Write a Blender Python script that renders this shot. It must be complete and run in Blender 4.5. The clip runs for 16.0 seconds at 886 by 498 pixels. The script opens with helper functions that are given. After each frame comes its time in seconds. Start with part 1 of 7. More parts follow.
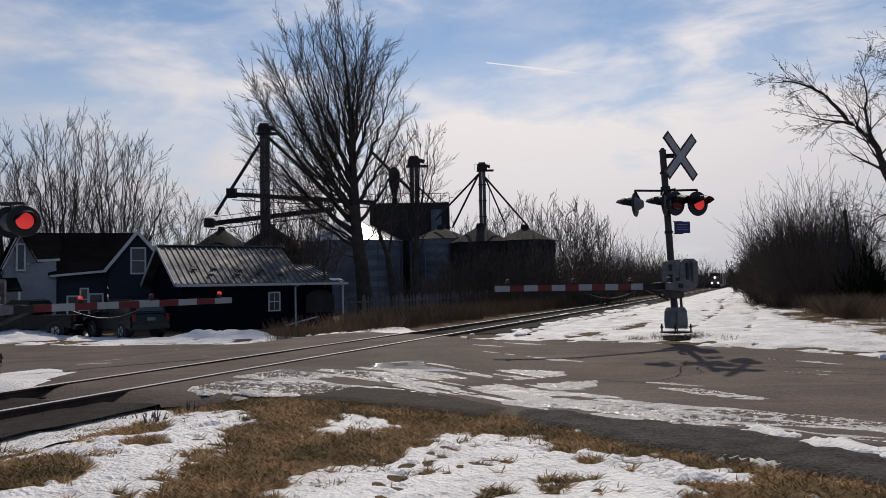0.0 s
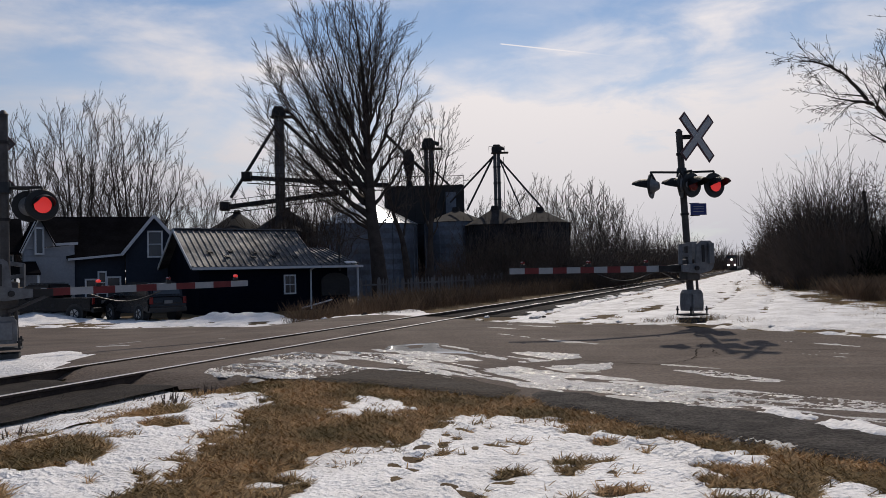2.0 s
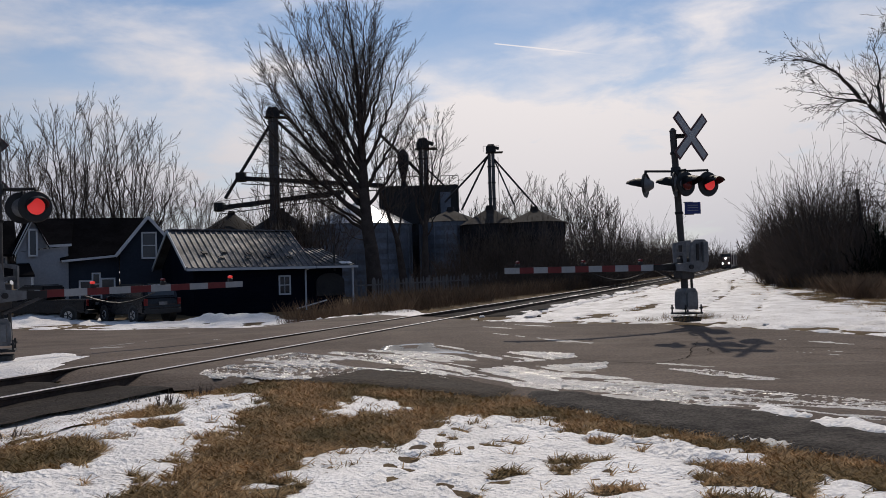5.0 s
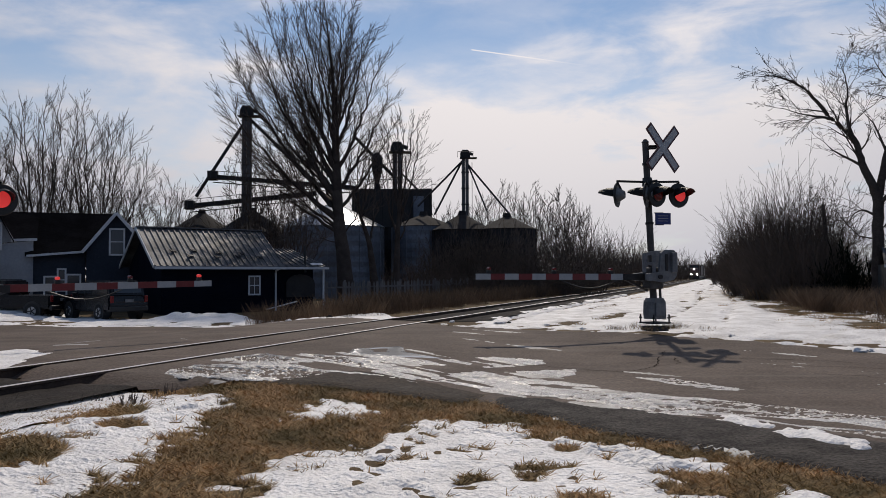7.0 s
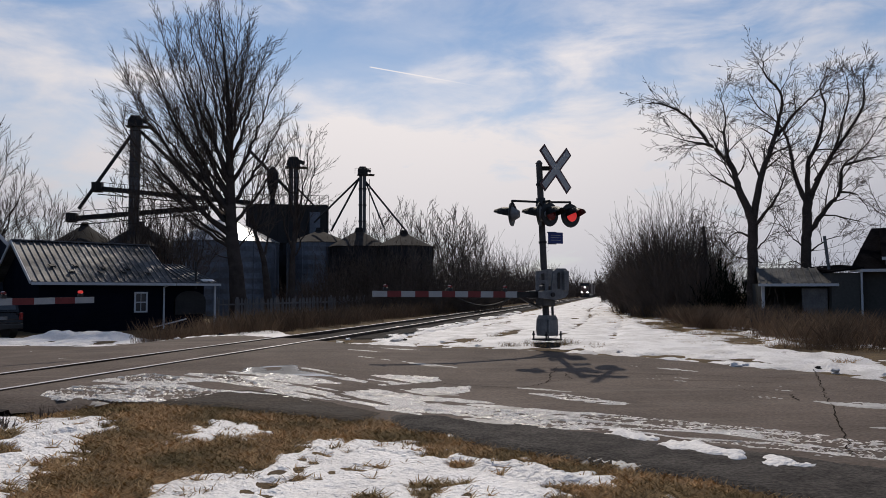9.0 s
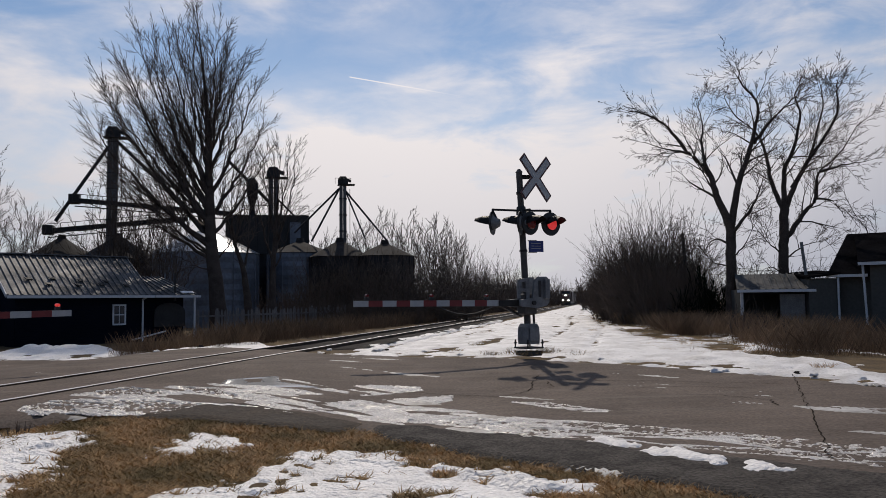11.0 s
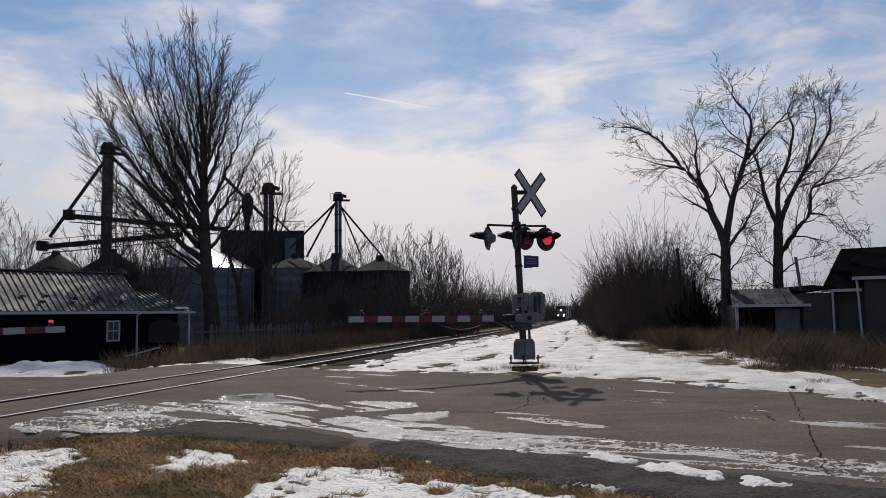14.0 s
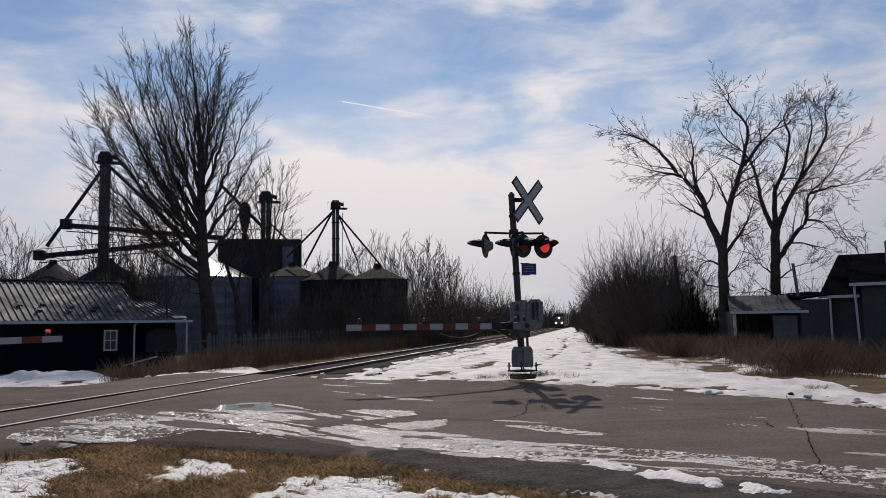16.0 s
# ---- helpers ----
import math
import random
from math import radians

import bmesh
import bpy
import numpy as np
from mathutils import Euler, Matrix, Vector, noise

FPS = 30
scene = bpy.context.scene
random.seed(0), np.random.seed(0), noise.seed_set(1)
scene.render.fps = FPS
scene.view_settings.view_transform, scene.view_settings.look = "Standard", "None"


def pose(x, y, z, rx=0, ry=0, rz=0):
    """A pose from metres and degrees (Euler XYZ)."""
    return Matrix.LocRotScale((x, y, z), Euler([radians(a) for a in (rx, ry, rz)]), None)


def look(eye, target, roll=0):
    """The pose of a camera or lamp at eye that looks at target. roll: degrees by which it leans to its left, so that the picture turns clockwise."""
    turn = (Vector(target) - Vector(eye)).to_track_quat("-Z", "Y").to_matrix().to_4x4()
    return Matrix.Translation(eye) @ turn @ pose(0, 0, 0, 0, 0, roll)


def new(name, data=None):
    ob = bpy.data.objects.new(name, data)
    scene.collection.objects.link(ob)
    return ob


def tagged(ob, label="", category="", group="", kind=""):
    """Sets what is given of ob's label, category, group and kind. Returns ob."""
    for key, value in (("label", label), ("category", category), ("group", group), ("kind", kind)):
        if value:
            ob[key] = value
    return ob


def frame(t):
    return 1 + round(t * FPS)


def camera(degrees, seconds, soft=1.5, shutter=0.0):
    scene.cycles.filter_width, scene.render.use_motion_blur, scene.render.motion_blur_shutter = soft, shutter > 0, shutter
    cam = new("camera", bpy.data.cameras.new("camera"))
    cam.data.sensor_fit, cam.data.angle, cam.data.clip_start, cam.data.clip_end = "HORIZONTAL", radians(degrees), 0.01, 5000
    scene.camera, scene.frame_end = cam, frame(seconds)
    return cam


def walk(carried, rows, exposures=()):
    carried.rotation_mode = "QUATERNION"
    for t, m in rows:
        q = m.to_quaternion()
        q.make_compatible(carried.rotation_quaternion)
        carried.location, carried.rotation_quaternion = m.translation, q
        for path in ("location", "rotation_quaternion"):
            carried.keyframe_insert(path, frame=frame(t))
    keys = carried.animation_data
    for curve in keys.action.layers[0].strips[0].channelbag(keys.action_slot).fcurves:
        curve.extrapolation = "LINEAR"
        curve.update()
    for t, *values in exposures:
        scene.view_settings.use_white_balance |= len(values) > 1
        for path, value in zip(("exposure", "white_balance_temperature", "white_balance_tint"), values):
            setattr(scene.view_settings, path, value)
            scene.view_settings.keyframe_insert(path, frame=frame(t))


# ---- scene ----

# ---- camera: a person standing still on the lawn, turning ----
EYE = (0.0, 0.0, 1.45)
TURNS = [  # seconds, yaw, pitch, roll
    (0.0, 0.16, 2.90, 1.20),
    (0.5, 0.43, 2.68, 1.27),
    (1.0, 0.64, 2.46, 1.28),
    (1.5, 1.01, 2.12, 1.41),
    (2.0, 1.22, 1.68, 1.31),
    (2.5, 0.71, 1.55, 1.32),
    (3.0, 0.59, 1.30, 1.32),
    (3.5, 1.05, 1.72, 1.66),
    (4.0, 0.93, 1.60, 1.80),
    (6.5, -0.03, 1.88, 0.43),
    (7.0, -1.20, 1.95, 0.20),
    (7.5, -3.30, 2.03, -0.07),
    (8.0, -5.73, 2.24, -0.23),
    (8.5, -7.32, 2.70, -0.12),
    (9.0, -8.60, 3.17, 0.01),
    (9.5, -9.27, 3.50, 0.21),
    (10.0, -9.49, 3.69, 0.43),
    (12.5, -10.36, 4.38, 0.62),
    (13.0, -10.20, 4.79, 0.60),
    (13.5, -10.25, 4.70, 0.64),
    (14.0, -10.26, 4.92, 0.71),
    (14.5, -10.41, 5.04, 0.72),
    (15.0, -10.62, 5.32, 0.77),
    (15.5, -10.53, 5.53, 0.90),
    (16.0, -10.41, 5.48, 0.95),
]
cam = camera(58.0, 16.0, soft=0.55)
walk(cam, [(t, pose(*EYE, 90 + p, r, y)) for t, y, p, r in TURNS], exposures=((0.0, 0.0), (16.0, 0.0)))

# ---- light: thin cloud, the sun ahead and high ----
SUN_AZ, SUN_EL = 6.0, 45.0          # degrees to the right of +y, and up
SKY_STRENGTH = 0.082
CLOUD_SUN, CLOUD_AWAY = (11.4, 10.6, 10.4, 1), (2.3, 2.9, 4.2, 1)
world = bpy.data.worlds.new("sky")
scene.world = world
world.use_nodes = True
wn, wl = world.node_tree.nodes, world.node_tree.links
wn.clear()
sa, se = radians(SUN_AZ), radians(SUN_EL)
SUN_DIR = Vector((math.sin(sa) * math.cos(se), math.cos(sa) * math.cos(se), math.sin(se)))


def w_math(op, a, b=None, c=None, clamp=False):
    n = wn.new("ShaderNodeMath")
    n.operation, n.use_clamp = op, clamp
    for k, v in enumerate((a, b, c)):
        if v is not None:
            if isinstance(v, (int, float)):
                n.inputs[k].default_value = v
            else:
                wl.new(v, n.inputs[k])
    return n.outputs["Value"]


def w_range(v, a, b, c=0.0, d=1.0):
    n = wn.new("ShaderNodeMapRange")
    n.interpolation_type = "SMOOTHSTEP"
    for key, val in (("From Min", a), ("From Max", b), ("To Min", c), ("To Max", d)):
        n.inputs[key].default_value = val
    wl.new(v, n.inputs["Value"])
    return n.outputs["Result"]


def w_dot(direction):
    n = wn.new("ShaderNodeVectorMath")
    n.operation = "DOT_PRODUCT"
    wl.new(w_tc.outputs["Generated"], n.inputs[0])
    n.inputs[1].default_value = direction
    return n.outputs["Value"]


def w_noise(scale, stretch, turn, detail, rough, distort=0.0):
    mp, n = wn.new("ShaderNodeMapping"), wn.new("ShaderNodeTexNoise")
    mp.inputs["Scale"].default_value, mp.inputs["Rotation"].default_value = stretch, turn
    n.inputs["Scale"].default_value, n.inputs["Detail"].default_value = scale, detail
    n.inputs["Roughness"].default_value, n.inputs["Distortion"].default_value = rough, distort
    wl.new(w_tc.outputs["Generated"], mp.inputs["Vector"])
    wl.new(mp.outputs["Vector"], n.inputs["Vector"])
    return n.outputs["Fac"]


def w_mix(f, a, b):
    n = wn.new("ShaderNodeMix")
    n.data_type = "RGBA"
    for key, v in (("Factor", f), ("A", a), ("B", b)):
        if isinstance(v, tuple):
            n.inputs[key].default_value = v
        elif isinstance(v, (int, float)):
            n.inputs[key].default_value = v
        else:
            wl.new(v, n.inputs[key])
    return n.outputs["Result"]


w_tc = wn.new("ShaderNodeTexCoord")
w_sky = wn.new("ShaderNodeTexSky")
w_sky.sky_type, w_sky.sun_disc = "NISHITA", False
w_sky.sun_elevation, w_sky.sun_rotation = radians(SUN_EL), radians(SUN_AZ)
w_sky.air_density, w_sky.dust_density, w_sky.ozone_density = 1.0, 0.2, 3.0
w_sep = wn.new("ShaderNodeSeparateXYZ")
wl.new(w_tc.outputs["Generated"], w_sep.inputs["Vector"])
up_z = w_sep.outputs["Z"]
# thin cloud: long veils, torn streaks, and a milky band over the horizon
veil = w_noise(1.5, (1.0, 1.2, 4.5), (0.10, 0.16, 0.4), 6.0, 0.5, 0.4)
wisp = w_noise(2.2, (3.2, 3.2, 9.0), (0.25, -0.40, 0.9), 8.0, 0.58, 0.3)
cloud = w_range(w_math("MULTIPLY_ADD", wisp, 0.55, veil), 0.70, 1.04, 0.0, 0.85)
low = w_range(up_z, 0.34, 0.04, 0.0, 0.74)
thick = w_range(w_sep.outputs["X"], -0.35, 0.55, 0.0, 0.34)
cover = w_math("ADD", w_math("ADD", cloud, w_math("MULTIPLY", thick, w_range(wisp, 0.3, 0.6))), low, clamp=True)
# cloud scatters forward: brightest near the sun
ahead = w_dot(SUN_DIR)
bright = w_range(ahead, 0.45, 0.95, 0.0, 1.0)
cloud_col = w_mix(bright, CLOUD_AWAY, CLOUD_SUN)
sky_col = w_mix(cover, w_sky.outputs["Color"], cloud_col)
# a contrail
ct_a = Vector((math.sin(radians(3.2)) * math.cos(radians(15.95)), math.cos(radians(3.2)) * math.cos(radians(15.95)), math.sin(radians(15.95))))
ct_b = Vector((math.sin(radians(12.4)) * math.cos(radians(14.45)), math.cos(radians(12.4)) * math.cos(radians(14.45)), math.sin(radians(14.45))))
ct_n = ct_a.cross(ct_b).normalized()
ct_t = (ct_b - ct_a).normalized()
ct_off = w_range(w_math("ABSOLUTE", w_dot(ct_n)), 0.0011, 0.0003)
ct_u = w_dot(ct_t)
ct_along = w_math("MULTIPLY", w_range(ct_u, ct_a.dot(ct_t), ct_a.dot(ct_t) + 0.004), w_range(ct_u, ct_b.dot(ct_t), ct_a.dot(ct_t) + 0.03))
sky_col = w_mix(w_math("MULTIPLY", ct_off, w_math("MULTIPLY", ct_along, 0.75)), sky_col, CLOUD_SUN)
w_bg, w_out = wn.new("ShaderNodeBackground"), wn.new("ShaderNodeOutputWorld")
wl.new(sky_col, w_bg.inputs["Color"])
w_bg.inputs["Strength"].default_value = SKY_STRENGTH
wl.new(w_bg.outputs["Background"], w_out.inputs["Surface"])

sun = new("sun", bpy.data.lights.new("sun", "SUN"))
sun.data.energy, sun.data.angle, sun.data.color = 2.4, radians(1.0), (1.0, 0.89, 0.76)
sun.matrix_world = look((0, 0, 60), (-math.sin(sa) * math.cos(se), -math.cos(sa) * math.cos(se), 60 - math.sin(se)))


# ---- materials ----
def material(name, colour, rough=0.7, metal=0.0, var=0.25, coarse=1.5, fine=30.0, bump=0.2, second=None, spec=0.5, each=0.0, depth=0.01):
    """A surface with variation at two scales and fine relief; second: a colour that stains it; each: how much single pieces differ."""
    m = bpy.data.materials.new(name)
    m.use_nodes = True
    n, l = m.node_tree.nodes, m.node_tree.links
    b = n["Principled BSDF"]
    b.inputs["Metallic"].default_value = metal
    b.inputs["Specular IOR Level"].default_value = spec
    tc = n.new("ShaderNodeTexCoord")
    big, small = n.new("ShaderNodeTexNoise"), n.new("ShaderNodeTexNoise")
    big.inputs["Scale"].default_value, big.inputs["Detail"].default_value = coarse, 5
    small.inputs["Scale"].default_value, small.inputs["Detail"].default_value = fine, 4
    l.new(tc.outputs["Object"], big.inputs["Vector"])
    l.new(tc.outputs["Object"], small.inputs["Vector"])
    c2 = second or tuple(c * (1 - var) for c in colour)
    mix = n.new("ShaderNodeMix")
    mix.data_type = "RGBA"
    mix.inputs["A"].default_value, mix.inputs["B"].default_value = (*colour, 1), (*c2, 1)
    ramp = n.new("ShaderNodeMapRange")
    ramp.inputs["From Min"].default_value, ramp.inputs["From Max"].default_value = 0.4, 0.65
    l.new(big.outputs["Fac"], ramp.inputs["Value"])
    l.new(ramp.outputs["Result"], mix.inputs["Factor"])
    val = n.new("ShaderNodeMapRange")
    val.inputs["From Min"].default_value, val.inputs["From Max"].default_value = 0.25, 0.75
    val.inputs["To Min"].default_value, val.inputs["To Max"].default_value = 1 - var, 1 + var
    l.new(small.outputs["Fac"], val.inputs["Value"])
    hsv = n.new("ShaderNodeHueSaturation")
    l.new(mix.outputs["Result"], hsv.inputs["Color"])
    if each:
        info, add = n.new("ShaderNodeObjectInfo"), n.new("ShaderNodeMapRange")
        geo = n.new("ShaderNodeNewGeometry")
        both = n.new("ShaderNodeMath")
        both.operation = "MULTIPLY_ADD"
        both.inputs[1].default_value = 0.5
        half = n.new("ShaderNodeMath")
        half.operation = "MULTIPLY"
        half.inputs[1].default_value = 0.5
        l.new(geo.outputs["Random Per Island"], half.inputs[0])
        l.new(info.outputs["Random"], both.inputs[0])
        l.new(half.outputs["Value"], both.inputs[2])
        add.inputs["To Min"].default_value, add.inputs["To Max"].default_value = 1 - each, 1 + each
        l.new(both.outputs["Value"], add.inputs["Value"])
        mul = n.new("ShaderNodeMath")
        mul.operation = "MULTIPLY"
        l.new(add.outputs["Result"], mul.inputs[0])
        l.new(val.outputs["Result"], mul.inputs[1])
        l.new(mul.outputs["Value"], hsv.inputs["Value"])
    else:
        l.new(val.outputs["Result"], hsv.inputs["Value"])
    l.new(hsv.outputs["Color"], b.inputs["Base Color"])
    rr = n.new("ShaderNodeMapRange")
    rr.inputs["To Min"].default_value, rr.inputs["To Max"].default_value = max(rough - 0.12, 0.03), min(rough + 0.12, 1.0)
    l.new(big.outputs["Fac"], rr.inputs["Value"])
    l.new(rr.outputs["Result"], b.inputs["Roughness"])
    if bump:
        bp = n.new("ShaderNodeBump")
        bp.inputs["Strength"].default_value, bp.inputs["Distance"].default_value = bump, depth
        l.new(small.outputs["Fac"], bp.inputs["Height"])
        l.new(bp.outputs["Normal"], b.inputs["Normal"])
    return m


def glow(name, colour, strength):
    m = bpy.data.materials.new(name)
    m.use_nodes = True
    b = m.node_tree.nodes["Principled BSDF"]
    b.inputs["Base Color"].default_value = (*colour, 1)
    b.inputs["Emission Color"].default_value = (*colour, 1)
    b.inputs["Emission Strength"].default_value = strength
    b.inputs["Roughness"].default_value = 0.3
    return m


def asphalt():
    """Worn asphalt: drawn-out wear along the traffic, patches, salt and grain."""
    m = material("asphalt", (0.112, 0.083, 0.066), 0.88, var=0.45, coarse=0.7, fine=26, bump=0.9, second=(0.085, 0.064, 0.051), spec=0.22, depth=0.010)
    n, l = m.node_tree.nodes, m.node_tree.links
    b = n["Principled BSDF"]
    old = b.inputs["Base Color"].links[0].from_socket
    tc, mp, no = n.new("ShaderNodeTexCoord"), n.new("ShaderNodeMapping"), n.new("ShaderNodeTexNoise")
    mp.inputs["Rotation"].default_value, mp.inputs["Scale"].default_value = (0, 0, radians(43)), (0.22, 2.6, 1)
    no.inputs["Scale"].default_value, no.inputs["Detail"].default_value, no.inputs["Roughness"].default_value = 1.0, 8, 0.62
    l.new(tc.outputs["Object"], mp.inputs["Vector"])
    l.new(mp.outputs["Vector"], no.inputs["Vector"])
    salt = n.new("ShaderNodeMapRange")
    salt.inputs["From Min"].default_value, salt.inputs["From Max"].default_value, salt.inputs["To Max"].default_value = 0.50, 0.80, 0.55
    l.new(no.outputs["Fac"], salt.inputs["Value"])
    mix = n.new("ShaderNodeMix")
    mix.data_type = "RGBA"
    mix.inputs["B"].default_value = (0.17, 0.142, 0.120, 1)
    l.new(salt.outputs["Result"], mix.inputs["Factor"])
    l.new(old, mix.inputs["A"])
    l.new(mix.outputs["Result"], b.inputs["Base Color"])
    return m




def snow(name, colour, second, dirt, amount):
    """Old granular snow with crystals, crust and blown-in dirt."""
    m = material(name, colour, 0.55, var=0.16, coarse=1.3, fine=24, bump=1.0, second=second, depth=0.04)
    n, l = m.node_tree.nodes, m.node_tree.links
    b = n["Principled BSDF"]
    old = b.inputs["Base Color"].links[0].from_socket
    tc, no, ar = n.new("ShaderNodeTexCoord"), n.new("ShaderNodeTexNoise"), n.new("ShaderNodeTexNoise")
    no.inputs["Scale"].default_value, no.inputs["Detail"].default_value, no.inputs["Roughness"].default_value = 7.0, 7, 0.75
    ar.inputs["Scale"].default_value, ar.inputs["Detail"].default_value = 0.8, 4
    l.new(tc.outputs["Object"], no.inputs["Vector"])
    l.new(tc.outputs["Object"], ar.inputs["Vector"])
    both = n.new("ShaderNodeMath")
    both.operation = "MULTIPLY_ADD"
    both.inputs[1].default_value = 0.45
    l.new(ar.outputs["Fac"], both.inputs[0])
    l.new(no.outputs["Fac"], both.inputs[2])
    speck = n.new("ShaderNodeMapRange")
    speck.inputs["From Min"].default_value, speck.inputs["From Max"].default_value, speck.inputs["To Max"].default_value = 0.92 - amount, 1.06 - amount, 0.8
    l.new(both.outputs["Value"], speck.inputs["Value"])
    mix = n.new("ShaderNodeMix")
    mix.data_type = "RGBA"
    mix.inputs["B"].default_value = (*dirt, 1)
    l.new(speck.outputs["Result"], mix.inputs["Factor"])
    l.new(old, mix.inputs["A"])
    l.new(mix.outputs["Result"], b.inputs["Base Color"])
    return m


M_SNOW = snow("snow", (0.86, 0.83, 0.81), (0.73, 0.70, 0.68), (0.20, 0.155, 0.11), 0.02)
M_SNOWLANE = snow("trodden_snow", (0.76, 0.74, 0.73), (0.54, 0.515, 0.50), (0.20, 0.155, 0.115), 0.09)
M_SNOWD = material("dirty_snow", (0.40, 0.385, 0.37), 0.6, var=0.3, coarse=1.3, fine=14, bump=0.6, second=(0.18, 0.165, 0.15), depth=0.03)
M_ICE = material("wet_slush", (0.72, 0.68, 0.635), 0.26, var=0.35, coarse=2.4, fine=46, bump=1.0, second=(0.42, 0.385, 0.35), depth=0.03, spec=0.6)
M_SOIL = material("dead_turf_soil", (0.085, 0.060, 0.036), 0.95, var=0.45, coarse=1.6, fine=40, bump=0.6, second=(0.15, 0.105, 0.055), spec=0.1)
M_STRAW = material("dead_grass", (0.41, 0.262, 0.128), 0.8, var=0.25, coarse=1.4, fine=9, bump=0, second=(0.18, 0.130, 0.060), spec=0.15, each=0.85)
M_WEED = material("dry_weeds", (0.27, 0.175, 0.105), 0.9, var=0.2, coarse=0.8, fine=5, bump=0, second=(0.13, 0.088, 0.055), spec=0.1, each=0.7)
M_BRUSH = material("brush_twigs", (0.105, 0.082, 0.068), 0.9, var=0.2, coarse=0.6, fine=6, bump=0, second=(0.072, 0.057, 0.048), spec=0.1, each=0.35)
M_BARK = material("bark", (0.075, 0.060, 0.052), 0.92, var=0.35, coarse=2.0, fine=22, bump=0.5, spec=0.15)
M_TWIG = material("twigs", (0.095, 0.076, 0.066), 0.9, var=0.2, coarse=1.0, fine=8, bump=0, spec=0.1, each=0.3)
M_GRAVEL = material("gravel", (0.060, 0.052, 0.046), 0.9, var=0.7, coarse=3, fine=30, bump=1.0, second=(0.036, 0.031, 0.028), spec=0.15, depth=0.03)
M_RAIL = material("rusty_rail", (0.075, 0.048, 0.036), 0.7, metal=0.3, var=0.3, coarse=3, fine=25, bump=0.3)
M_RAILTOP = material("polished_rail_head", (0.60, 0.57, 0.55), 0.38, metal=1.0, var=0.15, coarse=2, fine=20, bump=0.05)
M_TIE = material("creosote_tie", (0.045, 0.036, 0.03), 0.9, var=0.4, coarse=4, fine=30, bump=0.5, each=0.3)
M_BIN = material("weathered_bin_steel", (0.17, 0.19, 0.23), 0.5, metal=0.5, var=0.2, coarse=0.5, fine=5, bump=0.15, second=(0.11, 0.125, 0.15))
# Darker, rougher copy of the bin steel above.
M_BINDARK = material("dark_bin_steel", (0.038, 0.037, 0.040), 0.85, metal=0.0, var=0.25, coarse=0.5, fine=5, bump=0.15, second=(0.028, 0.024, 0.022), spec=0.1)
M_BALLAST = material("ballast", (0.036, 0.030, 0.026), 0.95, var=0.5, coarse=3, fine=30, bump=1.0, second=(0.024, 0.020, 0.018), spec=0.1, depth=0.02)
M_EVERGREEN = material("evergreen", (0.012, 0.016, 0.010), 0.9, var=0.3, coarse=1, fine=8, bump=0, spec=0.1, each=0.4)
M_LEG = material("weathered_leg_steel", (0.10, 0.10, 0.105), 0.65, metal=0.3, var=0.25, coarse=0.6, fine=6, bump=0.15, second=(0.06, 0.055, 0.055))
M_BINROOF = material("bright_bin_roof_steel", (0.20, 0.215, 0.24), 0.30, metal=0.85, var=0.15, coarse=0.5, fine=6, bump=0.1, second=(0.25, 0.27, 0.30))
M_STEELDARK = material("dark_steel", (0.032, 0.030, 0.030), 0.7, metal=0.3, var=0.25, coarse=1, fine=10, bump=0.1)
M_NAVY = material("navy_siding", (0.0060, 0.0080, 0.0155), 0.6, var=0.2, coarse=0.7, fine=9, bump=0.1, spec=0.03)
M_SLATEBLUE = material("slate_blue_siding", (0.030, 0.038, 0.055), 0.65, var=0.15, coarse=0.6, fine=9, bump=0.1, spec=0.1)
M_GREYSIDING = material("grey_siding", (0.085, 0.083, 0.078), 0.7, var=0.15, coarse=0.6, fine=9, bump=0.1, spec=0.1)
M_WHITESIDING = material("white_siding", (0.30, 0.315, 0.345), 0.6, var=0.1, coarse=0.6, fine=9, bump=0.1, spec=0.1)
M_TRIM = material("white_trim", (0.55, 0.56, 0.58), 0.5, var=0.08, coarse=1.5, fine=15, bump=0.05)
M_SHINGLE = material("dark_shingles", (0.011, 0.0105, 0.0115), 1.0, var=0.35, coarse=1.2, fine=12, bump=0.2, spec=0.0)
M_ROOF = material("ribbed_metal_roof", (0.135, 0.135, 0.14), 0.6, metal=0.4, var=0.35, coarse=1.0, fine=7, bump=0.2, second=(0.075, 0.073, 0.074))
M_SHEDROOF = material("dull_shed_roof", (0.085, 0.085, 0.088), 0.8, metal=0.0, var=0.35, coarse=1.0, fine=7, bump=0.2, second=(0.05, 0.05, 0.05), spec=0.2)
M_GLASS = material("window_glass", (0.03, 0.035, 0.042), 0.08, var=0.1, coarse=1, fine=4, bump=0.0, spec=0.7)
M_FENCE = material("weathered_board", (0.17, 0.16, 0.155), 0.9, var=0.3, coarse=2, fine=20, bump=0.4, each=0.3)
M_BLACK = material("black_paint", (0.012, 0.012, 0.013), 0.5, var=0.2, coarse=3, fine=25, bump=0.08)
M_CARPAINT = material("dark_car_paint", (0.008, 0.009, 0.013), 0.25, var=0.12, coarse=1.5, fine=30, bump=0.0, spec=0.35)
M_TYRE = material("tyre_rubber", (0.014, 0.014, 0.014), 0.85, var=0.2, coarse=6, fine=40, bump=0.3)
M_ALLOY = material("alloy_wheel", (0.42, 0.42, 0.43), 0.35, metal=0.8, var=0.15, coarse=4, fine=20, bump=0.05)
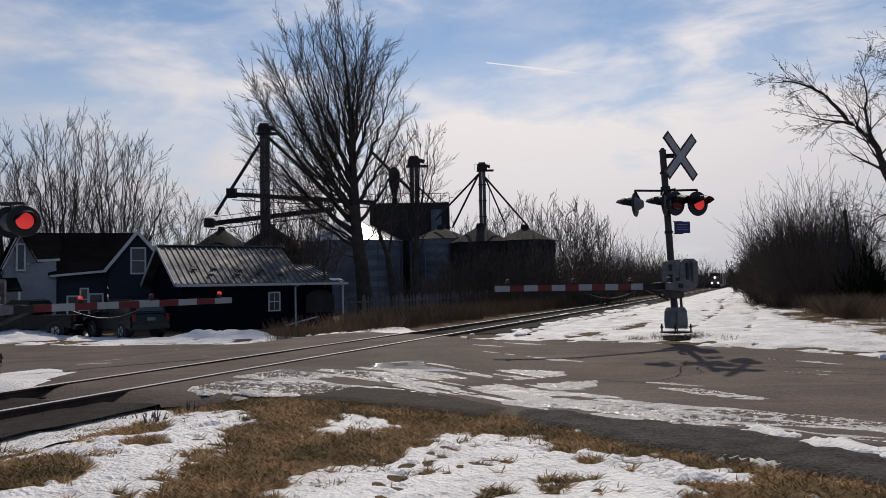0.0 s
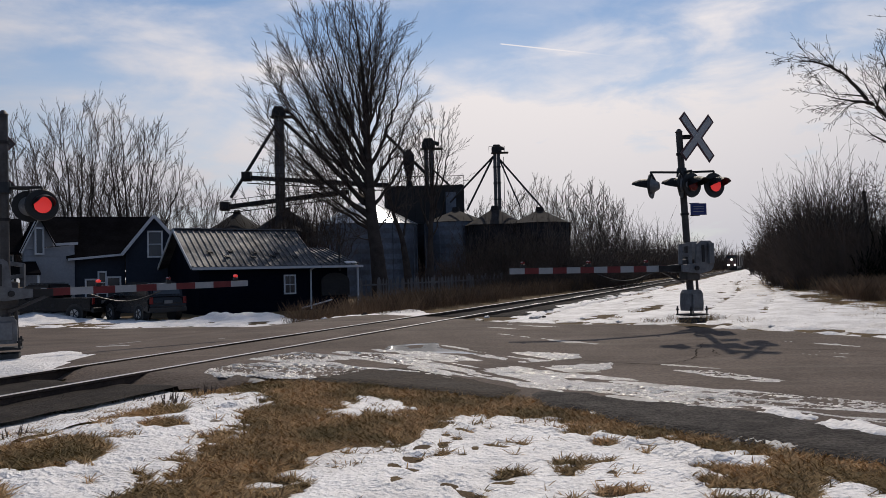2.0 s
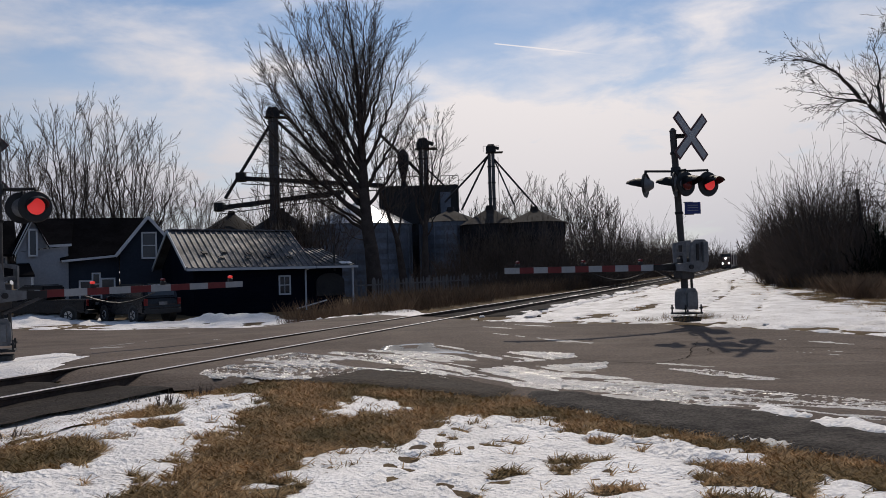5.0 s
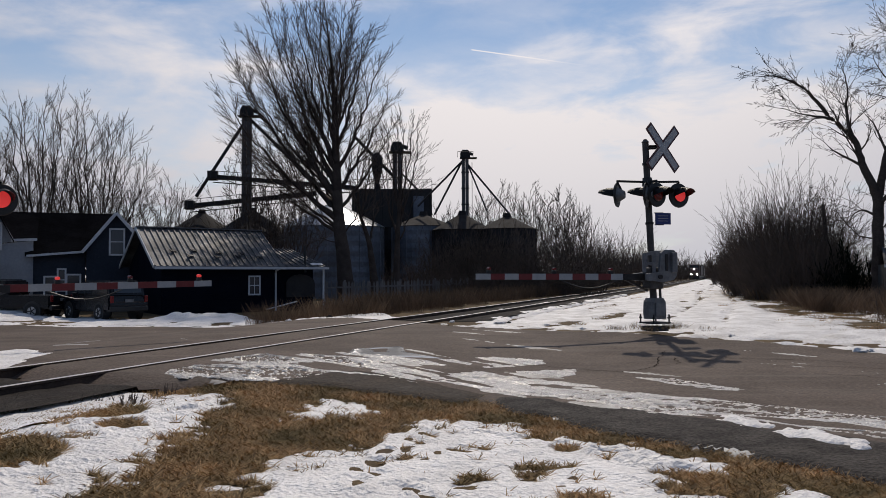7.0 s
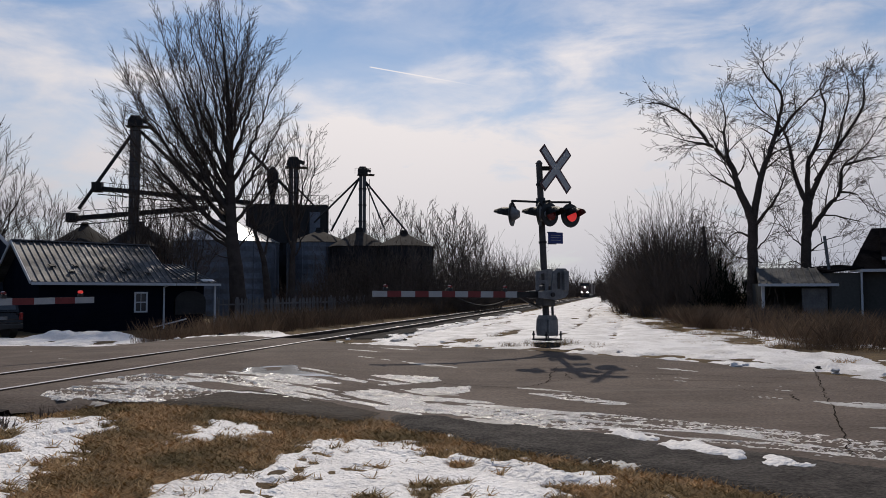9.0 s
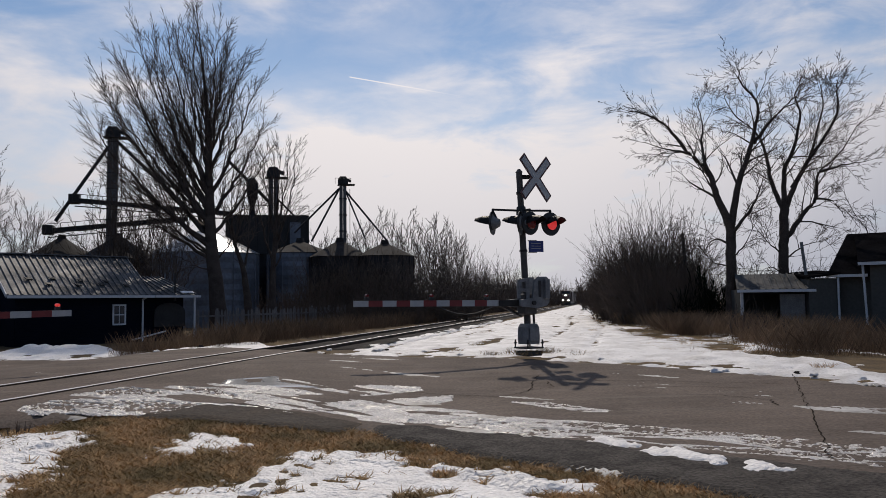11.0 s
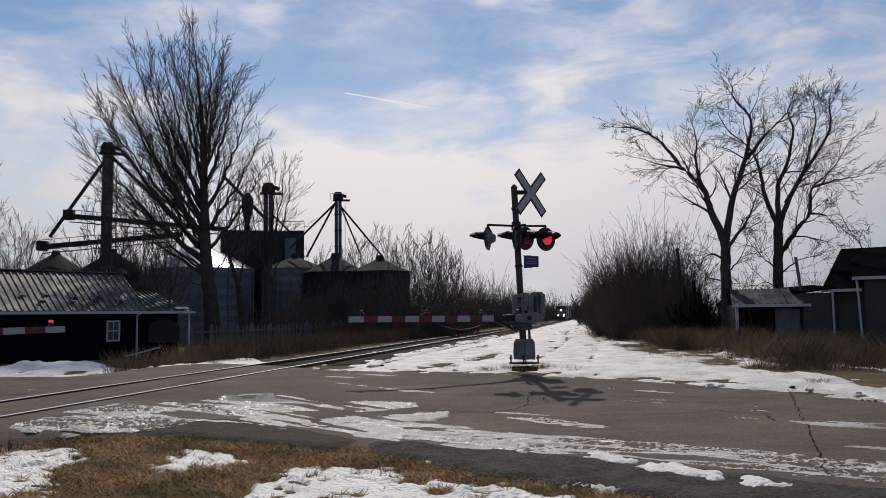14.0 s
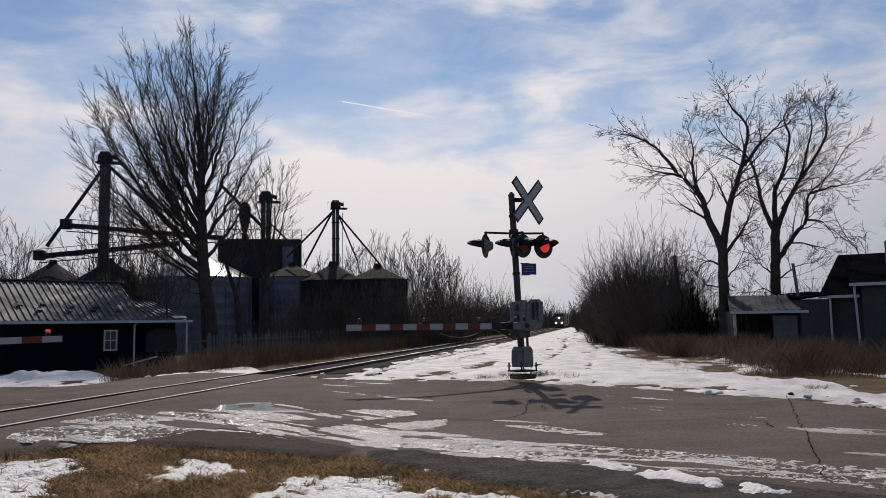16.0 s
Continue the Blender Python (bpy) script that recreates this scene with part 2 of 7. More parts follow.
M_ALU = material("dull_mast_metal", (0.075, 0.070, 0.068), 0.6, metal=0.3, var=0.25, coarse=3, fine=22, bump=0.12, second=(0.045, 0.038, 0.035))
M_LIGHTGREY = material("light_grey_casting", (0.165, 0.168, 0.175), 0.6, metal=0.1, var=0.2, coarse=4, fine=22, bump=0.12, second=(0.10, 0.10, 0.102))
M_SIGNW = material("reflective_white", (0.40, 0.40, 0.40), 0.5, var=0.08, coarse=5, fine=30, bump=0.03)
M_SIGNR = material("reflective_red", (0.17, 0.016, 0.016), 0.5, var=0.12, coarse=5, fine=30, bump=0.03)
M_DARKRED = material("dark_red_border", (0.075, 0.022, 0.024), 0.5, var=0.12, coarse=5, fine=30, bump=0.03)
M_BLUE = material("blue_sign", (0.018, 0.032, 0.16), 0.5, var=0.1, coarse=5, fine=30, bump=0.02)
M_REDOFF = material("unlit_red_lens", (0.16, 0.012, 0.012), 0.25, var=0.1, coarse=5, fine=30, bump=0.1)
M_CONC = material("dark_concrete", (0.075, 0.072, 0.068), 0.95, var=0.3, coarse=3, fine=30, bump=0.4, spec=0.1)
M_LAMP = glow("lit_red_lens", (0.80, 0.05, 0.05), 0.5)
M_LAMPSMALL = glow("lit_arm_lamp", (0.8, 0.05, 0.04), 0.5)
M_HEAD = glow("train_headlight", (1.0, 0.97, 0.90), 14.0)
M_TRAINRED = material("dark_locomotive_paint", (0.045, 0.026, 0.026), 0.5, var=0.2, coarse=1, fine=8, bump=0.1)
M_ASPHALT = asphalt()
M_CRACK = material("dark_crack", (0.034, 0.029, 0.025), 1.0, var=0.3, coarse=3, fine=30, bump=0, spec=0.0)
# Pale base colour puts the mirrored bright sky into the meltwater.
M_WATER = material("sky_pale_meltwater", (0.46, 0.45, 0.43), 0.12, var=0.1, coarse=1, fine=3, bump=0.02, spec=0.8)
M_MUD = material("wet_mud", (0.040, 0.031, 0.025), 0.85, var=0.45, coarse=2, fine=24, bump=0.8, second=(0.06, 0.046, 0.035), depth=0.02, spec=0.12)


# ---- building helpers ----
def link(name, bm, mat, smooth=False):
    me = bpy.data.meshes.new(name)
    bm.to_mesh(me)
    bm.free()
    if smooth:
        me.shade_smooth()
    me.materials.append(mat)
    return new(name, me)


def part(name, bm, mat, parent, label="", smooth=False):
    """Links a bmesh as one mesh object under a thing or a part."""
    ob = link(name, bm, mat, smooth)
    ob.parent = parent
    return tagged(ob, label) if label else ob


def raw(name, verts, faces, mat, parent=None, smooth=False):
    me = bpy.data.meshes.new(name)
    me.from_pydata(verts, [], faces)
    me.validate()
    if smooth:
        me.shade_smooth()
    me.materials.append(mat)
    ob = new(name, me)
    ob.parent = parent
    return ob


def thing(name, m, label, category, group="", kind=""):
    ob = new(name)
    ob.empty_display_size = 0.2
    ob.matrix_world = m
    return tagged(ob, label, category, group, kind)


def box(size, at=(0, 0, 0), rot=(0, 0, 0), bevel=0.0, bm=None):
    bm = bm or bmesh.new()
    made = bmesh.ops.create_cube(bm, size=1.0)["verts"]
    if bevel:
        bmesh.ops.scale(bm, vec=size, verts=made)
        edges = list({e for v in made for e in v.link_edges})
        got = bmesh.ops.bevel(bm, geom=edges, offset=bevel, segments=2, affect="EDGES", profile=0.5)
        made = list({v for f in got["faces"] for v in f.verts} | {v for v in made if v.is_valid})
        bmesh.ops.transform(bm, matrix=pose(*at, *rot), verts=made)
    else:
        bmesh.ops.transform(bm, matrix=pose(*at, *rot) @ Matrix.Diagonal((*size, 1)), verts=made)
    return bm


def rod(a, b, r1, r2=None, sides=12, bm=None):
    """A round bar from a to b."""
    bm = bm or bmesh.new()
    a, b = Vector(a), Vector(b)
    d = b - a
    m = Matrix.Translation((a + b) / 2) @ d.to_track_quat("Z", "Y").to_matrix().to_4x4()
    bmesh.ops.create_cone(bm, cap_ends=True, segments=sides, radius1=r1, radius2=r1 if r2 is None else r2, depth=d.length, matrix=m)
    return bm


def prism(outline, y0, y1, bm=None, m=None):
    """A slab with the outline (x, z) from y0 to y1."""
    bm = bm or bmesh.new()
    front = [bm.verts.new((x, y0, z)) for x, z in outline]
    back = [bm.verts.new((x, y1, z)) for x, z in outline]
    bm.faces.new(front)
    bm.faces.new(back[::-1])
    k = len(outline)
    for i in range(k):
        j = (i + 1) % k
        bm.faces.new((front[j], front[i], back[i], back[j]))
    bmesh.ops.recalc_face_normals(bm, faces=bm.faces[:])
    if m:
        bmesh.ops.transform(bm, matrix=m, verts=front + back)
    return bm


def beam(a, b, w, h, bm=None):
    """A square bar from a to b, h high and w wide."""
    bm = bm or bmesh.new()
    a, b = Vector(a), Vector(b)
    d = b - a
    q = d.to_track_quat("X", "Z").to_matrix().to_4x4()
    made = bmesh.ops.create_cube(bm, size=1.0)["verts"]
    bmesh.ops.transform(bm, matrix=Matrix.Translation((a + b) / 2) @ q @ Matrix.Diagonal((d.length, w, h, 1)), verts=made)
    return bm


def polar(az, dist):
    """Ground place at az degrees right of +y."""
    return dist * math.sin(radians(az)), dist * math.cos(radians(az))


def ss(a, b, v):
    k = np.clip((v - a) / (b - a), 0, 1)
    return k * k * (3 - 2 * k)


TC, TS = 0.936, 0.352             # the track runs along (TS, TC)
TRACK_N, GAUGE = -8.38, 1.505


def ns(x, y):
    return x * TC - y * TS, x * TS + y * TC


def xy(n, s):
    return n * TC + s * TS, -n * TS + s * TC


def gz(x, y):
    """Height of the level on which the road lies."""
    n, s = ns(x, y)
    a, b = ss(-2, -6, n), ss(-10.5, -18, n)
    return 0.2 * a * (1 - b) - 0.38 * b + 0.24 * ss(12, 20, s) * (1 - a) * ss(14, 4, n)


def field(x, y):
    """Height of the open ground: lower than the road, with a bed cut for the track."""
    n, s = ns(x, y)
    cut = ss(3.2, 1.8, np.abs(n - TRACK_N)) * (1 - ss(8.0, 8.8, s) * ss(22.4, 21.6, s))
    return gz(x, y) - 0.04 - 0.13 * cut


_rng = np.random.default_rng(4)
_perm = _rng.random((256, 256))


def vnoise(x, y, scale):
    """Smooth value noise between 0 and 1 for arrays of places."""
    u, v = np.asarray(x) * scale + 100.3, np.asarray(y) * scale + 57.7
    i, j = np.floor(u).astype(int), np.floor(v).astype(int)
    fu, fv = u - i, v - j
    fu, fv = fu * fu * (3 - 2 * fu), fv * fv * (3 - 2 * fv)
    p = lambda a, b: _perm[a % 256, b % 256]
    return (p(i, j) * (1 - fu) + p(i + 1, j) * fu) * (1 - fv) + (p(i, j + 1) * (1 - fu) + p(i + 1, j + 1) * fu) * fv


def fbm(x, y, scale, octaves=4):
    total, amp, norm = 0, 1.0, 0
    for k in range(octaves):
        total, norm = total + amp * vnoise(x + 13 * k, y - 7 * k, scale * 2.03**k), norm + amp
        amp *= 0.5
    return total / norm


def inside(poly, x, y):
    """Signed distance to a polygon's edge, positive inside."""
    x, y = np.asarray(x, float), np.asarray(y, float)
    best, odd = np.full(x.shape, 1e9), np.zeros(x.shape, bool)
    for (ax, ay), (bx, by) in zip(poly, poly[1:] + poly[:1]):
        dx, dy = bx - ax, by - ay
        k = np.clip(((x - ax) * dx + (y - ay) * dy) / (dx * dx + dy * dy + 1e-12), 0, 1)
        best = np.minimum(best, np.hypot(x - ax - k * dx, y - ay - k * dy))
        if ay != by:
            odd ^= ((ay > y) != (by > y)) & (x < (bx - ax) * (y - ay) / (by - ay) + ax)
    return np.where(odd, best, -best)


def sheet(name, X, Y, Z, mat, keep=None, smooth=True):
    """A grid of places as one mesh; keep: which vertices are wanted."""
    h, w = X.shape
    idx = np.arange(h * w).reshape(h, w)
    quads = np.stack([idx[:-1, :-1], idx[:-1, 1:], idx[1:, 1:], idx[1:, :-1]], -1).reshape(-1, 4)
    V = np.stack([X, Y, Z], -1).reshape(-1, 3)
    if keep is not None:
        k = keep.reshape(-1)
        quads = quads[k[quads].any(1)]
        used = np.unique(quads)
        back = np.zeros(h * w, int)
        back[used] = np.arange(len(used))
        quads, V = back[quads], V[used]
    me = bpy.data.meshes.new(name)
    me.from_pydata(V.tolist(), [], quads.tolist())
    if smooth:
        me.shade_smooth()
    me.materials.append(mat)
    return new(name, me)


def steps(*runs):
    """Coordinates from runs of (start, end, spacing)."""
    return np.unique(np.concatenate([np.arange(a, b + d / 2, d) for a, b, d in runs]).round(4))

# ---- ground, road and snow ----
far = [120, 150, 190, 250, 350, 500, 800, 1300, 2200, 3500]
gx = np.concatenate([-np.array(far[::-1], float), steps((-100, -20, 4), (-20, 14, 0.5), (14, 100, 4)), np.array(far, float)])
gy = np.concatenate([-np.array(far[::-1], float), steps((-100, 0, 5), (0, 36, 0.5), (36, 110, 3)), np.array(far, float)])
GX, GY = np.meshgrid(gx, gy)
GZ = field(GX, GY) + 0.03 * (fbm(GX, GY, 0.7) - 0.5)
tagged(sheet("ground", GX, GY, GZ, M_SOIL), "flat winter ground of dead brown turf and soil", "ground", kind="structure")

ROAD_NEAR = [(20, -8), (7, -8), (5.4, 1), (4.2, 4.4), (3.3, 6.2), (2.35, 7.2), (1.7, 8.0), (1.14, 9.05), (0.4, 9.5), (-0.6, 9.75), (-2.1, 9.9),
             (-3.4, 10.2), (-4.3, 10.6), (-5.75, 11.5), (-6.3, 13.6), (-7.4, 15.0), (-10.5, 17.5), (-18, 22.5), (-60, 50)]
ROAD_FAR = [(-75, 78), (-30, 43), (-18, 32.5), (-13.4, 29.8), (-9.6, 29.8), (-6.2, 28.2), (-3.4, 25.2), (-1.0, 23.0), (-0.2, 21.8), (0.6, 20.0),
            (2.2, 18.6), (4.2, 17.5), (5.2, 16.5), (6.5, 15.5), (7.5, 14.1), (8.4, 12.8), (9.1, 11.5), (11, 8), (16, -2)]
ROAD = ROAD_NEAR + ROAD_FAR
rx, ry = steps((-75, -16, 1.5), (-16, 14, 0.22), (14, 20, 1.5)), steps((-8, 5, 0.6), (5, 31, 0.22), (31, 78, 1.5))
RX, RY = np.meshgrid(rx, ry)
RD = inside(ROAD, RX, RY) + 0.5 * (fbm(RX, RY, 0.9) - 0.5)
RZ = gz(RX, RY) + np.where(RD > 0, 0.012, 0.012 + np.clip(RD, -0.6, 0) * 0.35) + 0.02 * (fbm(RX, RY, 0.5) - 0.5)
road = tagged(sheet("road", RX, RY, RZ, M_ASPHALT, keep=RD > -0.3), "worn brown-grey asphalt road over the level crossing", "road", kind="structure")


def road_z(x, y):
    return gz(x, y) + 0.012 + 0.02 * (fbm(x, y, 0.5) - 0.5)


# lawn snow: two fields of old snow with bare turf between them
GRAVEL = [(0.9, 9.45), (1.3, 9.4), (2.0, 8.65), (3.1, 7.6), (4.0, 6.7), (5.6, 4.9), (6.6, 2.0), (5.2, 1.5), (4.0, 4.2), (3.1, 6.0), (2.2, 7.0), (1.5, 7.9), (1.0, 8.9)]
SNOW_LEFT = [(-9, 4.2), (-6.0, 7.6), (-4.7, 9.2), (-3.7, 9.9), (-2.7, 9.0), (-2.1, 8.9), (-2.0, 8.3), (-2.1, 7.6), (-2.15, 6.4), (-2.2, 5.4), (-2.25, 4.6), (-2.4, 1), (-2.2, -9), (-9, -9)]
SNOW_RIGHT = [(-1.55, 4.4), (-1.3, 5.8), (-1.2, 6.5), (-0.8, 6.6), (-0.6, 7.2), (-0.2, 7.95), (-0.05, 8.5), (0.3, 8.1), (0.8, 8.0), (1.0, 7.8), (1.5, 7.15),
              (1.9, 7.05), (2.2, 6.3), (2.0, 5.95), (1.75, 5.7), (2.1, 5.2), (3.0, 4.2), (3.2, 1), (3.6, -9), (-1.4, -9)]
SNOW_CORNER = [(2.1, 5.2), (2.5, 5.7), (2.9, 5.35), (3.5, 4.8), (3.3, 3.8), (2.2, 4.2)]
SNOW_MID = [(-1.27, 8.15), (-1.1, 8.65), (-0.8, 8.85), (-0.7, 8.35), (-0.95, 7.9), (-1.23, 7.95)]
BARE = [(-3.3, 6.1, 0.55, 0.55), (-3.05, 7.95, 0.3, 0.35), (-3.5, 5.0, 0.6, 0.35), (-2.75, 7.25, 0.2, 0.22), (0.35, 5.9, 0.13, 0.09), (0.9, 6.2, 0.18, 0.07),
        (1.05, 5.4, 0.2, 0.09), (1.2, 6.9, 0.11, 0.1), (0.75, 5.0, 0.2, 0.1), (0.5, 6.9, 0.1, 0.05), (1.75, 5.1, 0.2, 0.1)]
PRINTS = [(-0.42, 6.35, 0.30), (-0.5, 5.75, 0.1), (-0.08, 5.55, 0.6), (0.05, 5.3, 0.5), (-0.36, 6.7, -0.2), (1.55, 6.75, 0.9), (1.75, 6.35, 0.9), (1.95, 6.05, 0.8), (0.95, 7.3, 1.1),
          (1.2, 7.05, 1.0), (0.55, 7.55, 1.2), (-2.45, 7.9, -0.9), (-2.75, 7.3, -0.8), (-3.1, 6.95, -0.9), (-2.9, 6.9, -0.7), (-2.2, 8.25, -0.9), (-3.0, 5.6, -0.8), (0.0, 7.5, 0.4)]


def lawn_snow(x, y):
    """How far a place lies inside the lawn's snow, in metres."""
    wob = 0.5 * (fbm(x, y, 1.6, 5) - 0.5) + 0.62 * (fbm(x + 3, y, 5.5, 3) - 0.5) + 0.30 * (fbm(x, y + 7, 15, 2) - 0.5)
    d = np.maximum(np.maximum(inside(SNOW_LEFT, x, y), inside(SNOW_RIGHT, x, y)), np.maximum(inside(SNOW_MID, x, y) + 0.06, inside(SNOW_CORNER, x, y) - 0.08)) + wob
    for bx, by, ra, rb in BARE:
        d = np.minimum(d, (np.hypot((x - bx) / ra, (y - by) / rb) - 1) * min(ra, rb) * 2.2 + 0.45 * wob)
    # melt holes where the snow lies thin
    d = np.minimum(d, 0.7 * (0.72 - fbm(x + 40, y + 9, 2.6, 5)) + 0.07 * ss(0, -3, x))
    d = np.minimum(d, 0.45 * (0.75 - fbm(x + 20, y + 2, 6.5, 3)) + 0.05 * ss(0.1, 0.8, d))
    d = np.minimum(d, 0.05 - inside(ROAD, x, y) + 0.4 * wob)
    d = np.minimum(d, -0.16 - inside(GRAVEL, x, y) + 0.3 * wob)
    return np.minimum(d, 0.4 * (ns(x, y)[0] - TRACK_N - 2.3) + wob)


lx, ly = steps((-9, -5, 0.1), (-5, 4, 0.035), (4, 5, 0.1)), steps((-9, 3.9, 0.15), (4, 10.5, 0.035))
LX, LY = np.meshgrid(lx, ly)
LD = lawn_snow(LX, LY)
LH = 0.006 + 0.034 * np.clip(LD, 0, 0.3) / 0.3 + np.where(LD < 0, np.clip(LD, -0.2, 0) * 0.5, 0)
LH = LH + 0.022 * (fbm(LX, LY, 2.5, 4) - 0.5) + 0.032 * (fbm(LX, LY, 8, 3) - 0.5)
for px, py, pr in PRINTS:
    c, s_ = math.cos(pr), math.sin(pr)
    u, v = (LX - px) * c + (LY - py) * s_, -(LX - px) * s_ + (LY - py) * c
    q = (u / 0.075) ** 2 + (v / 0.17) ** 2
    LH = LH - 0.030 * np.exp(-q * q) * (0.6 + 0.8 * fbm(LX, LY, 12, 2)) + 0.020 * np.exp(-((np.sqrt(q) - 1.5) / 0.35) ** 2)
tagged(sheet("lawn_snow", LX, LY, field(LX, LY) + LH, M_SNOW, keep=LD > -0.25), "patchy old snow with footprints on the dead lawn", "snow", kind="stuff")

# slush and ice along the near edge of the road
SLUSH = [(-3.36, 10.37), (-3.13, 12.0), (-2.48, 13.0), (-1.39, 13.15), (-0.1, 13.0), (1.0, 13.25), (1.85, 13.35), (1.9, 12.95), (1.35, 12.4), (0.35, 11.85), (1.2, 11.7), (2.31, 12.27), (2.12, 11.67), (1.65, 11.0), (2.0, 10.67), (2.8, 9.77), (3.4, 9.21),
         (4.43, 8.18), (6.4, 6.0), (6.1, 4.9), (4.03, 7.1), (3.09, 8.1), (2.37, 8.33), (1.72, 9.2), (1.46, 9.59), (1.12, 9.51), (0.06, 10.08), (-0.53, 10.59), (-1.29, 10.72), (-1.63, 10.03), (-1.82, 9.55), (-2.67, 9.72)]
STREAK = [(2.95, 11.22), (3.4, 11.05), (3.95, 10.1), (4.3, 9.15), (4.12, 9.1), (3.72, 9.92), (3.22, 10.62)]
PUDDLE = [(-1.24, 12.96), (-1.14, 13.69), (-0.5, 14.19), (-0.43, 13.47), (-0.1, 13.18), (0.3, 12.86), (-0.81, 12.75)]
HOLE = [(-0.93, 13.15), (-0.98, 13.79), (-0.65, 13.99), (-0.59, 13.37)]
sx, sy = steps((-4, 6.6, 0.022)), steps((4.8, 13.6, 0.022))
SX, SY = np.meshgrid(sx, sy)
su, sw = (SX * 0.76 - SY * 0.65) * 0.28, (SX * 0.65 + SY * 0.76)       # along and across the wheel tracks
SD = np.maximum(inside(SLUSH, SX, SY), inside(STREAK, SX, SY) - 0.03) + 0.16 * (fbm(SX, SY, 1.5, 5) - 0.5) + 0.16 * (fbm(SX, SY, 6, 3) - 0.5)
SD = np.minimum(SD, 0.5 * (0.60 - fbm(su + 11, sw + 3, 1.7, 5)))
SD = np.minimum(SD, 0.4 * (0.69 - fbm(su + 5, sw + 13, 5, 4)))
SD = np.where(SX > 3.6, np.minimum(SD, 0.4 * (0.50 - fbm(SX + 2, SY + 21, 7, 3)) + 0.12 * ss(5.2, 3.6, SX)), SD)
SD = np.minimum(SD, 0.03 - inside(PUDDLE, SX, SY) + 0.1 * (fbm(SX, SY, 5, 3) - 0.5))
SD = np.minimum(SD, inside(ROAD, SX, SY) + 0.02 + 0.2 * (fbm(SX, SY, 4, 3) - 0.5))
layer = fbm(su + 2, sw + 8, 2.0, 4)                                            # frozen crust here, loose wet grains there
# Pale grains of slush, sized to stand in for sun glints as well.
grain = vnoise(SX, SY, 26) * 0.6 + vnoise(SX + 5, SY, 40) * 0.4
loose = ss(0.60, 0.53, layer - 0.12 * ss(-0.6, -1.8, SX) - 0.10 * ss(2.4, 4.0, SX)) * ss(0.0, 0.03, SD)
SD = np.minimum(SD, np.where(loose > 0.5, 0.30 * (grain - 0.47 - 0.23 * ss(2.0, 3.8, SX) - 0.22 * ss(-0.2, -1.8, SX) + 0.30 * (0.5 - fbm(su + 7, sw + 1, 2.4, 4))), 1.0))
SH = np.where(SD > 0, 0.007 + 0.010 * np.sqrt(np.clip(SD, 0, 0.2) / 0.2) + 0.010 * (1 - loose), np.clip(SD, -0.2, 0) * 0.5 + 0.007) + 0.006 * (fbm(SX, SY, 9, 3) - 0.5) + 0.012 * loose * (grain - 0.5)
SH = SH * (1 - 0.45 * ss(2.0, 3.4, SX))
tagged(sheet("roadside_slush", SX, SY, road_z(SX, SY) + SH, M_ICE, keep=SD > -0.03), "glistening wet slush and ice along the road edge", "slush", kind="stuff")

# standing meltwater and dark mud, gravel of the shoulder
for nm, lab, cat, poly, mt, lift in (("puddle", "meltwater puddle on the road, painted pale for the sky it mirrors", "puddle", PUDDLE, M_WATER, 0.010), ("road_mud", "dark wet mud at the lawn edge", "mud", [(-1.75, 9.9), (-1.5, 10.4), (-0.9, 10.9), (0.0, 10.3), (0.7, 9.6), (0.3, 9.3), (-0.7, 9.6)], M_MUD, 0.012),
                                     ("gravel_shoulder", "dark wet gravel shoulder of the road", "gravel", GRAVEL, M_GRAVEL, 0.014)):
    PX, PY = np.meshgrid(steps((min(q[0] for q in poly) - 0.4, max(q[0] for q in poly) + 0.4, 0.06)), steps((min(q[1] for q in poly) - 0.4, max(q[1] for q in poly) + 0.4, 0.06)))
    D = inside(poly, PX, PY) + 0.3 * (fbm(PX, PY, 2, 4) - 0.5)
    if nm == "puddle":
        D = np.minimum(D, -inside(HOLE, PX, PY) + 0.1 * (fbm(PX, PY, 5, 3) - 0.5))
        Hh = np.where(D > 0, lift, D * 0.2 + lift)
    else:
        Hh = np.where(D > 0, lift, D * 0.3 + lift) + 0.012 * (fbm(PX, PY, 14, 2) - 0.5)
    tagged(sheet(nm, PX, PY, road_z(PX, PY) + Hh, mt, keep=D > -0.08), lab, cat, kind="stuff")

# thin streaks of ice and refrozen snow scattered over the asphalt, drawn out along the traffic
IX, IY = np.meshgrid(steps((-9, 9.5, 0.07)), steps((5, 27, 0.07)))
iu, iv = (IX * 0.72 - IY * 0.69) * 0.30, (IX * 0.69 + IY * 0.72) * 1.3
ID = 0.6 * (fbm(iu, iv, 1.6, 5) - 0.765 + 0.06 * np.exp(-np.abs(inside(ROAD, IX, IY)) / 1.3) + 0.05 * ss(4, 7, IX))
ID = np.minimum(ID, inside(ROAD, IX, IY) + 0.3)
ID = np.where(np.abs(ns(IX, IY)[0] - TRACK_N) < 1.3, -1, ID)
tagged(sheet("ice_streaks", IX, IY, road_z(IX, IY) + np.where(ID > 0, 0.006 + 0.04 * np.clip(ID, 0, 0.15), ID * 0.6), M_SNOWD, keep=ID > -0.02), "thin grey ice streaks frozen onto the asphalt", "ice", kind="stuff")

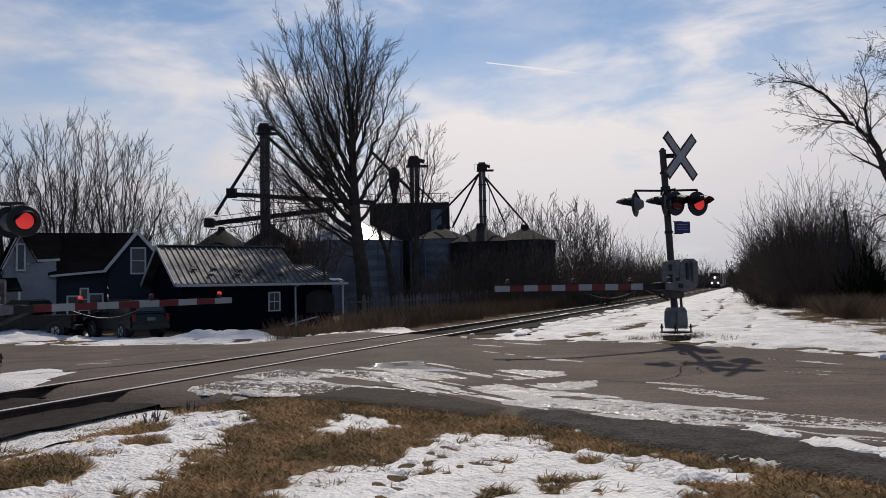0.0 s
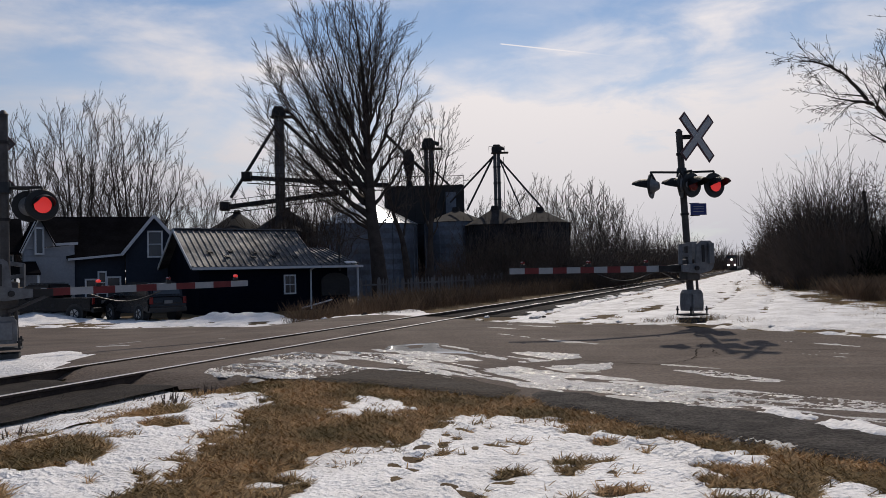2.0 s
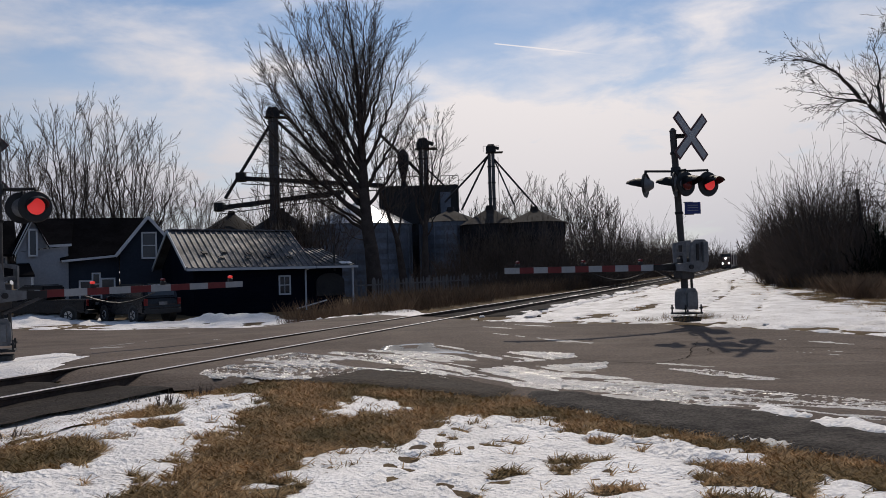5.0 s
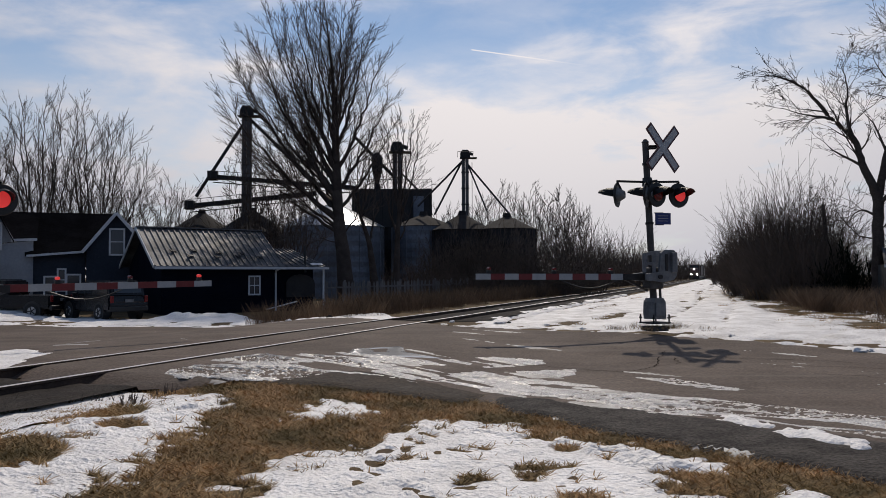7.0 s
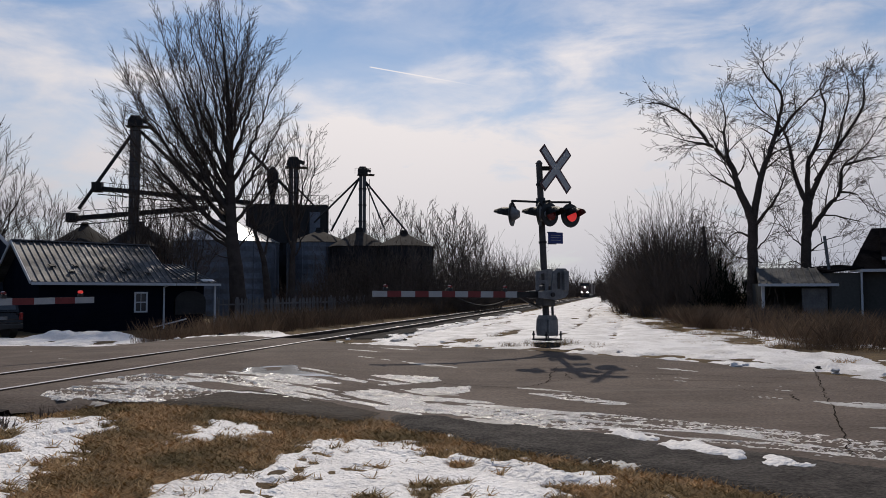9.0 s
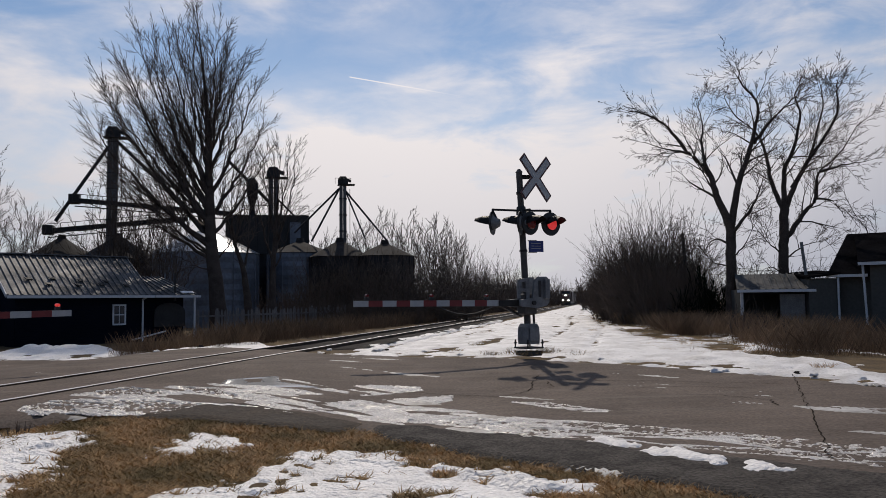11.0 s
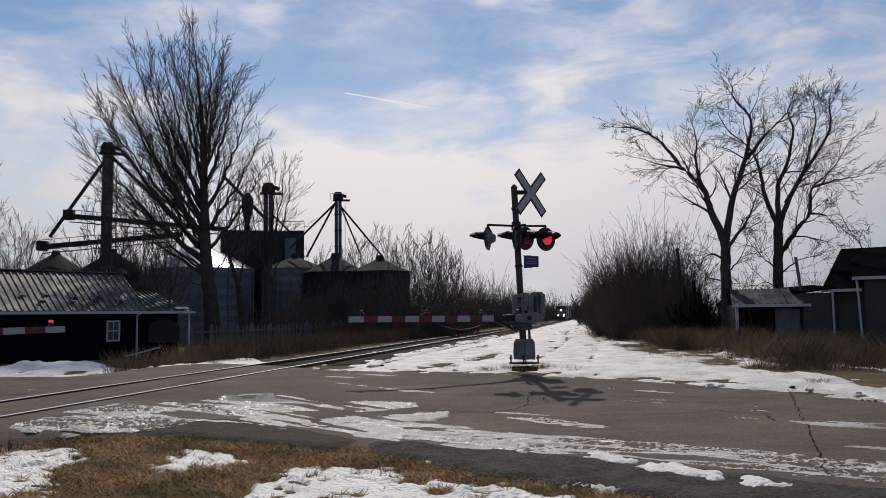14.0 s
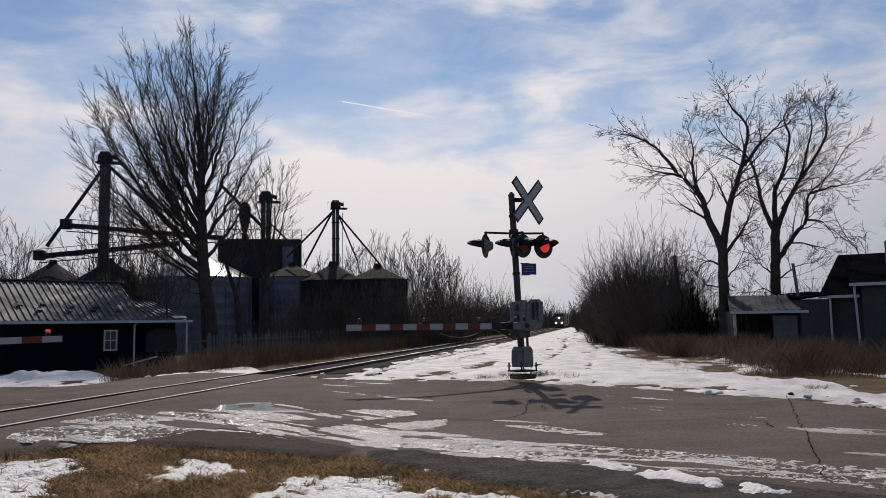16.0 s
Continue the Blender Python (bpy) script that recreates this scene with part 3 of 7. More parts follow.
# small ridges of ploughed snow lying in the slush
RIDGES = [[(3.25, 7.33), (3.54, 7.37), (3.67, 7.0), (3.78, 6.6), (3.56, 6.47), (3.37, 6.74), (3.24, 7.04)], [(3.86, 6.67), (3.95, 6.58), (3.97, 6.2), (3.82, 6.16), (3.75, 6.39)], [(3.0, 8.22), (3.13, 8.01), (3.25, 7.62), (3.05, 7.62), (2.96, 7.94)]]
for poly in RIDGES:
    cx, cy = sum(p[0] for p in poly) / len(poly), sum(p[1] for p in poly) / len(poly)
    PX, PY = np.meshgrid(steps((cx - 1.1, cx + 1.1, 0.04)), steps((cy - 1.1, cy + 1.1, 0.04)))
    D = inside(poly, PX, PY) + 0.16 * (fbm(PX, PY, 2.6, 4) - 0.5) + 0.34 * (fbm(PX, PY, 8, 3) - 0.5)
    Hh = np.where(D > 0, 0.020 + 0.022 * np.clip(D, 0, 0.12) / 0.12, D * 0.6 + 0.020) + 0.022 * (fbm(PX, PY, 9, 3) - 0.5)
    tagged(sheet("snow_ridge", PX, PY, road_z(PX, PY) + Hh, M_SNOW, keep=D > -0.06), "low ridge of old snow lying on the road edge", "snow", "snow ridges", kind="stuff")

# snow of the lane beside the track and of the verges
LANE_EDGE = [13, 15, 18.7, 20, 26.5, 33, 42, 78, 400], [6.6, 5.5, 4.0, 3.0, 2.0, 1.3, 0.6, -0.1, -0.1]
nn = steps((-6.6, 8, 0.1))
sv = np.concatenate([steps((13, 40, 0.11)), 40 * 1.02 ** np.arange(1, 120)])
NN, SS = np.meshgrid(nn, sv)
VX, VY = xy(NN, SS)
right_edge = np.interp(SS, *LANE_EDGE)
VD = np.minimum(np.minimum(NN + 6.1, right_edge - NN), 6.0) + 1.3 * (fbm(VX, VY, 0.5, 5) - 0.5) + 0.5 * (fbm(VX, VY, 2.2, 4) - 0.5)
VD = np.minimum(VD, -inside(ROAD, VX, VY) + 0.02 + 1.1 * (fbm(VX, VY, 0.9, 5) - 0.5) + 0.7 * (fbm(VX, VY, 3.1, 4) - 0.5))
VD = np.minimum(VD, 1.2 * (0.64 - fbm(NN * 1.5 + 9, SS * 0.28, 0.9, 5)) + 0.30 * ss(-3.5, 0.5, NN) - 0.12 * ss(17.5, 15, SS))
edge_far = -inside(ROAD, VX, VY)
VD = np.maximum(VD, np.minimum(0.9 * (fbm(VX + 31, VY, 1.2, 5) - 0.55), np.minimum(right_edge + 3.2 - NN, edge_far - 0.2)))       # scraps left among the straw
VD = np.minimum(VD, 0.9 * (0.45 - fbm(VX, VY + 3, 2.3, 5)) + 0.20 * np.clip(edge_far, 0, 3))
VD = np.minimum(VD, (np.hypot((VX - 4.75) / 1.0, (VY - 17.4) / 0.55) - 1) * 0.5 + 0.5 * (fbm(VX, VY, 2.5, 3) - 0.5))
ruts = 0.045 * (np.exp(-((NN - 0.1 + 0.3 * np.sin(SS * 0.12)) / 0.16) ** 2) + np.exp(-((NN + 1.5 + 0.3 * np.sin(SS * 0.12)) / 0.16) ** 2)) * ss(19, 23, SS)
VH = np.where(VD > 0, 0.06 * np.sqrt(np.clip(VD, 0, 0.7) / 0.7), VD * 0.5) + 0.07 * (fbm(VX, VY, 1.3, 4) - 0.5) + 0.075 * (fbm(VX, VY, 4, 3) - 0.5) * (1 + 0.8 * ss(1.6, 0.3, edge_far)) - ruts
tagged(sheet("lane_snow", VX, VY, field(VX, VY) + VH, M_SNOWLANE, keep=VD > -0.3), "trodden snow on the lane and verge beside the track", "snow", kind="stuff")

# brown-edged snow along the street in front of the garage
bx_, by_ = steps((-40, 3, 0.16)), steps((20, 40, 0.16))
BX, BY = np.meshgrid(bx_, by_)
bn, bs = ns(BX, BY)
BD = np.minimum(-inside(ROAD, BX, BY) + 0.1, inside(ROAD, BX, BY) + 3.2 + 2.2 * ss(-2, -9, BX)) + 1.0 * (fbm(BX, BY, 0.7, 5) - 0.5)
BD = np.minimum(BD, -9.9 - bn)
BD = np.minimum(BD, 1.2 * (0.62 - fbm(BX, BY + 5, 0.9, 5)))
# A bare dark line through the bank stands in for its shadow line.
BD = np.minimum(BD, 0.55 * np.abs(inside(ROAD, BX, BY) + 1.15 + 0.5 * (fbm(BX, BY, 0.6, 3) - 0.5)) - 0.08 + 0.5 * (fbm(BX + 4, BY, 1.7, 4) - 0.45))
BH = np.where(BD > 0, 0.08 * np.sqrt(np.clip(BD, 0, 0.8) / 0.8), BD * 0.5) + 0.12 * (fbm(BX, BY, 1.6, 4) - 0.5) + 0.09 * (fbm(BX, BY, 4.2, 3) - 0.5)
for cx, cy, r, hh in ((-9.6, 34.5, 1.1, 0.30), (-8.0, 34.8, 0.9, 0.16), (-19.5, 37.0, 1.8, 0.40), (-24, 40.0, 2.0, 0.35), (-10.9, 34.4, 0.7, 0.2)):
    BH = BH + hh * (0.5 + fbm(BX, BY, 2.0, 3)) * np.exp(-((BX - cx) ** 2 + (BY - cy) ** 2) / r**2)
tagged(sheet("street_snow", BX, BY, field(BX, BY) + BH, M_SNOW, keep=BD > -0.3), "ploughed snow banks along the street", "snow", kind="stuff")

# snow between and beside the rails before the crossing
for n0, n1, s0, s1 in ((-7.4, -5.95, -4, 7.9), (-9.0, -7.75, -4, 7.6), (-13.7, -9.6, -4, 11.6), (-8.75, -8.0, 24, 60), (-7.3, -6.4, 23, 60)):
    TN, TSS = np.meshgrid(steps((n0, n1, 0.07)), steps((s0, s1, 0.07 if s0 < 0 else 0.14)))
    TX, TY = xy(TN, TSS)
    TD = np.minimum(np.minimum(TN - n0, n1 - TN), s1 - TSS) * 0.8 + 0.7 * (fbm(TX, TY, 1.0, 4) - (0.53 if s0 < 0 else 0.68))
    TD = np.minimum(TD, -inside(ROAD, TX, TY) + 0.05)
    if s0 < 0:
        TD = TD + 0.45 * (fbm(TX, TY, 5, 3) - 0.5)
    TH = np.where(TD > 0, (0.05 if s0 < 0 else 0.10) * np.sqrt(np.clip(TD, 0, 0.3) / 0.3), TD) + 0.05 * (fbm(TX, TY, 3, 3) - 0.5)
    tagged(sheet("trackside_snow", TX, TY, field(TX, TY) + TH + (0.0 if s0 < 0 else 0.02), M_SNOW, keep=TD > -0.1), "thin snow lying along the rails", "snow", kind="stuff")

# ---- railway ----
RAIL_Z = 0.235


def profile(name, outline, s0, s1, n, z, mat, parent):
    bm = bmesh.new()
    ring = []
    for s in (s0, s1):
        ring.append([bm.verts.new((*xy(n + a, s), z + b)) for a, b in outline])
    k = len(outline)
    for i in range(k):
        bm.faces.new((ring[0][i], ring[0][(i + 1) % k], ring[1][(i + 1) % k], ring[1][i]))
    bm.faces.new(ring[0])
    bm.faces.new(ring[1][::-1])
    bmesh.ops.recalc_face_normals(bm, faces=bm.faces[:])
    return part(name, bm, mat, parent)


railway = thing("railway_track", pose(0, 0, 0), "single railway track with rusty rails and dark wooden ties", "track", kind="structure")
for side in (-1, 1):
    n = TRACK_N + side * GAUGE / 2
    rail = profile("rail", [(-0.065, -0.17), (0.065, -0.17), (0.065, -0.155), (0.012, -0.14), (0.012, -0.04), (0.036, -0.03), (0.036, -0.002), (-0.036, -0.002), (-0.036, -0.03), (-0.012, -0.04), (-0.012, -0.14), (-0.065, -0.155)],
                   -30, 700, n, RAIL_Z, M_RAIL, railway)
    profile("rail_head", [(-0.03, -0.001), (0.03, -0.001), (0.026, 0.004), (-0.026, 0.004)], -30, 700, n, RAIL_Z, M_RAILTOP, rail)
    profile("flangeway", [(-side * 0.04, 0.0), (-side * 0.085, 0.0), (-side * 0.085, -0.012), (-side * 0.04, -0.012)], 8.3, 22.0, n, RAIL_Z - 0.008, M_CRACK, railway)
bn_, bs_ = steps((-10.1, -6.7, 0.2)), np.concatenate([steps((-30, 7.8, 0.3)), [7.9, 8.1], [22, 22.3], steps((22.5, 60, 0.4)), 60 * 1.05 ** np.arange(1, 50)])
BN, BS = np.meshgrid(bn_, bs_)
QX, QY = xy(BN, BS)
crossing = ss(7.9, 8.2, BS) * ss(22.2, 21.9, BS)
QZ = field(QX, QY) + 0.13 * ss(2.4, 1.5, np.abs(BN - TRACK_N)) - 0.02 + 0.05 * (fbm(QX, QY, 3, 3) - 0.5)
tagged(sheet("ballast", QX, QY, np.where(crossing > 0.01, QZ - 0.3, QZ), M_BALLAST), "dark gravel ballast bed under the track", "ballast", kind="structure")

# ---- two-lane tar cracks in the asphalt ----
CRACKS = [[(8.6, 13.1), (8.1, 12.2), (7.55, 11.3), (6.9, 10.2), (6.3, 9.2), (5.6, 8.1), (5.0, 7.1), (4.6, 6.5)], [(0.7, 12.9), (1.5, 12.8), (2.2, 12.4), (2.9, 11.95), (3.3, 12.2), (3.6, 12.6), (3.9, 13.4), (4.35, 14.5)],
          [(3.6, 12.6), (4.1, 12.9), (4.2, 13.6)], [(5.6, 11.5), (6.2, 11.2), (6.6, 10.6), (6.3, 9.9)], [(5.0, 13.4), (6.2, 12.9), (7.2, 12.4), (7.9, 12.0)], [(5.4, 12.4), (6.3, 12.2), (7.2, 11.7)], [(-3.4, 13.5), (-2.5, 16.2), (-1.8, 18.2), (-1.0, 20.4)]]
for line in CRACKS:
    V, F = [], []
    dense = []
    for (ax, ay), (bx2, by2) in zip(line, line[1:]):
        for k in range(8):
            dense.append((ax + (bx2 - ax) * k / 8 + random.uniform(-0.035, 0.035), ay + (by2 - ay) * k / 8 + random.uniform(-0.035, 0.035)))
    for k, (px, py) in enumerate(dense):
        qx, qy = dense[min(k + 1, len(dense) - 1)][0] - dense[max(k - 1, 0)][0], dense[min(k + 1, len(dense) - 1)][1] - dense[max(k - 1, 0)][1]
        ln, wd = math.hypot(qx, qy) + 1e-9, random.uniform(0.003, 0.011)
        for sgn in (-1, 1):
            cx, cy = px - sgn * qy / ln * wd, py + sgn * qx / ln * wd
            V.append((cx, cy, float(road_z(cx, cy)) + 0.006))
        if k:
            F.append((2 * k - 2, 2 * k - 1, 2 * k + 1, 2 * k))
    tagged(raw("road_crack", V, F, M_CRACK), "dark wandering crack in the asphalt", "crack", "road cracks", "structure")


# ---- level crossing signals ----
def light_head(parent, at, facing, lit):
    """Round black backboard with a hooded red lens. facing: degrees from +y, to the right."""
    m = pose(*at, 0, 0, -facing)
    board = bmesh.new()
    bmesh.ops.create_cone(board, cap_ends=True, segments=32, radius1=0.27, radius2=0.255, depth=0.03, matrix=m @ pose(0, 0, 0, -90, 0, 0))
    head = part("light_head", board, M_BLACK, parent, "black round backboard with a hooded red lamp")
    body = bmesh.new()
    bmesh.ops.create_cone(body, cap_ends=True, segments=24, radius1=0.17, radius2=0.08, depth=0.16, matrix=m @ pose(0, -0.09, 0, 90, 0, 0))
    part("lamp_housing", body, M_LIGHTGREY, head, smooth=False)
    rim = bmesh.new()
    bmesh.ops.create_cone(rim, cap_ends=True, segments=28, radius1=0.16, radius2=0.15, depth=0.025, matrix=m @ pose(0, 0.027, 0, -90, 0, 0))
    part("lens_rim", rim, M_BLACK, head)
    lens = bmesh.new()
    bmesh.ops.create_uvsphere(lens, u_segments=24, v_segments=10, radius=0.14, matrix=m @ pose(0, 0.04, 0) @ Matrix.Diagonal((1, 0.2, 1, 1)))
    part("lens", lens, M_LAMP if lit else M_REDOFF, head, "lit red lens" if lit else "dark red lens", smooth=True)
    hood = bmesh.new()
    rows = []
    for j, (y, r, drop) in enumerate(((0.03, 0.165, 0.0), (0.2, 0.165, 0.0), (0.38, 0.15, -0.03))):
        span = (205, 180, 120)[j]
        rows.append([hood.verts.new(m @ Vector((r * math.sin(radians(-span / 2 + span * k / 12)), y, r * math.cos(radians(-span / 2 + span * k / 12)) + drop))) for k in range(13)])
    for a, b in zip(rows, rows[1:]):
        for k in range(12):
            hood.faces.new((a[k], a[k + 1], b[k + 1], b[k]))
    bmesh.ops.solidify(hood, geom=hood.faces[:], thickness=0.006)
    part("hood", hood, M_BLACK, head)
    return head


def signal(base, lean, sign_face, lamps, arm_dir, arm_len, arm_z, tip_z, label, sign_off=(0, 0), sign_z=3.87, lamp_z=2.83, stripe=0.4, arm_lit=True):
    """A crossing signal: mast, crossbuck, lamps, gate. Angles in degrees to the right of +y."""
    th = thing("crossing_signal", pose(*base), label, "crossing signal", "crossing signals")
    up = lambda z: Vector((-math.tan(radians(lean)) * z, 0, z))
    # foundation, base casting and mast
    f = box((0.42, 0.42, 0.10), (0, 0, -0.06), (0, 0, 25), 0.02)
    part("foundation", f, M_CONC, th)
    plate = box((0.48, 0.48, 0.035), (0, 0, 0.067), (0, 0, 25), 0.006)
    part("base_plate", plate, M_STEELDARK, th)
    for k in range(4):
        a = radians(25 + 45 + 90 * k)
        bp = Vector((0.3 * math.cos(a), 0.3 * math.sin(a), 0))
        part("anchor_bolt", rod(bp + Vector((0, 0, 0.08)), bp + Vector((0, 0, 0.25)), 0.018, sides=8), M_STEELDARK, th)
        part("anchor_nut", rod(bp + Vector((0, 0, 0.16)), bp + Vector((0, 0, 0.195)), 0.036, sides=6), M_STEELDARK, th)
    part("junction_base", prism([(-0.17, 0.15), (0.17, 0.15), (0.185, 0.3), (0.17, 0.52), (0.11, 0.60), (-0.11, 0.60), (-0.17, 0.52), (-0.185, 0.3)], -0.16, 0.16, m=pose(0, 0, 0, 0, 0, 25)), M_LIGHTGREY, th, "light grey cast junction box")
    part("junction_door", box((0.24, 0.03, 0.3), (0.07, -0.165, 0.36), (0, 0, 25), 0.008), M_LIGHTGREY, th)
    part("conduit", rod((0.16, 0.06, 0.2), (0.13, 0.05, 1.0), 0.028), M_ALU, th)
    part("mast", rod(up(0.5), up(4.0), 0.075, 0.07, 20), M_ALU, th, "dull aluminium mast", smooth=False)
    part("mast_cap", rod(up(4.0), up(4.07), 0.085, 0.03, 20), M_ALU, th)
    for z in (lamp_z + 0.27, 3.5, 2.2):
        part("clamp", rod(up(z), up(z + 0.05), 0.09, sides=18), M_STEELDARK, th)
    # crossbuck
    m = Matrix.Translation(up(sign_z) + Vector((sign_off[0], sign_off[1], 0))) @ pose(0, 0, 0, 0, 0, -sign_face)
    for k, a in enumerate((45, -45)):
        y = 0.006 * k
        blade = part("crossbuck_blade", box((0.235, 0.012, 1.27), bm=None), M_DARKRED, th, "dark red bordered crossbuck blade")
        blade.matrix_local = m @ pose(0, y, 0, 0, a, 0)
        face = part("blade_face", box((0.15, 0.008, 1.18), (0, 0.009, 0)), M_SIGNW, blade, "greyish white reflective face")
        back = part("blade_back", box((0.20, 0.004, 1.23), (0, -0.009, 0)), M_ALU, blade)
    part("crossbuck_bracket", rod(up(sign_z), m @ Vector((0, -0.01, 0)), 0.03, sides=10), M_STEELDARK, th)
    part("crossbuck_bracket", rod(up(sign_z + 0.05), m @ Vector((0, -0.01, 0.05)), 0.02, sides=10), M_STEELDARK, th)
    # lamps on their cross arm
    ends = []
    for off, facing, lit in lamps:
        p = up(lamp_z) + Vector((off[0], off[1], 0))
        light_head(th, p, facing, lit)
        ends.append(p)
        top = p + Vector((0, 0, 0.30))
        part("lamp_drop", rod(top, p + Vector((-0.1 * math.sin(radians(facing)), -0.1 * math.cos(radians(facing)), 0.1)), 0.022, sides=10), M_STEELDARK, th)
        part("lamp_arm", rod(up(lamp_z + 0.30), top, 0.025, sides=10), M_STEELDARK, th)
    part("lamp_hub", rod(up(lamp_z + 0.21), up(lamp_z + 0.39), 0.12, 0.10, 16), M_BLACK, th)
    # gate mechanism, counterweights and arm
    a = radians(arm_dir)
    d = Vector((math.sin(a), math.cos(a), 0))
    side = Vector((d.y, -d.x, 0))
    pivot = up(arm_z)
    rz = 90 - arm_dir
    part("gate_mechanism", box((0.34, 0.30, 0.46), pivot - side * 0.02 + Vector((0, 0, -0.03)), (0, 0, rz), 0.03), M_ALU, th, "dull grey gate mechanism case")
    for sgn in (-1, 1):
        o = pivot + side * 0.25 * sgn
        plate = prism([(0.34, -0.07), (0.34, 0.07), (0.02, 0.10), (-0.04, 0.52), (-0.12, 0.58), (-0.36, 0.58), (-0.43, 0.52), (-0.43, 0.02), (-0.36, -0.06), (-0.10, -0.12)], -0.03, 0.03,
                      m=Matrix.Translation(o) @ pose(0, 0, 0, 0, 0, rz))
        part("counterweight_arm", plate, M_LIGHTGREY, th, "light grey counterweight plate")
        part("counterweight", box((0.13, 0.07, 0.44), o + d * -0.34 + side * 0.07 * sgn + Vector((0, 0, 0.31)), (0, 0, rz), 0.015), M_LIGHTGREY, th)
        part("counterweight_slot", box((0.06, 0.015, 0.36), o + d * -0.17 + side * 0.04 * sgn + Vector((0, 0, 0.31)), (0, 0, rz)), M_STEELDARK, th)
    for p_, q_ in (((0.10, 0.08), (0.10, 0.52)), ((0.34, 0.10), (0.34, 0.50)), ((0.08, 0.52), (0.36, 0.48)), ((0.08, 0.27), (0.36, 0.30))):
        part("crank_bracket", beam(pivot + d * p_[0] - side * 0.2 + Vector((0, 0, p_[1])), pivot + d * q_[0] - side * 0.2 + Vector((0, 0, q_[1])), 0.06, 0.07), M_LIGHTGREY, th)
    part("arm_shaft", rod(pivot - side * 0.32, pivot + side * 0.32, 0.05, sides=14), M_STEELDARK, th)
    start, tip = pivot + d * 0.22, pivot + d * arm_len + Vector((0, 0, tip_z))
    part("arm_bracket", beam(pivot + d * 0.05, pivot + d * 0.75, 0.10, 0.13), M_STEELDARK, th)
    part("arm_brace", beam(pivot + d * 0.7 + Vector((0, 0, -0.04)), pivot + side * 0.2 + Vector((0, 0, -0.30)), 0.05, 0.05), M_ALU, th)
    arm = part("gate_arm", beam(start + d * 0.35, tip, 0.03, 0.10), M_SIGNW, th, "horizontal red and white striped gate arm")
    length = (tip - start).length - 0.35
    count = int(length / stripe)
    for k in range(count + 1):
        p = tip + (start - tip).normalized() * (k * stripe)
        q = tip + (start - tip).normalized() * min(k * stripe + stripe, length)
        if (q - p).length < 0.05:
            continue
        red = (k % 2 == 1)
        part("stripe", beam(p, q, 0.042, 0.118 + 0.018 * k / count), M_SIGNR if red else M_SIGNW, arm, "red reflective stripe" if red else "white reflective stripe")
    for k, lp in enumerate((0.28, 1.75, 3.1)):
        p = tip + (start - tip).normalized() * lp + Vector((0, 0, 0.06))
        lamp = part("arm_lamp", box((0.09, 0.07, 0.07), p + Vector((0, 0, 0.035)), (0, 0, rz), 0.01), M_BLACK, arm, "small black gate lamp")
        part("lamp_lens", rod(p + Vector((0, 0, 0.10)) - side * 0.05, p + Vector((0, 0, 0.10)) + side * 0.05, 0.028, sides=14), M_LAMPSMALL if arm_lit and k != 1 else M_REDOFF, lamp, "small red lens")
    pts = [tip + (start - tip).normalized() * (1.9 + 0.22 * k) + Vector((0, 0, -0.08 - 0.16 * math.sin(math.pi * k / 6))) - side * 0.04 for k in range(7)]
    cable = bmesh.new()
    for p, q in zip(pts, pts[1:]):
        rod(p, q, 0.012, sides=6, bm=cable)
    part("lamp_cable", cable, M_BLACK, arm)
    return th, up


MAST_R = (4.96, 17.3, 0.36)
right_signal, upr = signal(MAST_R, 2.3, 148, [((-0.72, -0.16), -62, False), ((-0.10, -0.22), -62, False), ((0.12, -0.26), 150, False), ((0.66, -0.06), 158, True)],
                           251, 4.15, 1.06, 0.02, "crossing signal with lowered gate on the snowy verge", sign_off=(0.36, -0.06), stripe=0.31, arm_lit=False)
sign = part("emergency_sign", box((0.36, 0.02, 0.25), upr(2.32) + Vector((0.27, -0.1, 0)), (0, 0, 10), 0.004), M_BLUE, right_signal, "small blue emergency notice plate")
for k in range(3):
    part("text_bar", box((0.24, 0.006, 0.010), upr(2.32) + Vector((0.27, -0.113, 0.06 - 0.055 * k)), (0, 0, 10)), M_SIGNW, sign)
part("sign_bracket", box((0.2, 0.02, 0.02), upr(2.45) + Vector((0.2, -0.05, 0))), M_STEELDARK, right_signal)
part("sign_bracket", box((0.2, 0.02, 0.02), upr(2.19) + Vector((0.2, -0.05, 0))), M_STEELDARK, right_signal)

MAST_L = (-7.62, 13.25, 0.28)
left_signal, upl = signal(MAST_L, 0.3, -45, [((0.62, 0.05), 140, True), ((0.30, 0.22), -40, False), ((-0.62, -0.1), 140, False), ((-0.5, 0.2), -40, False)],
                          43, 4.65, 0.98, 0.06, "crossing signal with lowered gate beside the street", sign_off=(-0.40, 0.05), sign_z=3.2, lamp_z=2.46)


# ---- buildings ----
def house_frame(name, corner, heading, label, category="house"):
    """A thing whose x runs along its front (heading degrees to the left of +x), y goes back from it."""
    return thing(name, pose(corner[0], corner[1], corner[2], 0, 0, heading), label, category)


def wall_box(parent, x0, x1, y0, y1, z1, mat, name="wall"):
    t = 0.15
    part(name, box((x1 - x0, t, z1), ((x0 + x1) / 2, y0 + t / 2, z1 / 2)), mat, parent)
    part(name, box((x1 - x0, t, z1), ((x0 + x1) / 2, y1 - t / 2, z1 / 2)), mat, parent)
    part(name, box((t, y1 - y0 - 2 * t, z1), (x0 + t / 2, (y0 + y1) / 2, z1 / 2)), mat, parent)
    part(name, box((t, y1 - y0 - 2 * t, z1), (x1 - t / 2, (y0 + y1) / 2, z1 / 2)), mat, parent)


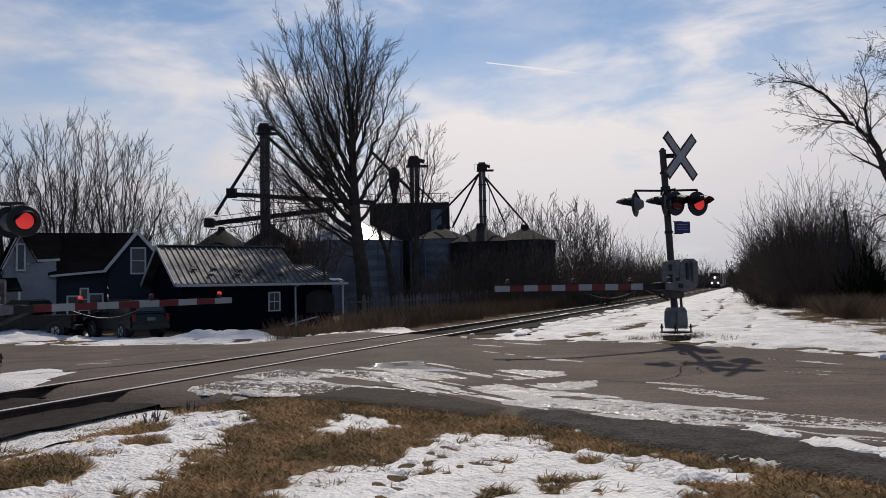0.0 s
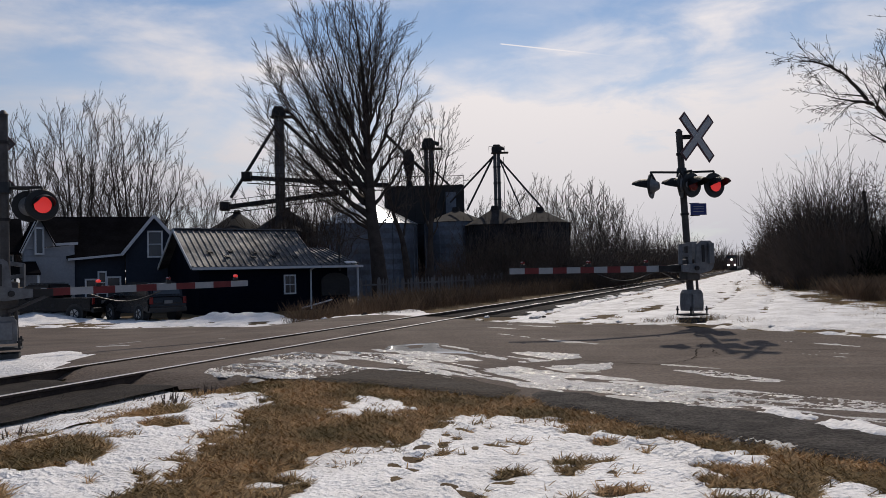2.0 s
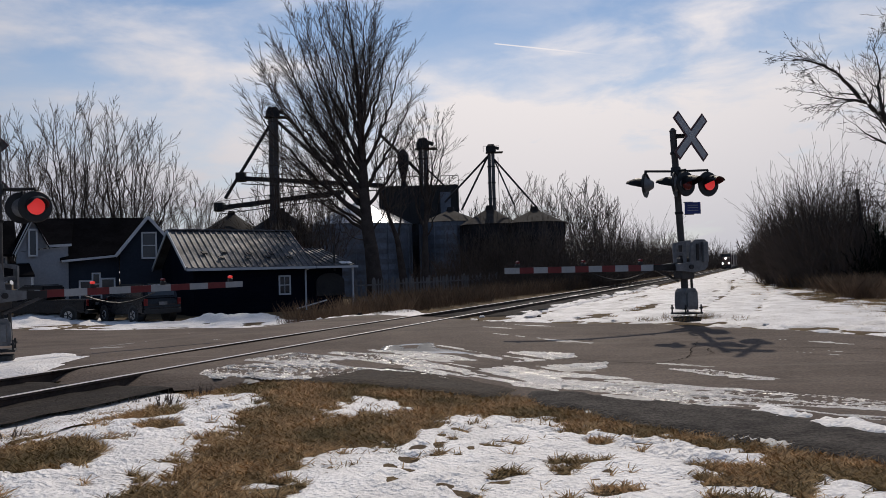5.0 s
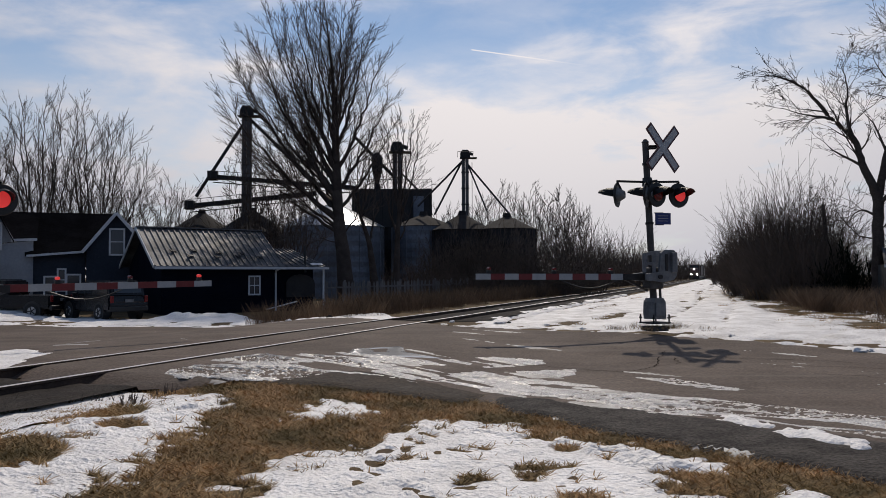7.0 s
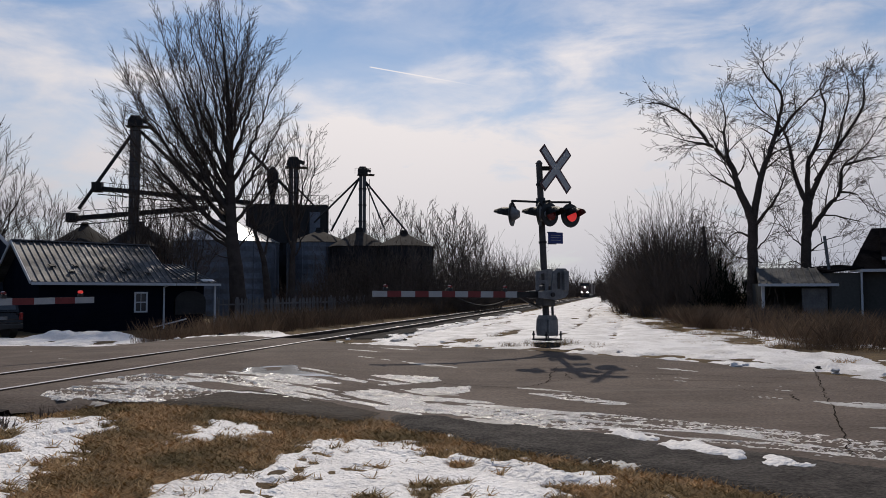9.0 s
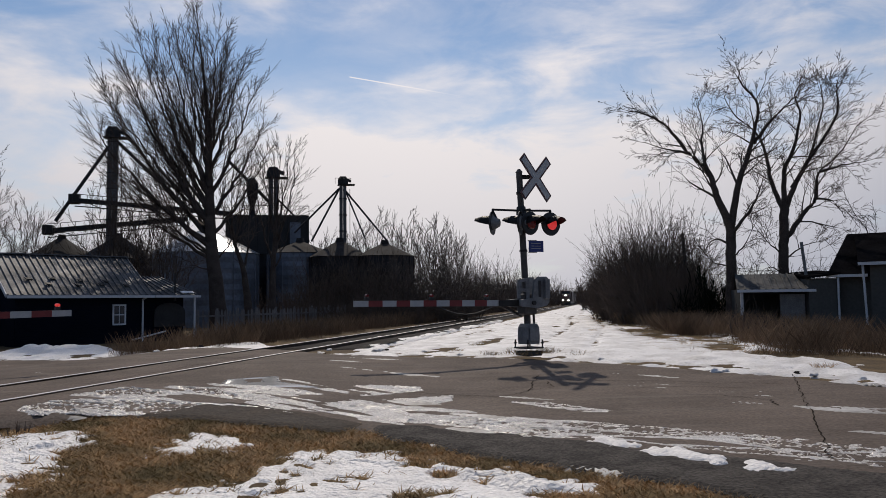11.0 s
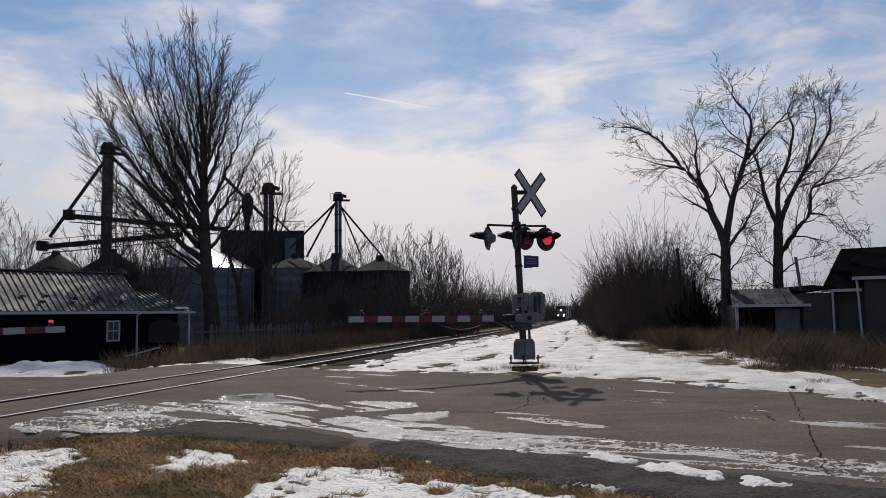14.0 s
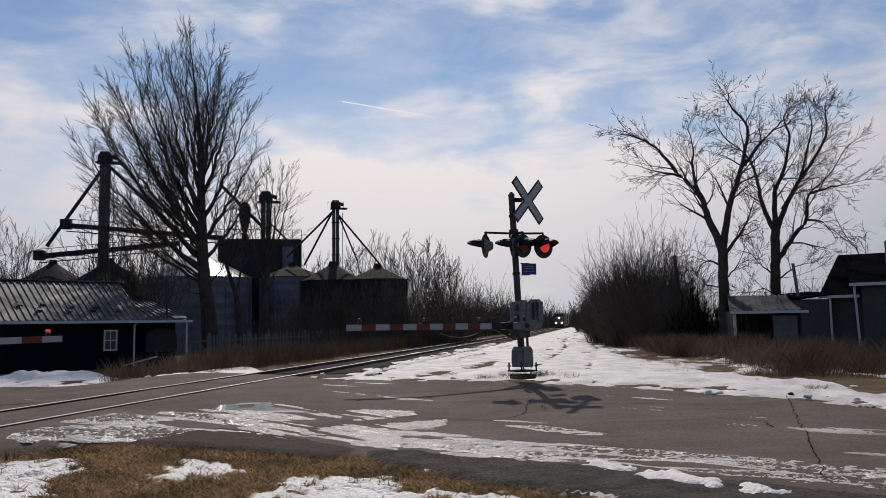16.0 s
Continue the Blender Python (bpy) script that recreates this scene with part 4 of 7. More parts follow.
def window(parent, at, w, h, axis="x", out=-1, name="window", cross=True, sash=True):
    """A framed window on a wall that runs along axis; out: which way it faces."""
    rot = (0, 0, 0) if axis == "x" else (0, 0, 90)
    m = pose(*at, *rot)
    fr = bmesh.new()
    for sx_, sz_, px, pz in ((w + 0.16, 0.08, 0, h / 2 + 0.04), (w + 0.16, 0.08, 0, -h / 2 - 0.04), (0.08, h, -w / 2 - 0.04, 0), (0.08, h, w / 2 + 0.04, 0)):
        box((sx_, 0.07, sz_), (px, 0, pz), bm=fr)
    bmesh.ops.transform(fr, matrix=m, verts=fr.verts[:])
    frame_ = part(name, fr, M_TRIM, parent, "white framed window")
    pane = box((w, 0.02, h))
    bmesh.ops.transform(pane, matrix=m, verts=pane.verts[:])
    part("pane", pane, M_GLASS, frame_)
    if sash:
        bar = box((w, 0.05, 0.05))
        bmesh.ops.transform(bar, matrix=m, verts=bar.verts[:])
        part("sash_bar", bar, M_TRIM, frame_)
    if cross:
        bar = box((0.03, 0.045, h))
        bmesh.ops.transform(bar, matrix=m, verts=bar.verts[:])
        part("glazing_bar", bar, M_TRIM, frame_)


def slope(parent, a, b, c, d, thick, mat, name="roof"):
    """A roof plane with corners a b c d, thick downward."""
    bm = bmesh.new()
    top = [bm.verts.new(p) for p in (a, b, c, d)]
    low = [bm.verts.new((p[0], p[1], p[2] - thick)) for p in (a, b, c, d)]
    bm.faces.new(top)
    bm.faces.new(low[::-1])
    for i in range(4):
        j = (i + 1) % 4
        bm.faces.new((top[i], low[i], low[j], top[j]))
    bmesh.ops.recalc_face_normals(bm, faces=bm.faces[:])
    return part(name, bm, mat, parent)


def siding(parent, x0, x1, y, z0, z1, mat, step=0.2):
    """Lapped boards on a front wall."""
    z = z0
    while z < z1 - 0.02:
        part("siding_board", box((x1 - x0, 0.02, min(step, z1 - z) - 0.012), ((x0 + x1) / 2, y, (z + min(z + step, z1)) / 2), (3, 0, 0)), mat, parent)
        z += step


def gable_wall(parent, x, y0, y1, z0, z1, t, mat):
    """A gable triangle standing along y at x."""
    bm = bmesh.new()
    pts = [(y0, z0), (y1, z0), ((y0 + y1) / 2, z1)]
    a = [bm.verts.new((x, p, q)) for p, q in pts]
    b = [bm.verts.new((x + t, p, q)) for p, q in pts]
    bm.faces.new(a)
    bm.faces.new(b[::-1])
    for i in range(3):
        j = (i + 1) % 3
        bm.faces.new((a[i], b[i], b[j], a[j]))
    bmesh.ops.recalc_face_normals(bm, faces=bm.faces[:])
    return part("gable", bm, mat, parent)


def ribs(parent, lower0, lower1, upper0, upper1, count, mat):
    l0, l1, u0, u1 = map(Vector, (lower0, lower1, upper0, upper1))
    for k in range(count + 1):
        f = k / count
        a, b = l0.lerp(l1, f), u0.lerp(u1, f)
        part("roof_rib", beam(a + Vector((0, 0, 0.025)), b + Vector((0, 0, 0.025)), 0.07, 0.05), mat, parent)


# navy garage with a ribbed metal roof
GA, GB = Vector((*polar(-18.2, 42.0), -0.42)), Vector((*polar(-10.54, 44.0), -0.42))
gdir = math.degrees(math.atan2(GB.y - GA.y, GB.x - GA.x))
GL = (GB - GA).length
garage = house_frame("garage", GA, gdir, "navy garage with a ribbed grey metal roof", "garage")
wall_box(garage, 0, GL, 0, 6.4, 2.5, M_NAVY)
siding(garage, 0.02, GL - 0.02, -0.012, 0.1, 2.45, M_NAVY, 0.22)
gable_wall(garage, 0.0, 0.0, 6.4, 2.5, 4.35, 0.15, M_NAVY)
gable_wall(garage, GL - 0.15, 0.0, 6.4, 2.5, 4.35, 0.15, M_NAVY)
RI = 4.5
rf = slope(garage, (-0.45, -0.4, 2.42), (GL + 0.35, -0.4, 2.42), (GL + 0.35, 3.2, RI), (-0.45, 3.2, RI), 0.10, M_ROOF)
ribs(rf, (-0.4, -0.4, 2.42), (GL + 0.3, -0.4, 2.42), (-0.4, 3.2, RI), (GL + 0.3, 3.2, RI), 22, M_ROOF)
slope(garage, (-0.45, 6.8, 2.42), (GL + 0.35, 6.8, 2.42), (GL + 0.35, 3.2, RI), (-0.45, 3.2, RI), 0.10, M_ROOF)
part("ridge_cap", beam((-0.48, 3.2, RI + 0.03), (GL + 0.38, 3.2, RI + 0.03), 0.34, 0.06), M_ROOF, garage)
part("gutter", beam((-0.45, -0.46, 2.33), (GL + 0.35, -0.46, 2.33), 0.11, 0.13), M_TRIM, garage, "white gutter")
for y_, yb in ((-0.4, 3.2), (6.8, 3.2)):
    part("rake_board", beam((-0.48, y_, 2.38), (-0.48, yb, RI - 0.04), 0.05, 0.17), M_TRIM, garage, "white rake board")
part("downpipe", rod((GL - 0.1, -0.1, 0.05), (GL - 0.1, -0.1, 2.2), 0.05, sides=10), M_TRIM, garage, "white downpipe")
part("downpipe_elbow", rod((GL - 0.1, -0.1, 2.18), (GL + 0.05, -0.42, 2.34), 0.05, sides=10), M_TRIM, garage)
wx = GL * 0.79
window(garage, (wx, -0.03, 1.42), 0.52, 0.88)
# Thin dark slabs stand in for the shadow marks on the roof.
for k, (fx, fz) in enumerate(((0.13, 0.34), (0.26, 0.22), (0.31, 0.36), (0.48, 0.20), (0.52, 0.31), (0.67, 0.22), (0.72, 0.3), (0.87, 0.2))):
    part("roof_shadow_mark", box((0.40, 0.20, 0.04), (GL * fx, -0.4 + 3.6 * fz, 2.45 + (RI - 2.42) * fz + 0.06), (30, 0, 35), 0.012), M_STEELDARK, rf)
# its lower wing
wing = house_frame("garage_wing", GA + Vector((math.cos(radians(gdir)) * (GL + 0.02), math.sin(radians(gdir)) * (GL + 0.02), 0)), gdir, "low navy garage wing with a metal roof and porch", "shed")
WL = 2.75
wall_box(wing, 0, WL - 0.5, 0.3, 5.0, 2.4, M_NAVY)
wr = slope(wing, (0.36, -0.4, 2.42), (WL, -0.4, 2.42), (WL - 0.9, 2.4, 3.45), (0.36, 2.4, 3.45), 0.1, M_ROOF)
ribs(wr, (0.4, -0.4, 2.42), (WL - 0.1, -0.4, 2.42), (0.4, 2.4, 3.45), (WL - 1.0, 2.4, 3.45), 6, M_ROOF)
slope(wing, (0.36, 5.2, 2.42), (WL, 5.2, 2.42), (WL - 0.9, 2.4, 3.45), (0.36, 2.4, 3.45), 0.1, M_ROOF)
slope(wing, (WL, -0.4, 2.42), (WL, 5.2, 2.42), (WL - 0.9, 2.4, 3.45), (WL - 0.9, 2.41, 3.45), 0.1, M_ROOF)
part("gutter", beam((0.36, -0.46, 2.33), (WL + 0.1, -0.46, 2.33), 0.1, 0.12), M_TRIM, wing)
part("porch_post", box((0.09, 0.09, 2.3), (WL - 0.15, -0.3, 1.15)), M_TRIM, wing, "white porch post")
part("vent_pipe", rod((1.55, -0.2, 2.1), (1.55, -0.2, 3.55), 0.06, sides=10), M_BLACK, wing, "black vent pipe")
part("roof_snow", box((0.7, 0.3, 0.06), (WL - 0.5, -0.15, 2.56), (20, 0, 0), 0.025), M_SNOW, wing, "strip of snow on the eave")
arch = bmesh.new()
prism([(-0.85, 0.0)] + [(-0.85 + 0.85 * (1 - math.cos(math.pi * k / 10)), 0.75 + 0.5 * math.sin(math.pi * k / 10)) for k in range(11)] + [(0.85, 0.0)], -0.1, 0.0, bm=arch, m=pose(1.45, 0.25, 0.75))
part("covered_grill", arch, M_STEELDARK, wing, "dark arched cover under the porch")

# slate-blue house behind the garage and the white end of its long roof
def at_az(az_, el, dist):
    x_, y_ = polar(az_, dist)
    return Vector((x_, y_, 1.45 + dist * math.tan(radians(el))))


def wall_between(parent, a, b, z0, mat, thick=0.2, name="wall"):
    """An upright wall under the line from a to b."""
    bm = bmesh.new()
    d = Vector((b.x - a.x, b.y - a.y, 0)).normalized()
    o = Vector((-d.y, d.x, 0)) * thick
    ring = [a, b, b + o, a + o]
    low = [bm.verts.new((p.x, p.y, z0)) for p in ring]
    top = [bm.verts.new((p.x, p.y, p.z)) for p in ring]
    bm.faces.new(low[::-1])
    bm.faces.new(top)
    for i in range(4):
        j = (i + 1) % 4
        bm.faces.new((low[i], low[j], top[j], top[i]))
    bmesh.ops.recalc_face_normals(bm, faces=bm.faces[:])
    return part(name, bm, mat, parent)


def clapboards(parent, a, b, z0, z1, mat, step=0.24):
    """Lapped boards on the wall from a to b, facing the street."""
    d = Vector((b.x - a.x, b.y - a.y, 0)).normalized()
    o = Vector((d.y, -d.x, 0)) * 0.012
    z = z0
    while z < z1 - 0.05:
        p, q = Vector((a.x, a.y, z + step / 2)) + o, Vector((b.x, b.y, z + step / 2)) + o
        part("siding_board", beam(p, q, 0.022, step - 0.02), mat, parent)
        z += step


def facing_window(parent, centre, w, h, a, b, sash=True):
    """A window on the wall from a to b at centre."""
    turn_ = math.degrees(math.atan2(b.y - a.y, b.x - a.x))
    m = Matrix.Translation(centre) @ pose(0, 0, 0, 0, 0, turn_) @ pose(0, -0.05, 0)
    fr = bmesh.new()
    for sx_, sz_, px, pz in ((w + 0.18, 0.09, 0, h / 2 + 0.045), (w + 0.18, 0.09, 0, -h / 2 - 0.045), (0.09, h, -w / 2 - 0.045, 0), (0.09, h, w / 2 + 0.045, 0)):
        box((sx_, 0.07, sz_), (px, 0, pz), bm=fr)
    bmesh.ops.transform(fr, matrix=m, verts=fr.verts[:])
    frame_ = part("window", fr, M_TRIM, parent, "white framed window")
    pane = box((w, 0.02, h))
    bmesh.ops.transform(pane, matrix=m, verts=pane.verts[:])
    part("pane", pane, M_GLASS, frame_)
    if sash:
        bar = box((w, 0.05, 0.05))
        bmesh.ops.transform(bar, matrix=m, verts=bar.verts[:])
        part("sash_bar", bar, M_TRIM, frame_)


HB = -0.42
house = thing("house", pose(0, 0, 0), "slate-blue clapboard house with a black shingle roof", "house")
ga, gb = at_az(-22.85, 1.9, 48.4), at_az(-19.0, 1.9, 48.4)
peak = at_az(-21.05, 4.15, 48.4)
wall_between(house, ga, gb, HB, M_SLATEBLUE)
gdir2 = (gb - ga).normalized()
gback = Vector((-gdir2.y, gdir2.x, 0))
tri = bmesh.new()
f1 = [tri.verts.new(p) for p in (ga, gb, peak)]
f2 = [tri.verts.new(p + gback * 0.2) for p in (ga, gb, peak)]
tri.faces.new(f1)
tri.faces.new(f2[::-1])
for i in range(3):
    tri.faces.new((f1[i], f2[i], f2[(i + 1) % 3], f1[(i + 1) % 3]))
bmesh.ops.recalc_face_normals(tri, faces=tri.faces[:])
part("gable", tri, M_SLATEBLUE, house)
clapboards(house, ga, gb, HB + 0.1, ga.z, M_SLATEBLUE)
out = -gback * 0.35
el_l, el_r, pk = at_az(-23.1, 1.74, 48.4) + out, at_az(-18.7, 1.6, 48.4) + out, at_az(-21.05, 4.36, 48.4) + out
slope(house, el_l, el_l + gback * 7, pk + gback * 7, pk, 0.14, M_SHINGLE)
slope(house, el_r, el_r + gback * 7, pk + gback * 7, pk, 0.14, M_SHINGLE)
part("rake_board", beam(el_l - gback * 0.03 + Vector((0, 0, -0.1)), pk - gback * 0.03 + Vector((0, 0, -0.1)), 0.05, 0.17), M_TRIM, house, "white rake board")
part("rake_board", beam(el_r - gback * 0.03 + Vector((0, 0, -0.1)), pk - gback * 0.03 + Vector((0, 0, -0.1)), 0.05, 0.17), M_TRIM, house, "white rake board")
wc = at_az(-21.0, 2.35, 48.35)
facing_window(house, wc, 0.66, 1.35, ga, gb)

# the wing between: one long roof falling towards the street
wing2 = thing("house_wing", pose(0, 0, 0), "slate-blue house wing under a long black roof", "house")
wa, wb = at_az(-26.15, 1.35, 48.8), at_az(-22.9, 1.65, 48.8)
wall_between(wing2, wa, wb, HB, M_SLATEBLUE)
clapboards(wing2, wa, wb, HB + 0.1, wa.z, M_SLATEBLUE)
slope(wing2, at_az(-26.35, 1.46, 48.3), at_az(-23.0, 1.76, 48.3), at_az(-21.2, 4.2, 51.5), at_az(-27.9, 4.15, 51.5), 0.14, M_SHINGLE)
slope(wing2, at_az(-27.3, 2.42, 48.9), at_az(-25.75, 2.5, 48.9), at_az(-25.6, 4.1, 51.4), at_az(-27.9, 4.1, 51.4), 0.14, M_SHINGLE)
part("gutter", beam(at_az(-26.35, 1.38, 48.25), at_az(-23.0, 1.68, 48.25), 0.1, 0.12), M_TRIM, wing2)
for az_, el, ww, wh in ((-24.95, -0.55, 0.5, 0.95), (-24.3, -0.15, 0.3, 1.1), (-23.6, -0.6, 0.6, 1.25)):
    facing_window(wing2, at_az(az_, el, 48.75), ww, wh, wa, wb)

white = thing("white_house", pose(0, 0, 0), "white clapboard house end with a dark roof", "house")
va, vb = at_az(-28.9, 2.0, 48.0), at_az(-25.95, 2.35, 48.6)
wall_between(white, va, vb, HB, M_WHITESIDING)
clapboards(white, va, vb, HB + 0.1, va.z - 0.1, M_WHITESIDING)
vp, vr = at_az(-28.0, 4.0, 48.15), at_az(-27.1, 2.3, 48.3)
tri = bmesh.new()
f1 = [tri.verts.new(p) for p in (va, vr, vp)]
f2 = [tri.verts.new(p + Vector((0, 0.2, 0))) for p in (va, vr, vp)]
tri.faces.new(f1)
tri.faces.new(f2[::-1])
for i in range(3):
    tri.faces.new((f1[i], f2[i], f2[(i + 1) % 3], f1[(i + 1) % 3]))
bmesh.ops.recalc_face_normals(tri, faces=tri.faces[:])
part("gable", tri, M_WHITESIDING, white)
part("rake_board", beam(at_az(-29.05, 1.85, 47.9), at_az(-28.0, 4.22, 47.9), 0.05, 0.16), M_TRIM, white)
slope(white, at_az(-29.1, 1.9, 47.85), at_az(-29.4, 1.9, 55), at_az(-28.4, 4.0, 55), at_az(-28.0, 4.25, 47.85), 0.12, M_SHINGLE)
slope(white, at_az(-27.05, 2.35, 47.9), at_az(-26.8, 2.35, 55), at_az(-28.2, 4.0, 55), at_az(-28.0, 4.25, 47.85), 0.12, M_SHINGLE)
part("eave_board", beam(at_az(-27.2, 2.36, 48.2), at_az(-25.75, 2.44, 48.55), 0.08, 0.14), M_TRIM, white, "white eave board")
facing_window(white, at_az(-28.0, 2.6, 48.05), 0.3, 1.3, va, vb, sash=False)
slope(white, at_az(-30.2, 0.55, 46.2), at_az(-27.9, 0.55, 46.2), at_az(-28.2, 1.3, 48), at_az(-30.2, 1.3, 48), 0.1, M_SHINGLE, "porch_roof")
part("porch_post", rod(at_az(-28.05, 0.5, 46.3), Vector((*polar(-28.05, 46.3), HB)), 0.06, sides=8), M_TRIM, white)
lh = thing("side_house", pose(0, 0, 0), "dark clapboard house standing behind the crossing signal", "house")
ha, hb = at_az(-36, 2.0, 50), at_az(-29.3, 2.0, 50)
wall_between(lh, ha, hb, HB, M_GREYSIDING)
slope(lh, at_az(-36, 1.9, 49.4), at_az(-29.0, 1.9, 49.4), at_az(-29.0, 4.0, 53), at_az(-36, 4.0, 53), 0.14, M_SHINGLE)
slope(lh, at_az(-36, 1.9, 57), at_az(-29.0, 1.9, 57), at_az(-29.0, 4.0, 53), at_az(-36, 4.0, 53), 0.14, M_SHINGLE)
facing_window(lh, at_az(-30.0, 0.9, 49.95), 0.8, 1.3, ha, hb)


# ---- grain elevator ----
def grain_bin(name, at, r, eave, peak, mat, roof_mat, label, sides=36, dome=0.0):
    th = thing(name, pose(*at), label, "grain bin", "grain bins")
    bm = bmesh.new()
    levels = int(eave / 0.8)
    rings = []
    for k in range(levels * 2 + 1):
        rr = r + (0.035 if k % 2 else 0.0)
        rings.append([bm.verts.new((rr * math.cos(2 * math.pi * j / sides), rr * math.sin(2 * math.pi * j / sides), eave * k / (levels * 2))) for j in range(sides)])
    for a, b in zip(rings, rings[1:]):
        for j in range(sides):
            bm.faces.new((a[j], a[(j + 1) % sides], b[(j + 1) % sides], b[j]))
    part("wall", bm, mat, th)
    for j in range(0, sides, 2):
        a = 2 * math.pi * j / sides
        part("stiffener", beam(((r + 0.05) * math.cos(a), (r + 0.05) * math.sin(a), 0), ((r + 0.05) * math.cos(a), (r + 0.05) * math.sin(a), eave), 0.07, 0.07), mat, th)
    bm = bmesh.new()
    rings = []
    for k in range(7):
        f = k / 6
        rr = (r + 0.15) * (1 - f) + 0.35 * f
        rise = (peak - eave) * (f * (1 - dome) + dome * math.sin(f * math.pi / 2))
        rings.append([bm.verts.new((rr * math.cos(2 * math.pi * j / sides), rr * math.sin(2 * math.pi * j / sides), eave + rise)) for j in range(sides)])
    for a, b in zip(rings, rings[1:]):
        for j in range(sides):
            bm.faces.new((a[j], a[(j + 1) % sides], b[(j + 1) % sides], b[j]))
    rf_ = part("roof", bm, roof_mat, th)
    for j in range(sides // 2 if roof_mat is M_BINROOF else 0):
        a = 2 * math.pi * j / (sides // 2)
        part("roof_rib", beam(((r + 0.12) * math.cos(a), (r + 0.12) * math.sin(a), eave + 0.05), (0.35 * math.cos(a), 0.35 * math.sin(a), peak + 0.05), 0.04, 0.06), roof_mat, rf_)
    part("roof_cap", rod((0, 0, peak - 0.05), (0, 0, peak + 0.35), 0.42, 0.3, 20), roof_mat, th)
    return th


def leg(at, h, w, label):
    """A bucket elevator: twin trunkings, head, platform and guy braces."""
    th = thing("bucket_elevator", pose(*at), label, "grain elevator", "bucket elevators")
    for sgn in (-1, 1):
        part("trunking", box((w, w, h), (sgn * w * 0.56, 0, h / 2)), M_LEG, th)
    for k in range(int(h / 1.5)):
        part("tie_frame", box((w * 2.5, w * 1.3, 0.07), (0, 0, 1 + k * 1.5)), M_STEELDARK, th)
    for sgn in (-1, 1):
        part("ladder_rail", box((0.05, 0.05, h - 1), (w * 1.45 + sgn * 0.2, -w * 0.3, h / 2)), M_STEELDARK, th)
    head = bmesh.new()
    prism([(-w * 1.5, 0), (w * 1.5, 0), (w * 1.5, w * 1.2), (w * 0.9, w * 2.2), (-w * 0.9, w * 2.2), (-w * 1.5, w * 1.2)], -w * 0.7, w * 0.7, bm=head, m=pose(0, 0, h))
    part("head", head, M_STEELDARK, th)
    part("spout_head", box((w * 1.2, w, w * 0.8), (w * 1.9, 0, h + w * 1.0), (0, 20, 0), 0.03), M_STEELDARK, th)
    part("platform", box((w * 5.2, w * 3, 0.07), (0.3, 0, h - 0.1)), M_STEELDARK, th)
    for k in range(6):
        part("rail_post", rod((-w * 2.4 + w * 0.96 * k, -w * 1.5, h - 0.1), (-w * 2.4 + w * 0.96 * k, -w * 1.5, h + 0.45), 0.018, sides=6), M_STEELDARK, th)
    part("handrail", rod((-w * 2.4, -w * 1.5, h + 0.45), (w * 2.5, -w * 1.5, h + 0.45), 0.02, sides=6), M_STEELDARK, th)
    return th


GZ0 = -0.4
p = polar(-6.6, 72)
grain_bin("grain_bin", (*p, GZ0), 4.45, 6.2, 8.3, M_BIN, M_BINROOF, "large silver corrugated grain bin with a ribbed bright roof", 40, 0.25)
# The darker roof steel puts this bin's shade into its colour.
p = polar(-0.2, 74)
grain_bin("grain_bin", (*p, GZ0), 2.9, 6.4, 7.5, M_BIN, M_BINDARK, "grey corrugated grain bin with shade put into its roof colour")
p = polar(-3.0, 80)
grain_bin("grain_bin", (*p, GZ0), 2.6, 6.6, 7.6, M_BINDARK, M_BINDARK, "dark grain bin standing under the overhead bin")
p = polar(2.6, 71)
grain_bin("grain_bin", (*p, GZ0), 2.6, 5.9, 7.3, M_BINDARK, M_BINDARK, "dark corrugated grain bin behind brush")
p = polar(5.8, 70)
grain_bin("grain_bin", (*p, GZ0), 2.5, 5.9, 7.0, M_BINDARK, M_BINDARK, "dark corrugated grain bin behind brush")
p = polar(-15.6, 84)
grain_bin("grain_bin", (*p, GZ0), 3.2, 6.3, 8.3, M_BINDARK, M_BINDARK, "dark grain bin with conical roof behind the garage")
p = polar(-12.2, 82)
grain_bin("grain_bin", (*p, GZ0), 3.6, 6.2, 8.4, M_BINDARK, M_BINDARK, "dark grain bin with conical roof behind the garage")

ta, tb = at_az(-5.2, 2.6, 80), at_az(0.35, 2.6, 80)
overhead = thing("overhead_bin", pose(*((ta + tb) / 2).xy, 0, 0, 0, 2), "dark steel overhead bin house on posts", "grain hopper")
wdt = (tb - ta).length
zt = at_az(0, 6.05, 80).z
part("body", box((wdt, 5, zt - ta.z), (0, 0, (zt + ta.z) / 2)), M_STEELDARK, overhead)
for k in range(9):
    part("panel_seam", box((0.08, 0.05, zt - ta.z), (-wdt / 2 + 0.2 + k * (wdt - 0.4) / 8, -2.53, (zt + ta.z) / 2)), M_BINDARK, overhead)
part("light_panel", box((1.0, 0.05, 2.2), (wdt / 2 - 1.3, -2.56, zt - 1.8)), M_BIN, overhead, "grey steel panel")
for k in range(4):
    part("post", box((0.35, 0.35, ta.z - GZ0), (-wdt / 2 + 0.3 + k * (wdt - 0.6) / 3, -2.2, (ta.z + GZ0) / 2)), M_STEELDARK, overhead)
for k in range(10):
    part("rail_post", rod((-wdt / 2 + k * wdt / 9, -2.4, zt), (-wdt / 2 + k * wdt / 9, -2.4, zt + 0.9), 0.03, sides=6), M_STEELDARK, overhead)
part("handrail", rod((-wdt / 2, -2.4, zt + 0.9), (wdt / 2, -2.4, zt + 0.9), 0.03, sides=6), M_STEELDARK, overhead)

